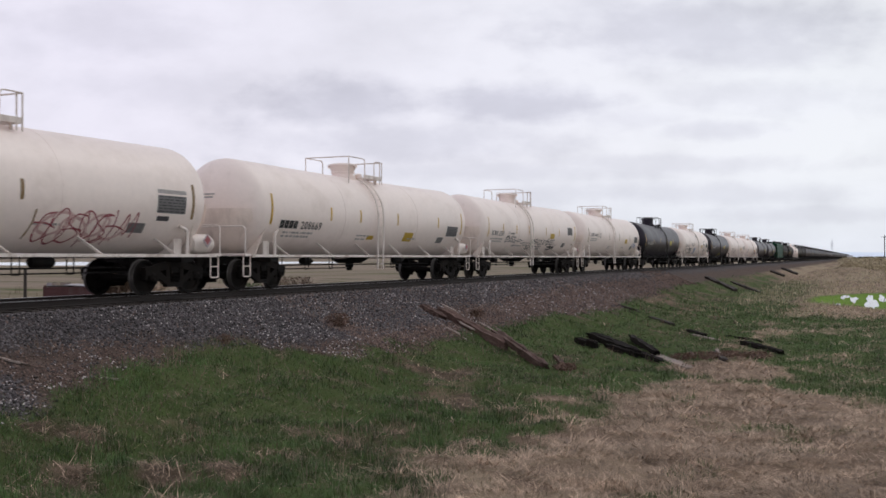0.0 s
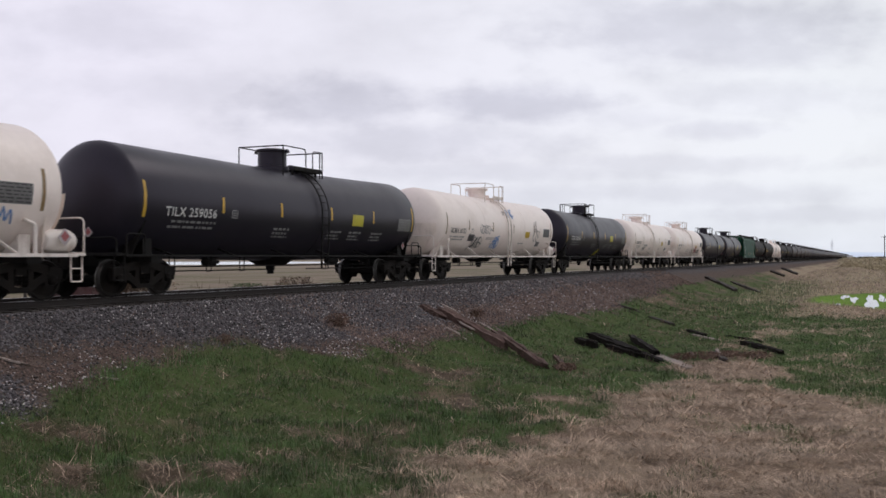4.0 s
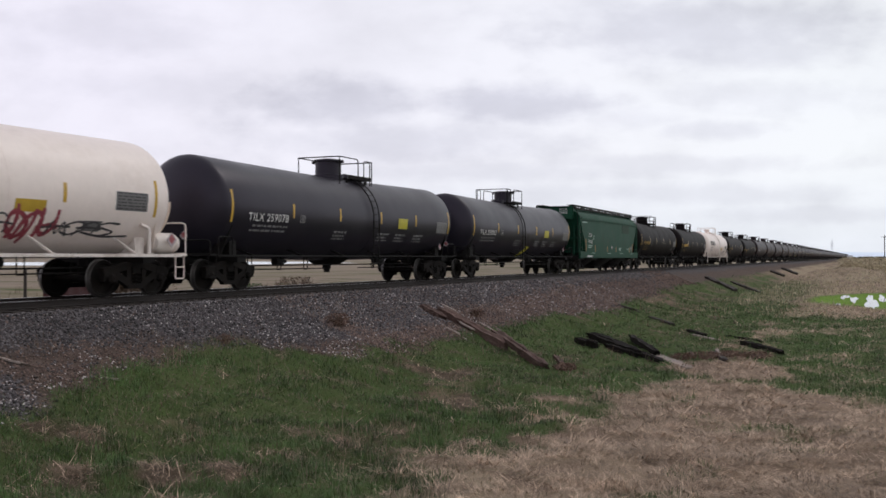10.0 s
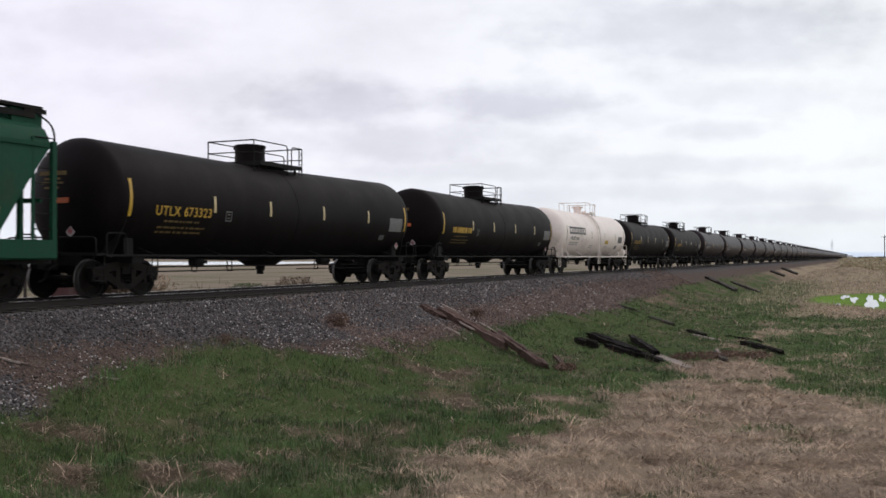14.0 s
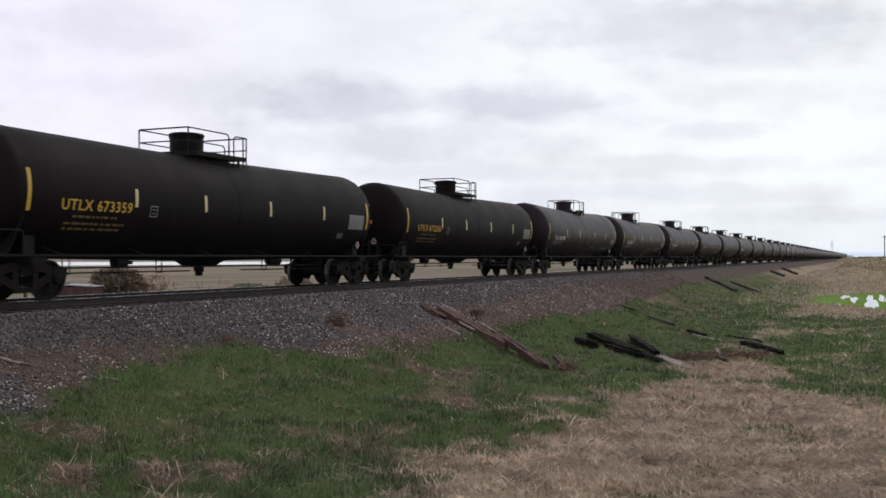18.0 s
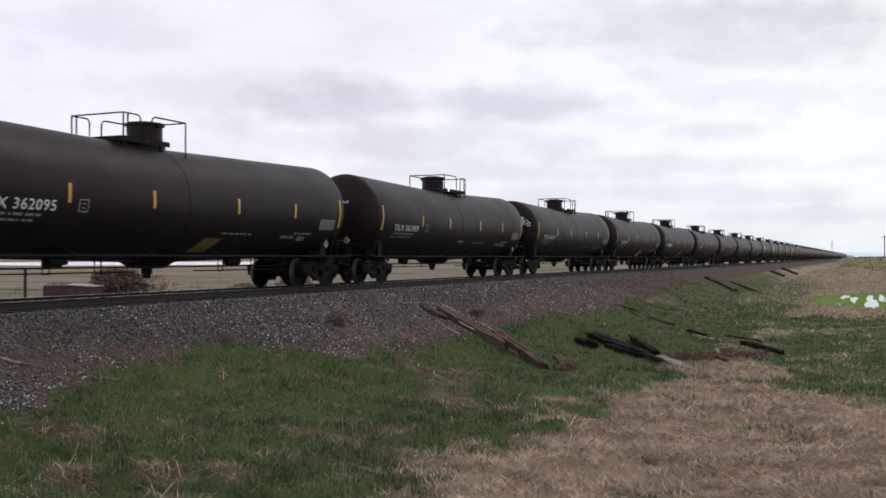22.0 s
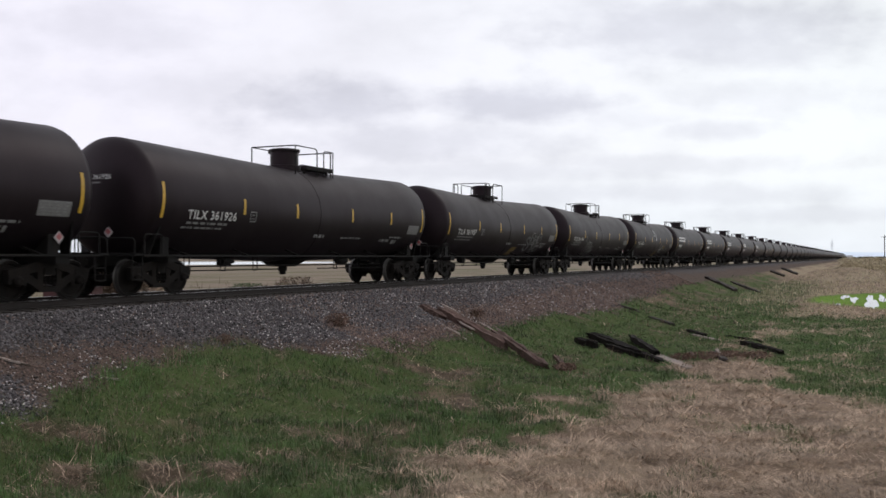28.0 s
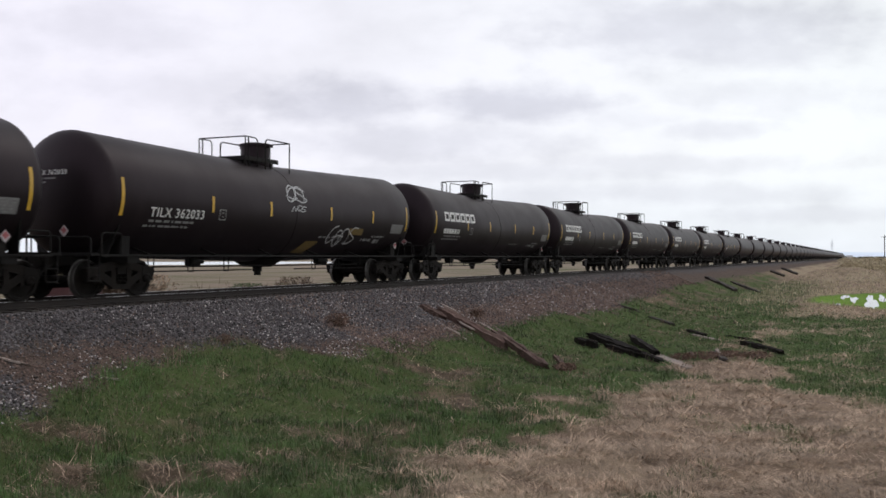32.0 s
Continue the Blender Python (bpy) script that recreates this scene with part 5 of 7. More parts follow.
def head_bar(tank, x0, x1, z0, z1):
    """A painted bar that follows the rounded end of a tank."""
    bm = bmesh.new()
    rows = [[bm.verts.new(head_point(tank, x, z)) for x in np.linspace(x0, x1, 9)] for z in (z0, z1)]
    for j in range(8):
        bm.faces.new((rows[0][j], rows[0][j + 1], rows[1][j + 1], rows[1][j]))
    bmesh.ops.solidify(bm, geom=bm.faces[:], thickness=0.005)
    return bm


def head_text(car, tank, text, x0, x1, z, height, mat):
    """Writing that follows the rounded end of a tank."""
    vs, fs = lettering(text)
    k = (x1 - x0) / max(v.x for v in vs)
    bm = bmesh.new()
    made = [bm.verts.new(head_point(tank, x0 + v.x * k, z + v.y * height / 0.72, 0.015)) for v in vs]
    for f in fs:
        bm.faces.new([made[i] for i in f])
    part("end_number", bm, mat, car, smooth=0)


def mark(car, tank, text, y0, y1, z, height, mat):
    part("car_number", tank.stencil(text, y0, z, height, y1 - y0), mat, car, smooth=0)


def tag_paint(car, tank, y0, y1, z0, z1, strokes, mat, width=0.05, lean=0.15, seed=3):
    """Hand-sprayed graffiti: a row of strokes; those joined by + lie over one another."""
    rng = random.Random(seed + len(strokes))
    signs = strokes.split()
    first = None
    for k, sign in enumerate(signs):
        w = (y1 - y0) / len(signs)
        for shape in sign.split("+"):
            grow, drop, tilt = rng.uniform(1.25, 1.75), rng.uniform(-0.14, 0.14), rng.uniform(-0.35, 0.35)
            pts = []
            for x, z in SPRAY[shape]:
                x, z = grow * (x - 0.5) + tilt * (z - 0.5), z + tilt * 0.6 * (x - 0.5)
                pts.append((y0 + w * (k + 0.5 + x) + lean * w * z, z0 + (z1 - z0) * (drop + z)))
            ob = part("graffiti" if first is None else "spray_stroke", tank.stroke(pts, width * 0.78, rng=rng), mat, first or car, "spray-painted graffiti" if first is None else "", smooth=0)
            first = first or ob


def slash(car, tank, y, z0, z1, width, mat):
    """A leaning square of yellow paint."""
    bm = bmesh.new()
    rows = [[bm.verts.new(tank.skin(y + (q - 0.5) * width + (k / 4) * 0.40, z0 + (z1 - z0) * k / 4, 0.008)) for q in (0, 1)] for k in range(5)]
    for a, b in zip(rows, rows[1:]):
        bm.faces.new((a[0], a[1], b[1], b[0]))
    part("yellow_mark", bm, mat, car)


def stencil_box(car, tank, y, z, size, mat):
    """A small square frame with two short lines in it."""
    bm = bmesh.new()
    t = size * 0.10
    e = size - t
    for dy, dz, w, h in ((0, 0, size, t), (0, e, size, t), (0, t, t, e - t), (e, t, t, e - t), (size * 0.28, size * 0.28, size * 0.44, t), (size * 0.28, size * 0.62, size * 0.44, t)):
        tank.patch(bm, y + dy, y + dy + w, z + dz, z + dz + h, 0.008, 1, 2)
    tagged(part("stencil_box", bm, mat, car), kind="stuff")


# -- matt brown-black cars with amber writing --
SOOT = Tank(7.75, 0.10, head=0.66, radius=1.49, mid=2.45)


def soot_car(label, place):
    car = car_base(label, place, "tank cars in the train")
    part("tank", SOOT.shell(), "soot", car, smooth=50)
    part("jacket_band", SOOT.band(0.0, 0.10, 0.005), "soot", car)
    top_fittings(car, SOOT, ("dark", "soot"), -0.35, 4.55, mid_rail=True, lid_flare=0.03, back=-1.35, rail_end=0.5, front=1.35, shift=-0.22, deck_span=(-1.0, 1.35))
    underframe(car, SOOT, 18.38, 14.6, ("dark", "dark"))
    stripes(car, SOOT, 7.6, (-4.3, -1.6, 1.5, 4.6), "yellow", "pale_tape")
    panel(car, SOOT, 6.3, 7.35, 1.95, 2.45, "grey_panel", lines=6, line_mat="faint")
    panel(car, SOOT, 5.7, 6.1, 1.62, 1.80, "spray_grey", "scuffed_label")
    small_print(car, SOOT, [(-6.3, -4.9, 1.88, 0.05), (-6.5, -4.6, 1.72, 0.05), (-6.5, -4.7, 1.60, 0.05)], "umber", 7)
    stencil_box(car, SOOT, -3.80, 1.98, 0.28, "grey_panel")
    placard(car, (1.22, 7.35, 1.42))
    placard(car, (0.40, -8.46, 1.58), facing=0)
    bm = bmesh.new()
    for k, (w, z) in enumerate(((0.85, 3.02), (0.5, 2.88), (0.7, 2.78), (0.45, 2.66))):
        box(bm, (-0.25, -8.37 - 0.015 * k, z), (w, 0.012, 0.10 if k == 0 else 0.05))
    part("end_stencil", bm, "umber", car)
    bm = bmesh.new()
    box(bm, (0.1, -8.43, 2.35), (0.42, 0.012, 0.13))
    part("end_label", bm, "orange", car)
    return car


# -- slate-black cars with yellow panels --
SLATE = Tank(7.8, 0.10, head=0.66, radius=1.49, mid=2.45)


def slate_car(label, place, flip=False):
    car = car_base(label, place, "tank cars in the train")
    part("tank", SLATE.shell(), "slate", car, smooth=50)
    part("jacket_band", SLATE.band(-0.5 if flip else 0.9, 0.14, 0.008), "slate", car)
    top_fittings(car, SLATE, ("dark", "slate"), 0.1, 4.55, flip, lid_flare=0.10, shift=0.25 if flip else 0.0, deck_span=(-0.55, 0.95) if flip else None)
    ladder(car, SLATE, "dark", -0.95 if flip else 0.85, low=0.6, steps=5)
    underframe(car, SLATE, 18.2, 14.4, ("dark", "dark"))
    stripes(car, SLATE, 7.68, (-4.5, -1.58, 1.43, 4.41), "yellow", "yellow")
    panel(car, SLATE, 6.45, 7.5, 1.98, 2.45, "grey_panel", lines=5, line_mat="faint")
    panel(car, SLATE, 2.86, 3.64, 2.07, 2.46, "lime", "yellow_panel")
    bm = bmesh.new()
    for y0, y1, z0, z1 in ((-4.1, -3.84, 2.08, 2.10), (-4.1, -3.84, 2.28, 2.30), (-4.1, -4.08, 2.08, 2.30), (-3.86, -3.84, 2.08, 2.30), (-4.03, -3.91, 2.15, 2.17), (-4.03, -3.91, 2.21, 2.23)):
        SLATE.patch(bm, y0, y1, z0, z1, 0.008, 1, 2)
    part("stencil_box", bm, "pale_panel", car)
    if flip:
        slash(car, SLATE, 0.12, 1.03, 1.55, 0.60, "lime")
    for y in (-1.9, 1.3, 2.75, 4.4):
        small_print(car, SLATE, [(y, y + 0.9, 1.80, 0.07), (y, y + 0.75, 1.68, 0.06), (y, y + 0.85, 1.58, 0.05)], "faint", int(y * 10))
    placard(car, (1.22, 7.35, 1.42))
    placard(car, (0.40, -8.46, 1.58), facing=0)
    return car


# -- white cars --
PALE = Tank(7.70, 0.06, head=0.80, radius=1.51, mid=2.48)


def white_car(label, place, shift=-0.25, rungs=-1.0, bands=(-4.9, -1.85, 1.1, 4.4), yellow=((2.95, 3.65, 2.0, 2.32),), data=(6.0, 7.1, 2.1, 2.55), tape="brown_tape", hr=0.50, hy=0.0):
    car = car_base(label, place, "tank cars in the train")
    part("tank", PALE.shell(), "white", car, smooth=50)
    for y in (-2.9, 2.9):
        part("jacket_band", PALE.band(y, 0.08, 0.006), "white", car)
    top_fittings(car, PALE, ("white_trim", "white"), hy, 4.60, lid_flare=0.04, hr=hr, low=True, back=-1.15, rail_end=0.05, front=1.4, half=0.9, shift=shift)
    ladder(car, PALE, "white_trim", rungs, low=0.55, steps=5)
    underframe(car, PALE, 18.3, 14.4, ("white_trim", "dark"), white=True)
    stripes(car, PALE, 7.4, bands, tape, tape)
    panel(car, PALE, *data, "grey_panel", lines=6, line_mat="spray_black")
    for y0, y1, z0, z1 in yellow:
        panel(car, PALE, y0, y1, z0, z1, "gold", "yellow_panel")
    panel(car, PALE, 5.1, 5.7, 1.58, 1.82, "grey_panel", "stencil_block")
    small_print(car, PALE, [(-1.9, -1.0, 1.72, 0.05), (-1.9, -1.2, 1.60, 0.05), (2.2, 3.0, 1.68, 0.05)], "faint_dark", 10)
    placard(car, (1.50, 8.0, 1.42), size=0.28)
    for s in (-1, 1):
        # head shield: a plate with cut-away lower corners, standing just off the head
        bm = bmesh.new()
        rows = []
        for z in np.linspace(1.04, 2.42, 10):
            w = 1.32 * min(1.0, 0.42 + 0.58 * (z - 1.04) / 1.05)
            row = []
            for x in np.linspace(-w, w, 15):
                q = min(0.985, ((x * x + (z - PALE.mid) ** 2) / PALE.r ** 2))
                row.append(bm.verts.new((x, s * (PALE.half + 0.10 + PALE.head * math.sqrt(1 - q)), z)))
            rows.append(row)
        for a, b in zip(rows, rows[1:]):
            for j in range(len(a) - 1):
                bm.faces.new((a[j], a[j + 1], b[j + 1], b[j]))
        bmesh.ops.solidify(bm, geom=bm.faces[:], thickness=0.02)
        part("head_shield", bm, "stained", car, "rust-stained white head shield")
    bm = bmesh.new()
    lathe(bm, [(0.0, -0.46), (0.20, -0.42), (0.27, -0.28), (0.27, 0.28), (0.20, 0.42), (0.0, 0.46)], "Y", 18, at=(1.12, 8.12, 1.34))
    part("end_reservoir", bm, "white_trim", car)
    for z0, z1, x0, x1 in ((2.83, 2.875, -0.50, 0.20), (2.74, 2.785, -0.40, 0.15)):
        part("end_stencil", head_bar(PALE, x0, x1, z0, z1), "faint_dark", car)
    return car


# -- green covered hopper --
def hopper_car(label, place):
    car = new("hopper_car")
    tagged(car, label, "railway wagon")
    car.location = (TRACK, place, 0)
    CARS.append((car, place))
    L, W = 8.25, 1.60
    # hull: sides with sloping ends, rounded eaves, peaked roof
    section = [(W, 1.30), (W, 3.36), (W - 0.04, 3.56), (W - 0.16, 3.76), (0.95, 4.02), (0.0, 4.10)]
    section += [(-x, z) for x, z in section[-2::-1]]
    bm = bmesh.new()
    rings = []
    for s in (-1, 1):
        ring = [bm.verts.new((x, s * (L - 0.2 if z > 3.3 else L - 1.75), z)) for x, z in section]
        rings.append(ring)
    n = len(section)
    for k in range(n - 1):
        bm.faces.new((rings[0][k], rings[0][k + 1], rings[1][k + 1], rings[1][k]))
    bm.faces.new((rings[0][0], rings[1][0], rings[1][-1], rings[0][-1]))
    for r in rings:
        bm.faces.new(r)
    part("hull", bm, "green", car, smooth=25)
    for s in (1, -1):
        bm = bmesh.new()
        box(bm, (s * (W + 0.01), 0, 1.14), (0.10, 2 * L - 0.1, 0.42))
        box(bm, (s * (W - 0.03), 0, 0.94), (0.18, 2 * L - 0.1, 0.03))
        part("side_sill", bm, "green", car)
        bm = bmesh.new()
        box(bm, (s * (W + 0.015), 0, 3.40), (0.05, 2 * L - 0.5, 0.09))
        part("eave_rail", bm, "green", car)
        for e in (1, -1):
            bm = bmesh.new()
            box(bm, (s * (W - 0.03), e * (L - 0.08), 2.40), (0.10, 0.12, 2.2))
            part("corner_post", bm, "green", car)
            bm = bmesh.new()
            tube(bm, bend([(s * (W - 0.10), e * (L + 0.02), 1.0), (s * (W - 0.10), e * (L + 0.02), 3.85), (s * (W - 0.6), e * (L - 0.25), 4.28)], 0.25), 0.022, 6)
            part("end_grab_rail", bm, "dark", car)
            for k in range(8):
                bm = bmesh.new()
                tube(bm, [(s * (W - 0.02), e * (L - 0.10), 1.25 + 0.33 * k), (s * (W - 0.02), e * (L - 0.62), 1.25 + 0.33 * k)], 0.014, 5)
                part("rung", bm, "dark", car)
            bm = bmesh.new()
            box(bm, (s * (W - 0.02), e * (L - 0.65), 2.4), (0.05, 0.06, 2.3))
            part("ladder_post", bm, "green", car)
    for e in (1, -1):
        bm = bmesh.new()
        plate(bm, [(e * (L - 1.85), 1.25), (e * (L - 1.65), 1.25), (e * (L - 0.2), 3.4), (e * (L - 0.4), 3.4)], -1.56, 1.56)
        part("end_slope", bm, "green", car)
        bm = bmesh.new()
        for x in (-1.1, -0.4, 0.4, 1.1):
            box(bm, (x, e * (L - 0.55), 2.2), (0.10, 0.10, 2.1))
        box(bm, (0, e * (L - 0.4), 3.3), (3.1, 0.08, 0.16))
        box(bm, (0, e * (L - 0.4), 2.2), (3.1, 0.06, 0.10))
        part("end_frame", bm, "green", car)
        bm = bmesh.new()
        box(bm, (0, e * (L - 0.85), 0.95), (2.9, 1.7, 0.25))
        box(bm, (0, e * (L - 0.1), 0.90), (0.42, 0.35, 0.34))
        part("end_platform", bm, "dark", car)
        part("coupler", SHARED["coupler"], None, car, at=pose(0, e * (L + 0.33), 0, 0, 0, 0 if e > 0 else 180))
        truck(car, e * 6.75)
        bm = bmesh.new()
        box(bm, (0, e * (L - 0.05), 4.16), (1.9, 0.5, 0.035))
        part("end_roof_walk", bm, "dark", car)
    bm = bmesh.new()
    lathe(bm, [(0.0, -0.35), (0.2, -0.3), (0.24, -0.2), (0.24, 0.2), (0.2, 0.3), (0.0, 0.35)], "X", 16, at=(-0.5, -L + 0.45, 1.5))
    part("brake_reservoir", bm, "dark", car)
    # roof walks along both edges: grating on a fascia with slots, hatch covers in the trough
    for s in (1, -1):
        bm = bmesh.new()
        box(bm, (s * 1.0, 0, 4.265), (0.46, 2 * L - 0.1, 0.04))
        box(bm, (s * 1.22, 0, 4.245), (0.03, 2 * L - 0.1, 0.07))
        part("roof_walk", bm, "dark", car)
        bm = bmesh.new()
        box(bm, (s * 1.2, 0, 4.075), (0.04, 2 * L - 0.5, 0.13))
        part("walk_curb", bm, "dark", car)
        for k in range(9):
            w = (2 * L - 0.5) / 8
            bm = bmesh.new()
            box(bm, (s * 1.2, -L + 0.25 + w * k, 4.18), (0.04, 0.62, 0.10))
            part("walk_bracket", bm, "dark", car)
            if k < 8:
                bm = bmesh.new()
                box(bm, (s * 1.2, -L + 0.25 + w * (k + 0.5), 4.18), (0.04, 0.07, 0.10))
                part("walk_post", bm, "dark", car)
    for e in (1, -1):
        bm = bmesh.new()
        plate(bm, [(e * (L + 0.02), 3.36), (e * (L - 0.9), 3.36), (e * (L - 0.9), 4.20), (e * (L + 0.02), 4.20)], -1.18, 1.18)
        bmesh.ops.bevel(bm, geom=bm.edges[:], offset=0.05, segments=2, affect="EDGES")
        part("end_cap", bm, "green", car)
    # added dark box, blocks the light showing between the chutes below the sill
    bm = bmesh.new()
    box(bm, (0, 0, 0.90), (2.3, 12.2, 0.22))
    part("floor_frame", bm, "dark", car)
    for k in range(3):
        bm = bmesh.new()
        box(bm, (0, -5.2 + 5.2 * k, 4.13), (0.75, 4.8, 0.12))
        bmesh.ops.bevel(bm, geom=bm.edges[:], offset=0.04, segments=2, affect="EDGES")
        part("hatch_cover", bm, "green", car)
    # discharge hoppers: deep chutes, rounded at the foot, with sliding gates
    for c, r in ((-5.0, 1.15), (-0.55, 1.6), (3.6, 1.55)):
        bm = bmesh.new()
        rings = []
        for z, wx, wy in ((1.0, 1.42, r + 0.12), (0.72, 1.25, r), (0.46, 0.9, r * 0.86), (0.32, 0.62, r * 0.66)):
            ring = []
            for x, y in ((-1, -0.75), (-0.8, -1), (0.8, -1), (1, -0.75), (1, 0.75), (0.8, 1), (-0.8, 1), (-1, 0.75)):
                ring.append(bm.verts.new((x * wx, c + y * wy, z)))
            rings.append(ring)
        for a, b in zip(rings, rings[1:]):
            for j in range(8):
                bm.faces.new((a[j], a[(j + 1) % 8], b[(j + 1) % 8], b[j]))
        bm.faces.new(rings[0][::-1])
        bm.faces.new(rings[-1])
        h = part("discharge_hopper", bm, "dark", car)
        bm = bmesh.new()
        box(bm, (0, c, 0.29), (1.5, r * 1.3, 0.08))
        for q in (-1, 1):
            lathe(bm, [(0.0, -0.8), (0.10, -0.8), (0.10, 0.8), (0.0, 0.8)], "X", 12, at=(0, c + q * r * 0.62, 0.31))
        part("outlet_gate", bm, "dark", h)
    return car


def flat_patch(car, name, y0, y1, z0, z1, mat, x=1.606, lean=0.0, label=""):
    """A thin painted patch on an upright side; lean tips it along the car."""
    bm = bmesh.new()
    for v in box(bm, (x, (y0 + y1) / 2, (z0 + z1) / 2), (0.008, y1 - y0, z1 - z0)):
        v.co.y += (v.co.z - z0) * lean
    return part(name, bm, mat, car, label, smooth=0)


def flat_text(car, text, y0, y1, z, height, mat, x=1.611):
    vs, fs = lettering(text)
    wide = max(v.x for v in vs)
    k = (y1 - y0) / wide
    bm = bmesh.new()
    made = [bm.verts.new((x, y0 + v.x * k, z + v.y * height / 0.72)) for v in vs]
    for f in fs:
        bm.faces.new([made[i] for i in f])
    part("car_number", bm, mat, car, smooth=0)


# ---- the train, from its head to its tail ----
white_label = "white tank car with rust-stained ends and white side rails"
w0 = white_car("white tank car with maroon graffiti low on its side", -223.4, 0.9, bands=(-4.9, -1.85, 1.75), yellow=())
w1 = white_car("white tank car with black numbers and stained ends", -204.9, -0.5, -0.5, (-3.9, -1.85, 1.1, 4.9), ((1.85, 2.65, 1.6, 1.94), (-1.1, -0.6, 1.62, 1.76)), (5.85, 7.0, 1.88, 2.3), "yellow")
w2 = white_car("white tank car with black graffiti along its belly", -186.7, -0.7, -1.2, (-5.4, -3.4, -1.4, 1.58, 4.08), ((2.4, 3.2, 2.04, 2.32),), (5.8, 6.8, 2.31, 2.75), "yellow")
w3 = white_car(white_label, -168.6, -0.35, -0.75)
s4 = slate_car("slate-black tank car with yellow panels and marks", -150.3)
w5 = white_car("white tank car with blue and black graffiti", -131.8, -0.25, 0.25)
s6 = slate_car("slate-black tank car with yellow panels and marks", -113.2, True)
w7 = white_car(white_label, -94.8, -0.4, -0.7, (-4.4, -1.65, 2.0, 4.9))
w8 = white_car("white tank car with red and grey graffiti low on its side", -76.1, -0.25, 0.3, yellow=((3.05, 3.9, 1.95, 2.22),), tape="yellow")
s9 = again(s4, "slate-black tank car with yellow panels and marks", -57.8)
s10 = again(s6, "slate-black tank car with yellow panels and marks", -39.45)
h11 = hopper_car("green covered hopper car with sloping ends and roof walks", -21.6)
u12 = soot_car("matt brown-black tank car with amber numbers", -3.3)
u13 = again(u12, "matt brown-black tank car with amber numbers", 15.7)
w14 = white_car("white tank car with a large dark wordmark", 33.9, 0.0, -0.15, (-4.35, -1.7, 1.7, 4.7), ((1.95, 2.8, 1.89, 2.14),), (5.6, 6.8, 2.01, 2.45), hr=0.30, hy=0.15)
u15 = again(u12, "matt brown-black tank car with amber numbers", 51.8)
u16 = again(u12, "matt brown-black tank car with amber numbers", 70.4)
crude_label = "black tank car with amber reflective stripes and white numbers"
k17 = crude_car(crude_label, 88.9)
crude = {17: k17}
for n, place in ((18, 107.3), (19, 126.05), (20, 144.6), (21, 162.96), (22, 181.3), (23, 199.62), (24, 218.0), (25, 236.37), (26, 254.7),
                 (27, 273.1), (28, 291.2), (29, 309.3), (30, 327.4), (31, 345.5), (32, 363.8)):
    if n == 18:
        k18 = crude[n] = crude_car(crude_label, place, True)
    else:
        crude[n] = again(k18 if n in (21, 22, 24, 26, 27, 28, 29, 30, 31) else k17, crude_label, place)
    if n in (20, 24, 25, 26):
        tagged(crude[n], "black tank car with white graffiti on its side")
    if 27 <= n <= 31:
        tagged(crude[n], "black tank car with a white wordmark on its side")


# writing and graffiti, car by car
for car, code in ((w1, None), (w2, "SCMX 6339"), (w3, "SCMX 6464"), (w5, "SCMX 6132"), (w7, "SCMX 6138"), (w8, "SCMX 6467")):
    z = 2.37 if car is w3 else 2.05
    if code:
        mark(car, PALE, code, -6.95, -5.25, z, 0.22, "ink")
        small_print(car, PALE, [(-6.9, -5.25, z - 0.20, 0.07), (-6.9, -5.4, z - 0.32, 0.07)], "faint_dark", 9)
        stencil_box(car, PALE, -4.62, z - 0.06, 0.28, "ink" if car is w3 else "faint_dark")
        head_text(car, PALE, code, -0.55, 0.25, 2.94, 0.11, "spray_black")


def blocks(car, tank, y0, y1, z0, z1, count, mat, stroke=0.09):
    """A trade name as a row of plain open frames."""
    for k in range(count):
        bm = bmesh.new()
        w = (y1 - y0) / count
        a, b = y0 + k * w, y0 + k * w + w * 0.86
        for c, d, e, f in ((a, a + stroke, z0, z1), (b - stroke, b, z0, z1), (a + stroke, b - stroke, z0, z0 + stroke * 0.9), (a + stroke, b - stroke, z1 - stroke * 0.9, z1)):
            tank.patch(bm, c, d, e, f, 0.009, 1, 4)
        part("wordmark_block", bm, mat, car, smooth=0)


blocks(w1, PALE, -6.88, -5.85, 1.88, 2.12, 4, "ink", 0.10)
small_print(w1, PALE, [(-6.6, -4.8, 1.72, 0.06), (-6.6, -5.0, 1.61, 0.06)], "faint_dark", 9)
mark(w1, PALE, "208669", -5.7, -4.46, 1.88, 0.24, "ink")
for car, number in ((s4, "259056"), (s6, "258995"), (s9, "259078"), (s10, "259053")):
    mark(car, SLATE, "TILX " + number, -6.9, -4.8, 2.05, 0.24, "chalk")
    small_print(car, SLATE, [(-6.6, -4.7, 1.88, 0.06), (-6.7, -4.8, 1.74, 0.06)], "faint", 12)
for car, number in ((u12, "673323"), (u13, "673341"), (u15, "673359"), (u16, "673350")):
    if car is u13:
        small_print(car, SOOT, [(-6.6, -4.45, 2.06, 0.24)], "amber", 13)
    else:
        mark(car, SOOT, "UTLX " + number, -6.7, -4.45, 2.05, 0.25, "amber")
for n, number in ((17, "361936"), (18, "362095"), (19, "361969"), (20, "362019"), (21, "362085"), (23, "361926"), (24, "361957"), (25, "361943"), (26, "362033")):
    mark(crude[n], CRUDE, "TILX " + number, -6.78, -4.66, 2.0, 0.24, "chalk")
    head_text(crude[n], CRUDE, "TILX " + number, -0.5, 0.5, 2.95, 0.12, "chalk")
for n in (22, 28, 29, 30, 31, 32):
    small_print(crude[n], CRUDE, [(-6.78, -4.66 if n == 22 else -5.3, 2.0, 0.22)], "chalk", 14)
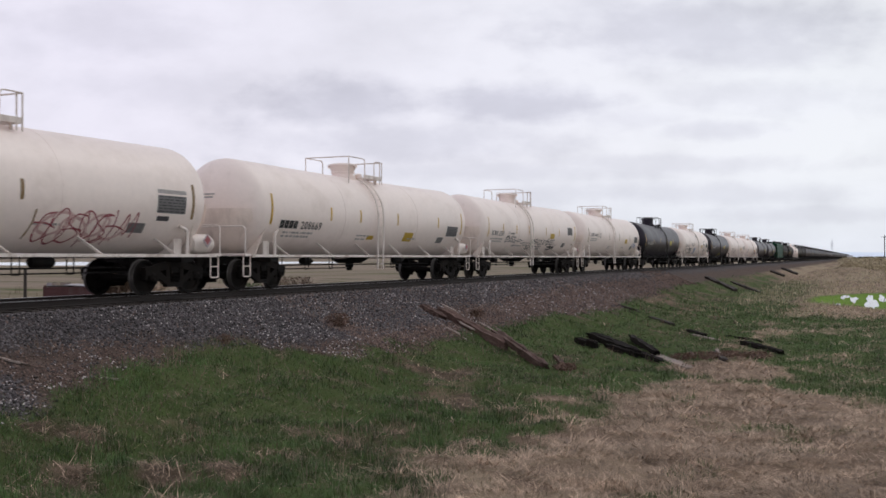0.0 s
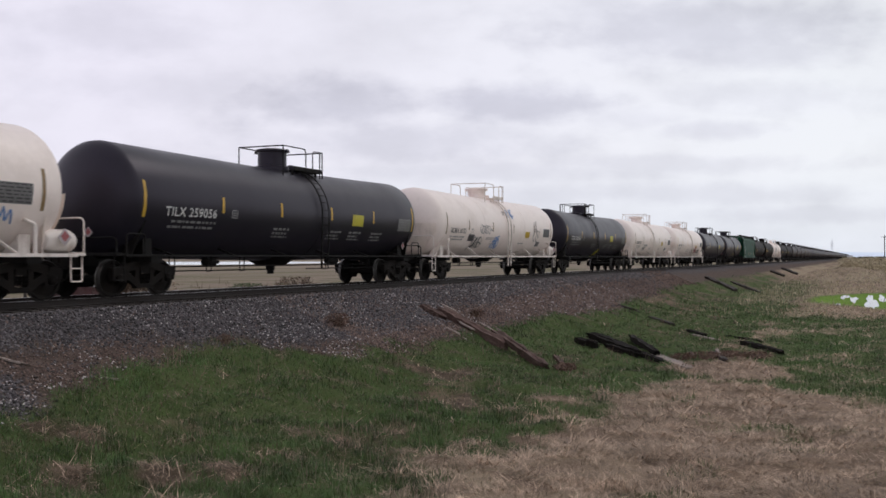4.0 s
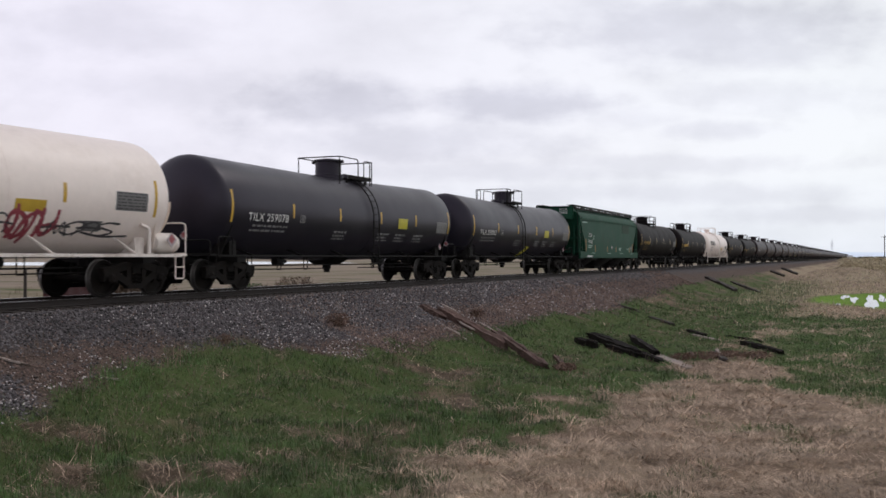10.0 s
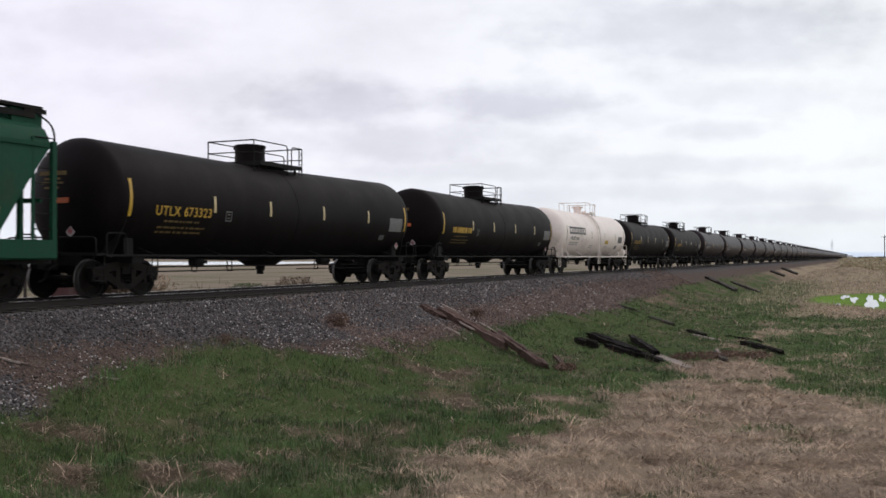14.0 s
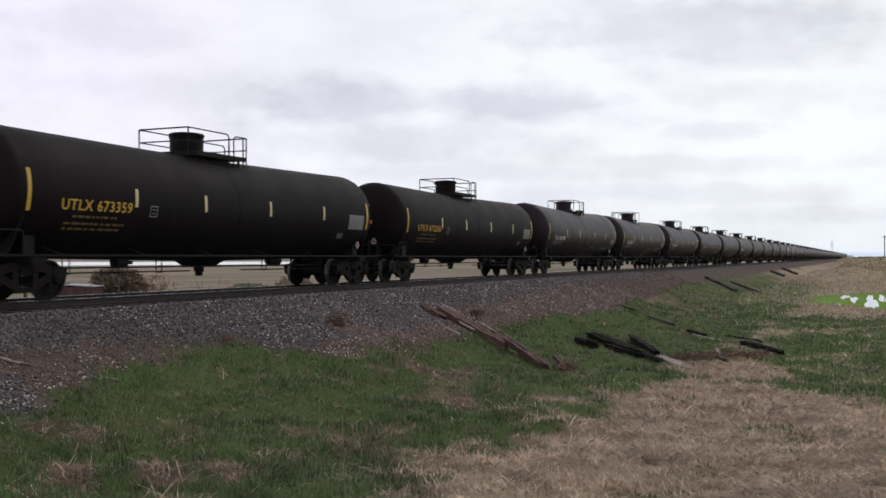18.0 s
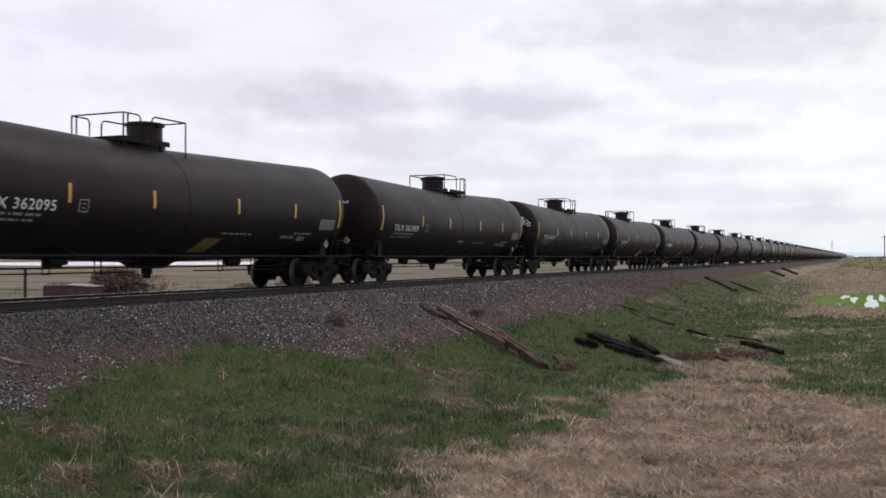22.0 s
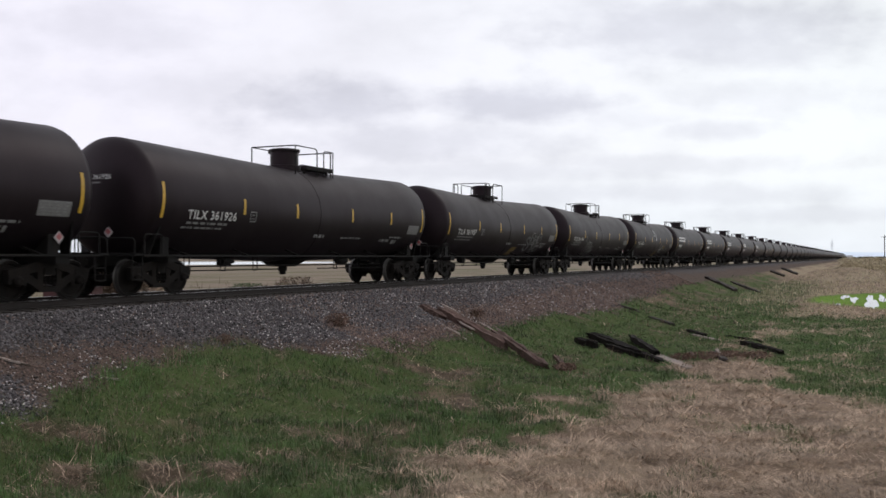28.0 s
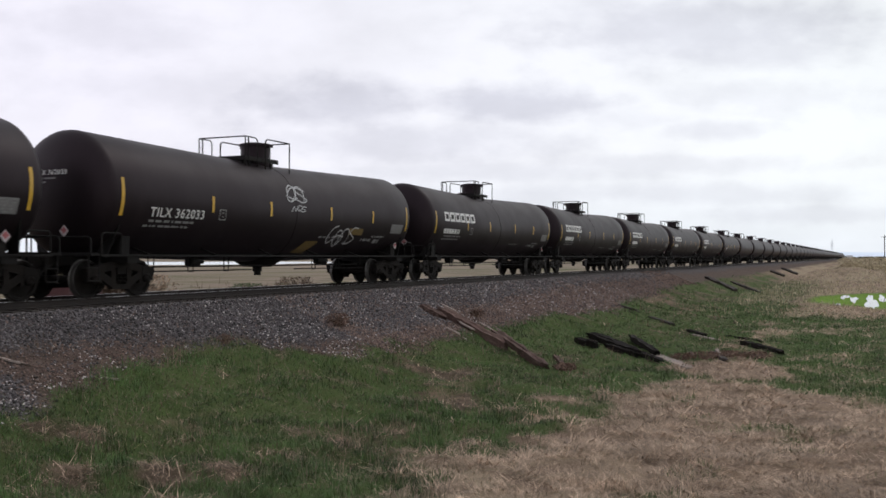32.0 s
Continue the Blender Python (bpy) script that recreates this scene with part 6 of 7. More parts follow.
for n in (18, 21, 22, 24, 26):
    slash(crude[n], CRUDE, 0.85, 1.12, 1.50, 0.80, "lime" if n in (21, 22) else "umber")
for n in (27, 28, 29, 30, 31):
    blocks(crude[n], CRUDE, -6.9, -3.4, 2.52, 2.92, 6, "chalk", 0.11)
    small_print(crude[n], CRUDE, [(-6.9, -5.2, 2.0, 0.20)], "chalk", 15)
blocks(w14, PALE, -6.84, -3.17, 2.41, 2.86, 6, "ink", 0.12)
stencil_box(w14, PALE, -4.1, 2.0, 0.28, "faint_dark")
small_print(w14, PALE, [(-6.6, -4.7, 1.86, 0.07), (-6.6, -4.8, 1.74, 0.07)], "faint_dark", 9)
mark(w14, PALE, "PROX 23346", -6.5, -4.7, 2.05, 0.22, "ink")
for n in (19, 23, 24, 25):
    small_print(crude[n], CRUDE, [(-0.3, 0.4, 1.62, 0.10)], "faint", 16 + n)

tag_paint(w0, PALE, 2.3, 5.3, 1.36, 2.0, "bar+hook cup+arch ess+bar loop+stem ess+hook stem+bar zig", "maroon", 0.045)
tag_paint(w0, PALE, 2.5, 5.0, 1.40, 1.92, "loop arch loop cup", "faint_pink", 0.09, seed=5)
tag_paint(w0, PALE, 2.05, 2.3, 1.5, 2.0, "stem", "brown_tape", 0.06)
panel(w0, PALE, 6.05, 6.5, 1.90, 2.02, "spray_black", "small_panel")
panel(w0, PALE, 6.0, 7.1, 2.60, 2.70, "faint_dark", "panel_header")
tag_paint(w2, PALE, -4.8, -3.3, 1.74, 2.02, "hook+loop arch cup ess loop ess", "spray_black", 0.05)
tag_paint(w2, PALE, -4.15, -3.75, 2.12, 2.24, "dot+bar", "spray_black", 0.07)
tag_paint(w2, PALE, -3.3, -1.7, 1.72, 1.90, "bar zig arch cup stem", "spray_grey", 0.035)
tag_paint(w2, PALE, -3.6, -2.2, 1.52, 1.64, "zig bar zig bar", "faint_dark", 0.05)
tag_paint(w2, PALE, -0.8, 1.6, 1.70, 1.94, "loop arch+bar ess bar+stem hook loop stem loop+stem", "spray_black", 0.05)
tag_paint(w2, PALE, 1.9, 3.7, 1.68, 1.98, "bar+hook zig loop arch+stem swash", "spray_black", 0.055)
tag_paint(w2, PALE, -1.3, 1.2, 1.42, 1.60, "ess loop arch stem zig arch ess loop", "spray_grey", 0.045)
tag_paint(w2, PALE, 2.6, 3.7, 1.44, 1.64, "bar+dot swash+dot bar", "spray_black", 0.09)
tag_paint(w3, PALE, 5.6, 6.6, 1.72, 2.0, "arch loop cup zig", "blue", 0.06)
panel(w5, PALE, -4.8, -4.1, 1.72, 2.02, "spray_black", "painted_out_square")
tag_paint(w5, PALE, -3.5, -1.95, 2.10, 2.46, "loop+dot arch+loop zig+loop arch+hook loop bar+bar", "faint_dark", 0.05)
tag_paint(w5, PALE, -4.15, -3.1, 1.36, 1.86, "zig+loop arch+zig loop+bar", "spray_grey", 0.06)
tag_paint(w5, PALE, -1.5, -0.8, 1.46, 1.95, "zig+bar+ess loop+hook+stem", "blue", 0.08)
panel(w5, PALE, -2.6, -0.9, 1.80, 1.94, "faint_white", "painted_out_strip")
tag_paint(w5, PALE, -0.2, 0.45, 3.08, 3.26, "cup arch hook", "spray_grey", 0.05)
tag_paint(w5, PALE, 0.5, 1.35, 2.98, 3.36, "loop+bar arch+zig hook+stem", "blue", 0.08)
tag_paint(w5, PALE, 4.35, 5.3, 1.85, 2.45, "loop+hook cup+ess", "spray_black", 0.035)
tag_paint(w5, PALE, 4.3, 5.0, 2.35, 2.85, "zig stem", "spray_black", 0.035)
tag_paint(w7, PALE, -4.25, -3.1, 1.58, 1.80, "swash+zig loop arch ess hook arch", "spray_black", 0.05)
panel(w7, PALE, -3.95, -2.7, 1.88, 2.02, "faint_dark", "painted_out_strip")
tag_paint(w8, PALE, -1.7, -0.5, 1.55, 1.80, "ess arch cup loop", "faint_dark", 0.05)
tag_paint(w8, PALE, 0.9, 3.0, 1.50, 1.90, "stem+loop zig loop+hook loop arch+bar", "spray_black", 0.055)
tag_paint(w8, PALE, 3.0, 4.3, 1.42, 1.98, "loop+stem stem+arch cup+bar", "maroon", 0.13)
tag_paint(w8, PALE, 4.1, 6.1, 1.50, 1.80, "bar+zig loop arch+bar swash+ess", "spray_black", 0.06)
tag_paint(w14, PALE, 1.3, 5.7, 1.12, 1.62, "arch loop+ess cup loop hook+arch zig loop cup", "faint_white", 0.05)
tag_paint(w14, PALE, -3.9, -2.3, 1.5, 2.1, "arch+ess loop hook", "faint_white", 0.035)
tag_paint(crude[24], CRUDE, 2.7, 5.2, 1.3, 2.0, "loop+ess arch+bar loop+hook cup+arch", "spray_grey", 0.08)
tag_paint(crude[24], CRUDE, 3.4, 5.0, 1.7, 2.25, "loop cup+stem loop", "faint", 0.05)
tag_paint(crude[25], CRUDE, -3.75, -2.35, 1.22, 2.02, "arch arch+loop cup+arch", "faint", 0.045)
tag_paint(crude[25], CRUDE, -3.3, -2.4, 1.60, 1.95, "loop loop", "spray_white", 0.035)
tag_paint(crude[25], CRUDE, -2.4, -1.75, 1.22, 1.66, "loop+zig loop+dot", "faint", 0.045)
tag_paint(crude[26], CRUDE, -0.5, 0.45, 2.75, 3.2, "loop+hook arch+ess", "spray_white", 0.05)
tag_paint(crude[26], CRUDE, -0.3, 0.4, 2.42, 2.58, "zig loop ess", "spray_white", 0.035)
tag_paint(crude[26], CRUDE, 2.1, 3.9, 1.40, 1.95, "hook loop+bar arch ess", "spray_white", 0.05)
panel(crude[26], CRUDE, 3.4, 4.4, 1.76, 1.98, "umber", "yellow_panel")
tag_paint(crude[22], CRUDE, 2.0, 3.3, 1.55, 2.0, "zig+bar loop+ess arch+zig", "moss_spray", 0.09)
rng = random.Random(29)
bm = bmesh.new()
for k in range(11):
    s = k / 10
    cx, cz = 0.42 + 0.75 * s + rng.uniform(-0.05, 0.05), 3.33 - 0.62 * s + rng.uniform(-0.12, 0.08)
    ra, rb, turn0, sweep = rng.uniform(0.05, 0.09), rng.uniform(0.09, 0.15), rng.uniform(0, 6), rng.uniform(3.0, 6.0)
    tube(bm, [head_point(CRUDE, cx + ra * math.sin(turn0 + sweep * i / 8), cz + rb * math.cos(turn0 + sweep * i / 8)) for i in range(9)], 0.017, 4)
part("graffiti", bm, "bright_spray", crude[20], "white spray-painted graffiti on the tank end")

flat_text(h11, "ICCX", -6.1, -5.28, 2.32, 0.22, "chalk")
flat_text(h11, "74055", -6.12, -5.17, 1.90, 0.22, "chalk")
for y, z0, z1 in ((-6.66, 1.39, 2.15), (-4.38, 1.32, 1.77), (-1.1, 1.37, 1.71), (1.4, 1.33, 1.72), (5.65, 1.36, 1.74)):
    flat_patch(h11, "reflective_stripe", y - 0.07, y + 0.07, z0, z1, "brown_gold", lean=-0.12)
flat_patch(h11, "reflective_stripe", 6.45, 6.58, 1.38, 2.0, "brown_gold", lean=0.25)
flat_patch(h11, "brown_patch", 3.2, 5.4, 2.74, 3.3, "brown_paint", x=1.603, label="patch of brown touch-up paint")
for text, z in (("ICCX", 3.92), ("74055", 3.72)):
    vs, fs = lettering(text)
    bm = bmesh.new()
    made = [bm.verts.new((0.30 + v.x * 0.2, -8.274, z + v.y * 0.2)) for v in vs]
    for f in fs:
        bm.faces.new([made[i] for i in f])
    part("car_number", bm, "chalk", h11, smooth=0)
for y0, y1, z in ((-6.2, -5.1, 1.72), (-6.2, -5.3, 1.60), (2.2, 2.9, 1.62), (2.2, 2.75, 1.54), (2.2, 2.85, 1.46), (4.7, 5.3, 1.55)):
    flat_patch(h11, "small_stencil", y0, y1, z, z + 0.05, "pale_green")
flat_patch(h11, "roof_side_label", -7.6, -6.4, 3.17, 3.25, "pale_green")
for y0 in (-5.6, -1.4, 2.3, 5.6):
    flat_patch(h11, "sill_stencil", y0, y0 + 0.95, 1.24, 1.27, "pale_green", x=1.668)
flat_patch(h11, "sill_number", -6.55, -5.35, 1.0, 1.10, "chalk", x=1.668)
for y in (0.15, 6.15):
    bm = bmesh.new()
    box(bm, (1.607, y, 1.66), (0.006, 0.23, 0.23), Matrix.Rotation(radians(45), 4, "X"))
    part("white_diamond", bm, "placard", h11)
for y, z, s in ((-4.78, 2.28, 0.25), (5.5, 1.55, 0.28)):
    bm = bmesh.new()
    for dy, dz, w, h in ((0, s / 2, s, 0.03), (0, -s / 2, s, 0.03), (s / 2, 0, 0.03, s), (-s / 2, 0, 0.03, s), (0, 0, s * 0.4, 0.03), (0, s * 0.2, s * 0.4, 0.03)):
        box(bm, (1.607, y + dy, z + dz), (0.006, w, h))
    part("stencil_box", bm, "pale_green", h11)


def distant_car():
    """The same black car for the far end of the train, with fewer parts."""
    tank = CRUDE
    car = car_base("black tank car far down the train", 382.0, "tank cars in the train")
    part("tank", tank.shell(36), "black", car, smooth=50)
    bm = bmesh.new()
    lathe(bm, [(0.55, 3.8), (0.47, 4.5), (0.53, 4.52), (0.53, 4.6), (0.0, 4.62)], "Z", 14, at=(0, 0.1, 0))
    part("valve_housing", bm, "black", car)
    bm = bmesh.new()
    for x in (-0.78, 0.78):
        tube(bm, [(x, -1.0, 3.9), (x, -1.0, 4.62), (x, 1.8, 4.62), (x, 1.8, 3.9)], 0.03, 4)
    for y in (-1.0, 1.8):
        tube(bm, [(-0.78, y, 4.62), (0.78, y, 4.62)], 0.03, 4)
    part("railing", bm, "dark", car)
    bm = bmesh.new()
    for s in (1, -1):
        box(bm, (0, s * 8.0, 0.92), (0.5, 2.2, 0.32))
        box(bm, (0, s * 7.3, 1.0), (2.7, 0.5, 0.7))
        box(bm, (s * 1.46, 0, 1.02), (0.06, 16.9, 0.06))
    part("underframe", bm, "dark", car)
    for s in (1, -1):
        bm = bmesh.new()
        for q in (1, -1):
            box(bm, (q, s * 7.3, 0.55), (0.14, 2.2, 0.32))
            for a in (-AXLE, AXLE):
                lathe(bm, [(0.0, -0.07), (WHEEL, -0.07), (WHEEL, 0.07), (0.0, 0.07)], "X", 14, at=(q * 0.76, s * 7.3 + a, WHEEL))
        box(bm, (0, s * 7.3, 0.58), (2.1, 0.34, 0.24))
        for a in (-AXLE, AXLE):
            box(bm, (0, s * 7.3 + a, WHEEL), (2.1, 0.15, 0.15))
        part("truck", bm, "cast", car)
    return car


far = distant_car()
for n in range(1, 46):
    again(far, "black tank car far down the train", 382.0 + 18.38 * n)


def motions():
    """The train rolls past; every wheelset turns with it."""
    times = [0.0] + [float(k) for k in range(1, 33)]
    for car, place in CARS:
        walk(car, [(t, pose(TRACK, place - travelled(t), 0)) for t in times])
    spin = {}
    for ob in list(scene.objects):
        if ob.name.split(".")[0] != "wheelset":
            continue
        y = round(ob.location.y, 3)
        if y not in spin:
            at = ob.location.copy()
            walk(ob, [(k / FPS, Matrix.Translation(at) @ Matrix.Rotation(travelled(k / FPS) / WHEEL, 4, "X")) for k in range(int(32 * FPS) + 1)])
            spin[y] = ob.animation_data
        else:
            ob.rotation_mode = "QUATERNION"
            keys = ob.animation_data_create()
            keys.action = spin[y].action
            keys.action_slot = spin[y].action_slot


# ---- old timbers on the bank ----
def timber(x0, y0, x1, y1, w, h, mat, label, seed, lift=0.0, roll=0.0):
    """A split old tie or plank lying from one point to another on the ground."""
    rng = random.Random(seed)
    a = Vector((x0, y0, float(land(x0, y0)) + h * 0.42 + lift))
    b = Vector((x1, y1, float(land(x1, y1)) + h * 0.42 + lift))
    d = b - a
    n = 13
    bm = bmesh.new()
    rings = []
    for i in range(n + 1):
        s = i / n
        k = 1.0 if 0 < i < n else 0.8
        ring = []
        for cx, cz in ((-1, -1), (-0.35, -1), (0.4, -1), (1, -1), (1, 0), (1, 1), (0.3, 1), (0.05, 0.72), (-0.25, 1), (-1, 1), (-1, 0.1)):
            ring.append(bm.verts.new((cx * w / 2 * k * rng.uniform(0.62, 1.12), (s - 0.5) * d.length + (rng.uniform(-0.28, 0.28) if i in (0, n) else 0), cz * h / 2 * k * rng.uniform(0.60, 1.12))))
        rings.append(ring)
    m = len(rings[0])
    for r0, r1 in zip(rings, rings[1:]):
        for j in range(m):
            bm.faces.new((r0[j], r0[(j + 1) % m], r1[(j + 1) % m], r1[j]))
    bm.faces.new(rings[0][::-1])
    bm.faces.new(rings[-1])
    ob = new("railway_tie" if h > 0.08 else "plank", finish("timber", bm, mat, 25))
    way = d.normalized()
    side = way.cross(Vector((0, 0, 1))).normalized()
    ob.matrix_basis = Matrix.Translation((a + b) / 2) @ Matrix((side, way, side.cross(way))).transposed().to_4x4() @ pose(0, 0, 0, 0, roll, 0)
    return tagged(ob, label, "timber", "old timbers on the bank")


timber(-14.46, 31.28, -13.62, 31.02, 0.30, 0.20, "red_timber", "rotten reddish tie end sunk in the bank", 50, 0, 0)
timber(-14.03, 31.76, -10.94, 30.02, 0.44, 0.32, "red_timber", "split reddish old tie lying down the grassy bank", 51, 0, 0)
timber(-11.81, 31.44, -8.74, 27.35, 0.28, 0.24, "red_timber", "broken reddish old tie on the green bank", 52, 0, 8)
timber(-14.12, 32.22, -13.56, 32.07, 0.12, 0.05, "grey_timber", "pale split splinter lying on an old tie", 53, 0.22, 0)
timber(-12.95, 30.93, -12.17, 30.30, 0.1, 0.05, "grey_timber", "pale split splinter lying on an old tie", 54, 0.12, 0)
timber(-12.41, 31.56, -11.90, 31.16, 0.08, 0.05, "grey_timber", "pale split splinter lying on an old tie", 55, 0.22, 0)
timber(-12.88, 29.62, -12.35, 29.35, 0.08, 0.04, "grey_timber", "pale splinter of timber in the grass", 56, 0.02, 0)
timber(-11.95, 31.91, -9.17, 28.02, 0.05, 0.05, "grey_timber", "long pale plank resting on a broken tie", 57, 0.17, 0)
timber(-9.10, 29.80, -8.48, 28.62, 0.16, 0.12, "red_timber", "rotten reddish timber stub in the grass", 58, 0, 0)
timber(-9.78, 34.84, -8.77, 33.69, 0.29, 0.27, "wet_timber", "dark creosoted old tie lying in the grass", 59, 0, 0)
timber(-10.12, 37.64, -7.10, 32.90, 0.29, 0.27, "wet_timber", "dark creosoted old tie lying in the grass", 60, 0.02, 5)
timber(-9.75, 37.81, -8.00, 34.62, 0.26, 0.24, "wet_timber", "dark creosoted old tie lying in the grass", 61, 0.03, 0)
timber(-8.62, 34.40, -7.02, 32.71, 0.21, 0.19, "wet_timber", "dark creosoted old tie lying in the grass", 62, 0, 0)
timber(-7.40, 33.86, -5.95, 31.14, 0.22, 0.19, "wet_timber", "dark creosoted old tie lying in the grass", 63, 0, 0)
timber(-8.50, 38.03, -6.54, 33.20, 0.23, 0.23, "wet_timber", "dark creosoted old tie lying in the grass", 64, 0.03, 0)
timber(-6.76, 33.95, -4.94, 30.17, 0.4, 0.05, "grey_timber", "pale rotten board in the dry grass", 65, 0, 0)
timber(-7.36, 44.69, -6.23, 42.17, 0.21, 0.16, "wet_timber", "short broken tie end in the grass", 66, 0, 0)
timber(-6.75, 42.77, -5.59, 40.91, 0.24, 0.06, "grey_timber", "pale rotten board in the grass", 67, 0.02, 0)
timber(-5.45, 43.28, -3.73, 40.12, 0.12, 0.11, "wet_timber", "thin dark broken tie lying in the grass", 68, 0, 0)
timber(-4.42, 39.50, -2.68, 35.83, 0.26, 0.20, "wet_timber", "dark creosoted old tie lying in the grass", 69, 0, 0)
timber(-14.01, 95.69, -10.61, 90.18, 0.5, 0.32, "tie", "old tie lying down the grassy bank", 70, 0, 0)
timber(-12.22, 101.08, -8.91, 94.44, 0.3, 0.2, "tie", "old tie lying down the grassy bank", 71, 0, 0)
timber(-13.25, 157.35, -11.21, 154.48, 0.5, 0.4, "tie", "old tie lying down the grassy bank", 72, 0, 0)
timber(-13.64, 185.43, -10.73, 178.93, 0.6, 0.45, "tie", "old tie lying down the grassy bank", 73, 0, 0)
timber(-10.34, 50.73, -8.47, 46.88, 0.2, 0.14, "tie", "rotten old tie half sunk in the bank", 74, 0, 0)
timber(-12.05, 51.35, -11.18, 51.59, 0.22, 0.12, "tie", "rotten old tie half sunk in the bank", 75, 0, 0)
timber(-4.94, 35.28, -4.18, 32.72, 0.2, 0.14, "tie", "short rotten timber stub in dry weeds", 76, 0, 0)
timber(-4.99, 36.54, -4.49, 33.95, 0.14, 0.12, "grey_timber", "pale timber stub in dry weeds", 77, 0, 0)
timber(-5.60, 34.46, -5.31, 33.41, 0.16, 0.14, "red_timber", "short reddish timber stub in the grass", 78, 0, 0)
timber(-13.13, 14.16, -13.02, 14.29, 0.07, 0.04, "grey_timber", "pale chip of wood on the gravel", 79, 0.02, 0)
timber(-14.48, 12.83, -14.21, 13.08, 0.09, 0.04, "grey_timber", "pale strip of wood on the gravel", 80, 0.02, 0)


# ---- wet hollow and flooded field ----
def pool(name, cx, cy, rx, ry, z, seed, label, turn=0.0, ragged=0.35):
    rng = random.Random(seed)
    n = 40
    ph = [rng.uniform(0, 6.3) for _ in range(4)]
    bm = bmesh.new()
    ring = []
    for k in range(n):
        a = k * math.tau / n
        r = 1 + ragged * (0.5 * math.sin(3 * a + ph[0]) + 0.3 * math.sin(5 * a + ph[1]) + 0.3 * math.sin(8 * a + ph[2]))
        x, y = rx * r * math.cos(a), ry * r * math.sin(a)
        c, s = math.cos(turn), math.sin(turn)
        ring.append(bm.verts.new((cx + x * c - y * s, cy + x * s + y * c, z)))
    bm.faces.new(ring)
    tagged(new(name, finish(name, bm, "water", 0)), label, kind="structure")


POOLS = [(-1.55, 95.0, 0.34, 6.0), (-1.75, 76.0, 0.25, 3.5), (-0.75, 88.0, 0.30, 5.5), (0.55, 84.0, 0.42, 13.0), (1.5, 91.0, 0.28, 8.0), (2.5, 86.0, 0.55, 13.0), (4.6, 90.0, 1.0, 12.0), (8.5, 86.0, 1.8, 10.0)]
for k, (cx, cy, rx, ry) in enumerate(POOLS):  # open water
    pool("pool", cx, cy, rx, ry, -2.575, 60 + k, "narrow pool of still water in bright marsh grass", ragged=0.45)
pool("flood_water", -243.0, 284.0, 75.0, 105.0, -1.035, 77, "sheet of flood water lying on the far field", turn=radians(23.7), ragged=0.2)


def marsh_wish(x, y):
    clear = np.ones_like(x)
    for cx, cy, rx, ry in POOLS:
        clear = np.minimum(clear, ramp01(np.hypot((x - cx) / (rx * 1.1), (y - cy) / (ry * 1.1)), 0.9, 1.05))
    return marsh(x, y) * clear


scatter_blades("marsh_grass", "short bright green marsh grass round the pools", "lush", 45000, 35, marsh_wish, (0.008, 0.022), (5, 75), 0.012, (60, 115), (-14, 4))
scatter_blades("field_weeds", "dry weeds and low scrub over the field", "field_scrub", 6000, 36, lambda x, y: 0.6 * (1 - marsh(x, y)) * (x > TRACK + 9) * (0.15 + ramp01(rough_noise(x / 9.0, y / 16.0, 9), 0.5, 0.68)), (0.2, 0.5), (5, 60), 0.02, (70, 420), (-8, 9), clump=0.35)
scatter_blades("field_straw", "tall dry grass over the field", "field_scrub", 20000, 37, lambda x, y: 0.5 * (1 - marsh(x, y)) * (x > TRACK + 8), (0.08, 0.25), (5, 75), 0.015, (60, 400), (-8, 9), clump=0.3)
scatter_blades("field_green", "patches of green grass along the bank", "grass", 16000, 38, lambda x, y: green_wish(x, y), (0.08, 0.2), (5, 60), 0.01, (55, 260), (-8, 16))


def shrub(name, cx, cy, rx, rz, count, mat, label, seed, leaf=0.09):
    """A loose bush: bent stems from one root and many small blades round them."""
    rng = np.random.default_rng(seed)
    base = float(land(cx, cy))
    ob = tagged(new(name), label, "shrub")
    ob.location = (cx, cy, base)
    bm = bmesh.new()
    for k in range(16):
        a, s = rng.uniform(0, math.tau), rng.uniform(0.3, 0.95)
        tip = Vector((math.cos(a) * rx * s, math.sin(a) * rx * s, rz * rng.uniform(0.55, 1.0)))
        tube(bm, [(0, 0, -0.05), (tip.x * 0.35, tip.y * 0.35, tip.z * 0.55), tuple(tip)], 0.012, 4)
    part("stems", bm, "twig", ob)
    n = count
    a, s, h = rng.uniform(0, math.tau, n), np.sqrt(rng.random(n)), rng.random(n)
    r = rx * s * (0.55 + 0.5 * np.sin(h * math.pi)) * (0.75 + 0.5 * value_noise(a * 2, h * 4, seed))
    p = np.stack([r * np.cos(a), r * np.sin(a), rz * (0.08 + 0.95 * h)], -1)
    u = rng.normal(0, 1, (n, 3))
    u /= np.linalg.norm(u, axis=1)[:, None]
    w = np.cross(u, rng.normal(0, 1, (n, 3)))
    w /= np.linalg.norm(w, axis=1)[:, None]
    size = rng.uniform(0.5, 1.3, n)[:, None] * leaf
    v = np.stack([p - u * size, p + w * size * 0.22, p + u * size, p - w * size * 0.22], 1)
    f = np.arange(4 * n).reshape(n, 4)
    tagged(part("foliage", mesh_from("foliage", v.reshape(-1, 3), f, mat), None, ob), kind="stuff")


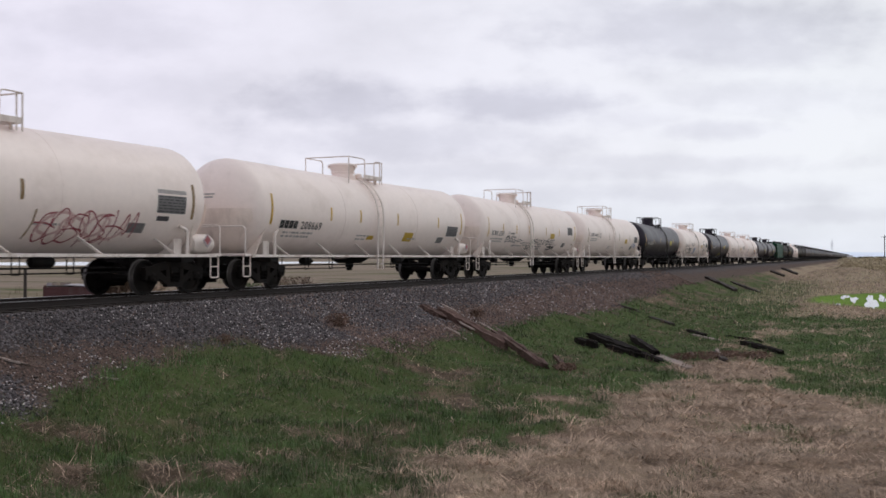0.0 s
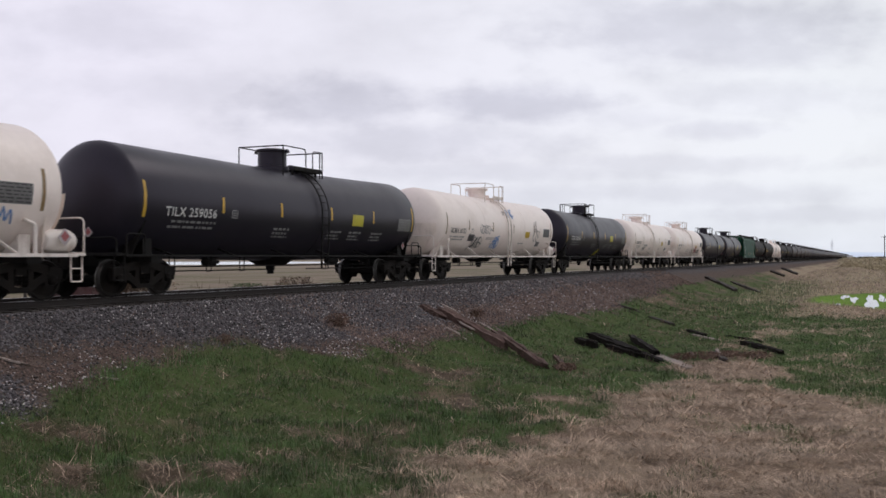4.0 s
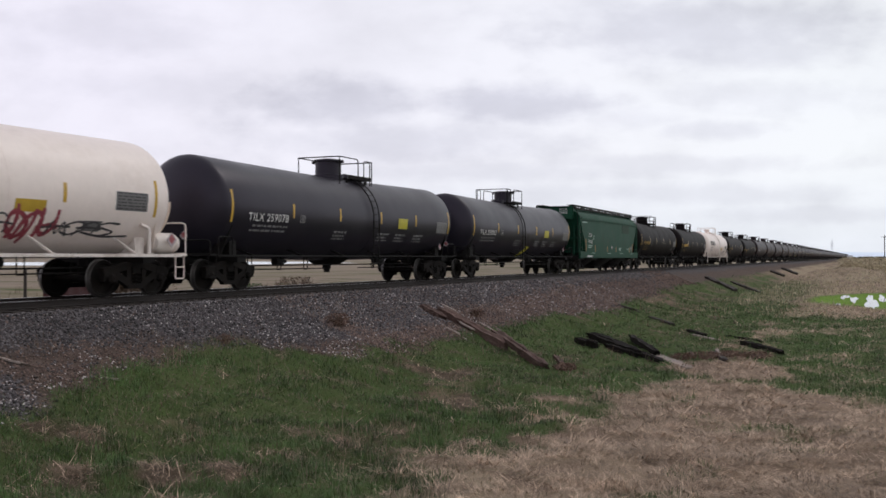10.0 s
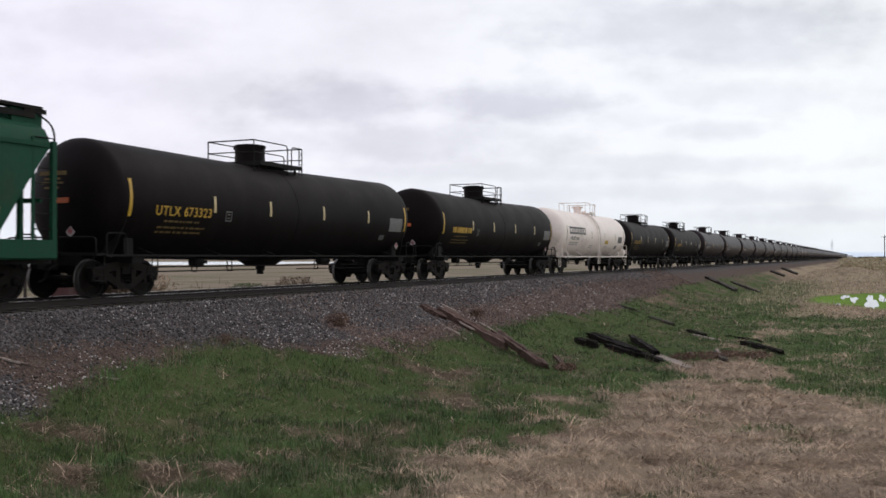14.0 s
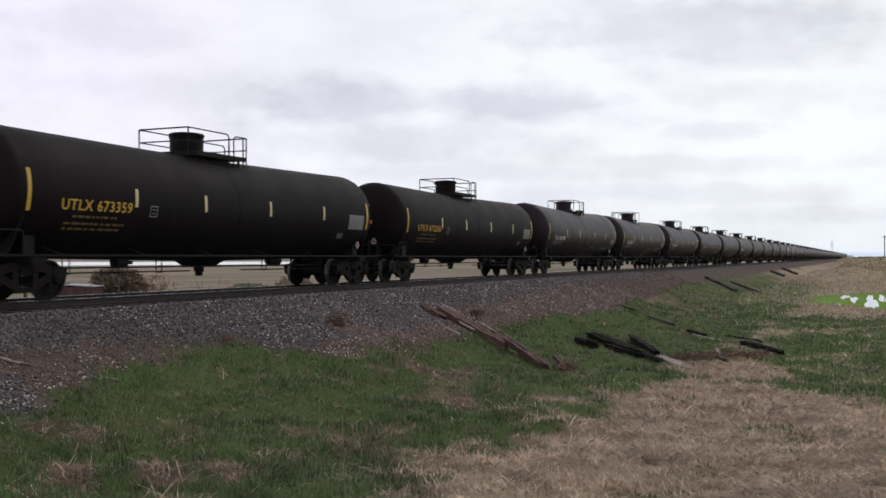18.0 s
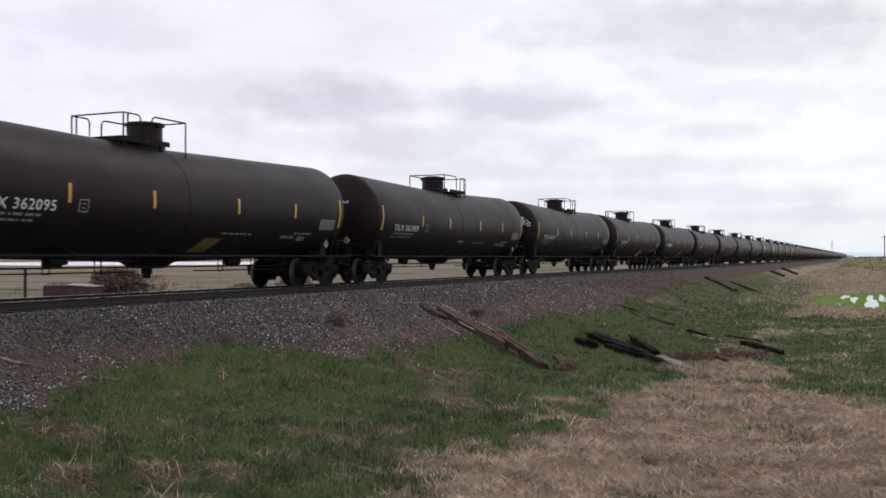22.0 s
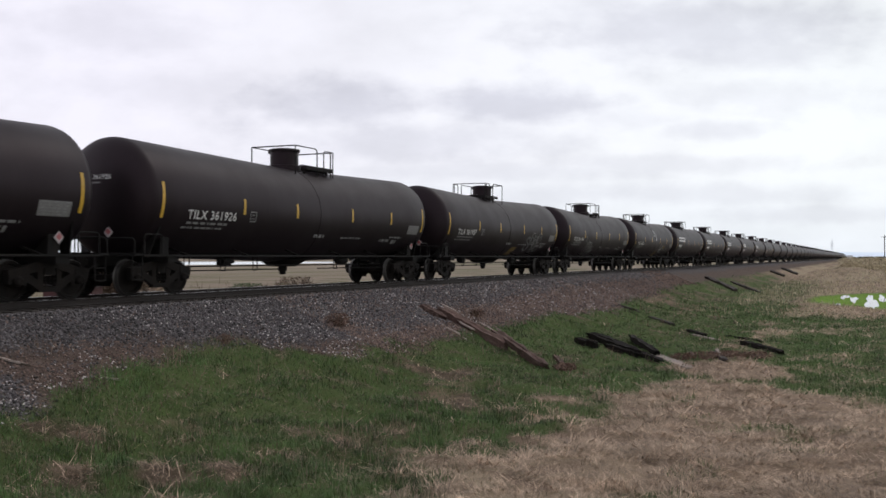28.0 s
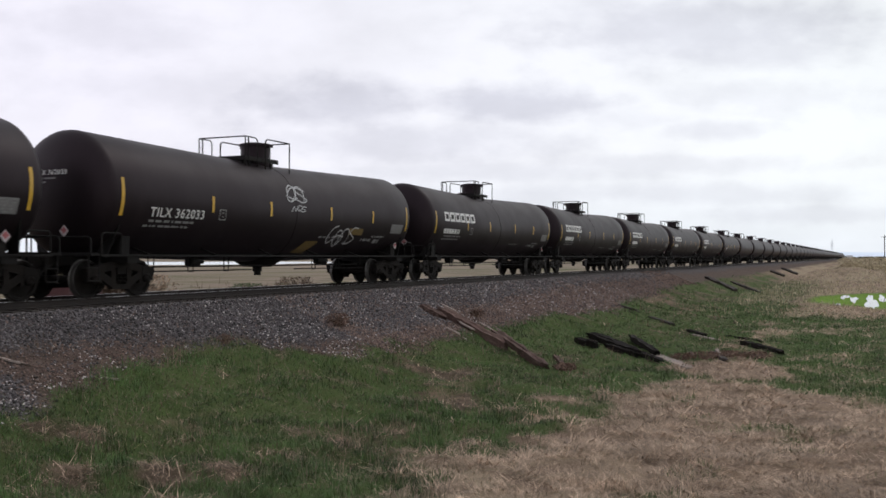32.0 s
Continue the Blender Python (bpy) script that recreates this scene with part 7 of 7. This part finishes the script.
shrub("bush", -29.6, 32.3, 1.15, 1.45, 2600, "twig", "bare brown twiggy bush beside the red crate", 71, 0.16)
shrub("bush", -28.6, 33.6, 0.8, 1.15, 800, "straw", "dry pale bush in the field", 72)
shrub("bush", -25.2, 39.5, 1.2, 1.1, 1100, "twig", "bare brown twiggy bush beyond the rails", 73)
shrub("bush", -25.8, 36.6, 1.0, 0.75, 700, "grass", "low green bush beyond the rails", 74)
shrub("weed_clump", -14.1, 24.5, 0.36, 0.36, 700, "brown_weed", "round brown dead weed on the ballast shoulder", 76, 0.05)
shrub("weed_clump", -14.0, 18.9, 0.2, 0.25, 260, "brown_weed", "small brown dead weed by the ballast", 77, 0.04)
shrub("weed_clump", -13.3, 33.5, 0.3, 0.3, 300, "brown_weed", "brown dead weeds on the bank", 78, 0.06)
for k, (x, y, r) in enumerate(((-4.9, 33.4, 0.5), (-4.2, 34.2, 0.4), (-5.6, 33.0, 0.35), (-3.4, 34.6, 0.45), (-8.1, 27.4, 0.3))):
    shrub("weed_clump", x, y, r * 1.25, 0.22, 420, "brown_weed", "low reddish-brown dead weeds in the straw", 140 + k, 0.07)
shrub("bush", -27.5, 29.8, 0.5, 0.5, 300, "straw", "low dry weeds in the field", 75)
for k, (x, y, r, z) in enumerate(((8.5, 262, 5.0, 3.6), (14.5, 250, 4.5, 3.2), (2.5, 300, 5.0, 3.4), (20, 235, 5.0, 3.8), (-4.0, 360, 5.0, 3.4), (6.0, 205, 3.0, 2.6))):
    shrub("scrub", x, y, r, z, 1600, "field_scrub", "grey-green scrub at the edge of the field", 80 + k, 0.35)


def build_crate():
    """A low crimson box of boards with a grey sheet and scraps on top."""
    crate = tagged(new("wooden_crate"), "faded crimson board crate under a grey metal sheet", "crate")
    base = float(land(-29.0, 29.2))
    crate.matrix_basis = pose(-29.0, 29.2, base, 0, 0, 24)
    for k in range(6):
        for s in (1, -1):
            bm = bmesh.new()
            box(bm, (0, s * 0.6, 0.08 + 0.155 * k), (1.9, 0.03, 0.145))
            part("board", bm, "crimson_crate", crate)
            bm = bmesh.new()
            box(bm, (s * 0.95, 0, 0.08 + 0.155 * k), (0.03, 1.2, 0.145))
            part("board", bm, "crimson_crate", crate)
    for x in (-0.9, 0.9):
        for y in (-0.57, 0.57):
            bm = bmesh.new()
            box(bm, (x, y, 0.5), (0.08, 0.08, 1.0))
            part("corner_post", bm, "crimson_crate", crate)
    bm = bmesh.new()
    box(bm, (0.45, 0, 0.985), (1.15, 1.3, 0.03), Matrix.Rotation(radians(4), 4, "Y"))
    part("metal_sheet", bm, "sheet", crate, "grey galvanised sheet")
    bm = bmesh.new()
    box(bm, (-0.45, 0.0, 0.96), (0.9, 1.15, 0.03))
    part("lid_board", bm, "tie", crate)
    for k, (x, y, w) in enumerate(((-0.75, -0.3, 0.35), (-0.35, 0.1, 0.4), (-0.55, -0.45, 0.25))):
        bm = bmesh.new()
        box(bm, (x, y, 1.035 + 0.01 * k), (w, 0.09, 0.12), Matrix.Rotation(radians(30 * k), 4, "Z"))
        part("scrap_block", bm, "grey_timber" if k else "sheet", crate)


build_crate()


def post(x, y, top, r, label):
    base = float(land(x, y))
    bm = bmesh.new()
    lathe(bm, [(r, base - 0.2), (r * 0.95, top - 0.02), (r * 0.7, top), (0.0, top + 0.005)], "Z", 8, at=(x, y, 0))
    tagged(new("fence_post", finish("fence_post", bm, "tie", 30)), label, "post")


post(-28.9, 26.7, 0.55, 0.06, "weathered wooden fence post in the field")


def build_mast():
    mast = tagged(new("lattice_mast"), "tall grey lattice mast far across the fields", "mast")
    mast.location = (-45.0, 1618.0, -2.5)
    for sx in (1, -1):
        for sy in (1, -1):
            bm = bmesh.new()
            tube(bm, [(sx * 2.6, sy * 2.6, 0), (sx * 0.5, sy * 0.5, 31)], 0.12, 4)
            part("mast_leg", bm, "mast", mast)
    for k in range(8):
        z0, z1 = k * 3.8, (k + 1) * 3.8
        w0, w1 = 2.6 - 2.1 * z0 / 31, 2.6 - 2.1 * z1 / 31
        bm = bmesh.new()
        for s in (1, -1):
            tube(bm, [(-w0, s * w0, z0), (w1, s * w1, z1)], 0.13, 4)
            tube(bm, [(w0, s * w0, z0), (-w1, s * w1, z1)], 0.13, 4)
        part("cross_brace", bm, "mast", mast)
    for z in (20.0, 25.0):
        bm = bmesh.new()
        box(bm, (0, 0, z), (6.0, 0.3, 0.3))
        part("cross_arm", bm, "mast", mast)


build_mast()


def utility_pole(x, y, top, label):
    base = float(land(x, y))
    pole = tagged(new("utility_pole"), label, "pole")
    pole.location = (x, y, base)
    h = top - base
    bm = bmesh.new()
    lathe(bm, [(0.17, -0.3), (0.12, h), (0.0, h + 0.02)], "Z", 8)
    part("shaft", bm, "tie", pole)
    bm = bmesh.new()
    box(bm, (0, 0, h - 0.5), (2.2, 0.12, 0.14))
    part("crossarm", bm, "tie", pole)
    for dx in (-0.95, -0.35, 0.35, 0.95):
        bm = bmesh.new()
        lathe(bm, [(0.03, h - 0.43), (0.06, h - 0.36), (0.05, h - 0.25), (0.0, h - 0.24)], "Z", 8, at=(dx, 0, 0))
        part("insulator", bm, "sheet", pole)


utility_pole(6.1, 330.0, 7.9, "weathered wooden utility pole at the field edge")


def build_shed(x, y, w, d, h, label):
    base = float(land(x, y))
    shed = tagged(new("barn"), label, "barn")
    shed.location = (x, y, base)
    bm = bmesh.new()
    va = [bm.verts.new((-w / 2, q * d / 2, z)) for q in (-1, 1) for z in (0, h)]
    plate(bm, [(-d / 2, 0), (d / 2, 0), (d / 2, h), (0, h * 1.35), (-d / 2, h)], -w / 2, w / 2)
    for v in va:
        bm.verts.remove(v)
    part("wall", bm, "shed", shed)
    for s in (1, -1):
        bm = bmesh.new()
        beam(bm, (0, 0, h * 1.38), (0, s * (d / 2 + 0.4), h * 0.98), w + 0.8, 0.15)
        part("roof", bm, "shed_roof", shed)
    bm = bmesh.new()
    box(bm, (w / 2 + 0.02, 0, h * 0.4), (0.06, d * 0.35, h * 0.8))
    part("door", bm, "shed_roof", shed)
    bm = bmesh.new()
    box(bm, (0, -d / 2 - 0.02, h * 0.55), (w * 0.3, 0.06, h * 0.3))
    part("window", bm, "sheet", shed)


build_shed(-13.5, 1105.0, 5.5, 7.0, 3.2, "small white barn far across the fields")
build_shed(60.0, 1480.0, 22.0, 10.0, 5.0, "long pale barn far across the fields")


def far_woods():
    """A low ragged line of trees along the horizon."""
    rng = np.random.default_rng(90)
    n = 9000
    x = rng.uniform(-30, 420, n)
    y = 1250 + rng.uniform(0, 260, n)
    tall = 2.0 + 6.0 * rough_noise(x / 14.0, y / 60.0, 91) ** 1.6
    z = -2.6 + tall * rng.random(n) ** 0.8
    p = np.stack([x, y, z], -1)
    u = rng.normal(0, 1, (n, 3))
    u /= np.linalg.norm(u, axis=1)[:, None]
    w = np.cross(u, rng.normal(0, 1, (n, 3)))
    w /= np.linalg.norm(w, axis=1)[:, None]
    size = rng.uniform(0.6, 1.5, n)[:, None]
    v = np.stack([p - u * size, p + w * size * 0.7, p + u * size, p - w * size * 0.7], 1)
    tagged(new("far_woods", mesh_from("far_woods", v.reshape(-1, 3), np.arange(4 * n).reshape(n, 4), "far_green")), "low line of trees along the horizon", kind="stuff")


far_woods()


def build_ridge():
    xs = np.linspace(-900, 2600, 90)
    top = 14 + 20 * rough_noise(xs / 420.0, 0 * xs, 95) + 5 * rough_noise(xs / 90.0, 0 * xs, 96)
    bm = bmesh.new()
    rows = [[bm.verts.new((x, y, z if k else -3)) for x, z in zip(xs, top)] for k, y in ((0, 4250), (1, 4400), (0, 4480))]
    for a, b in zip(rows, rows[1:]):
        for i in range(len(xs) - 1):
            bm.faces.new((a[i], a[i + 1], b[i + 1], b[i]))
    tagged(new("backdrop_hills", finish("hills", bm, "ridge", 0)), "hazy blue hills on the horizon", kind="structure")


build_ridge()
motions()
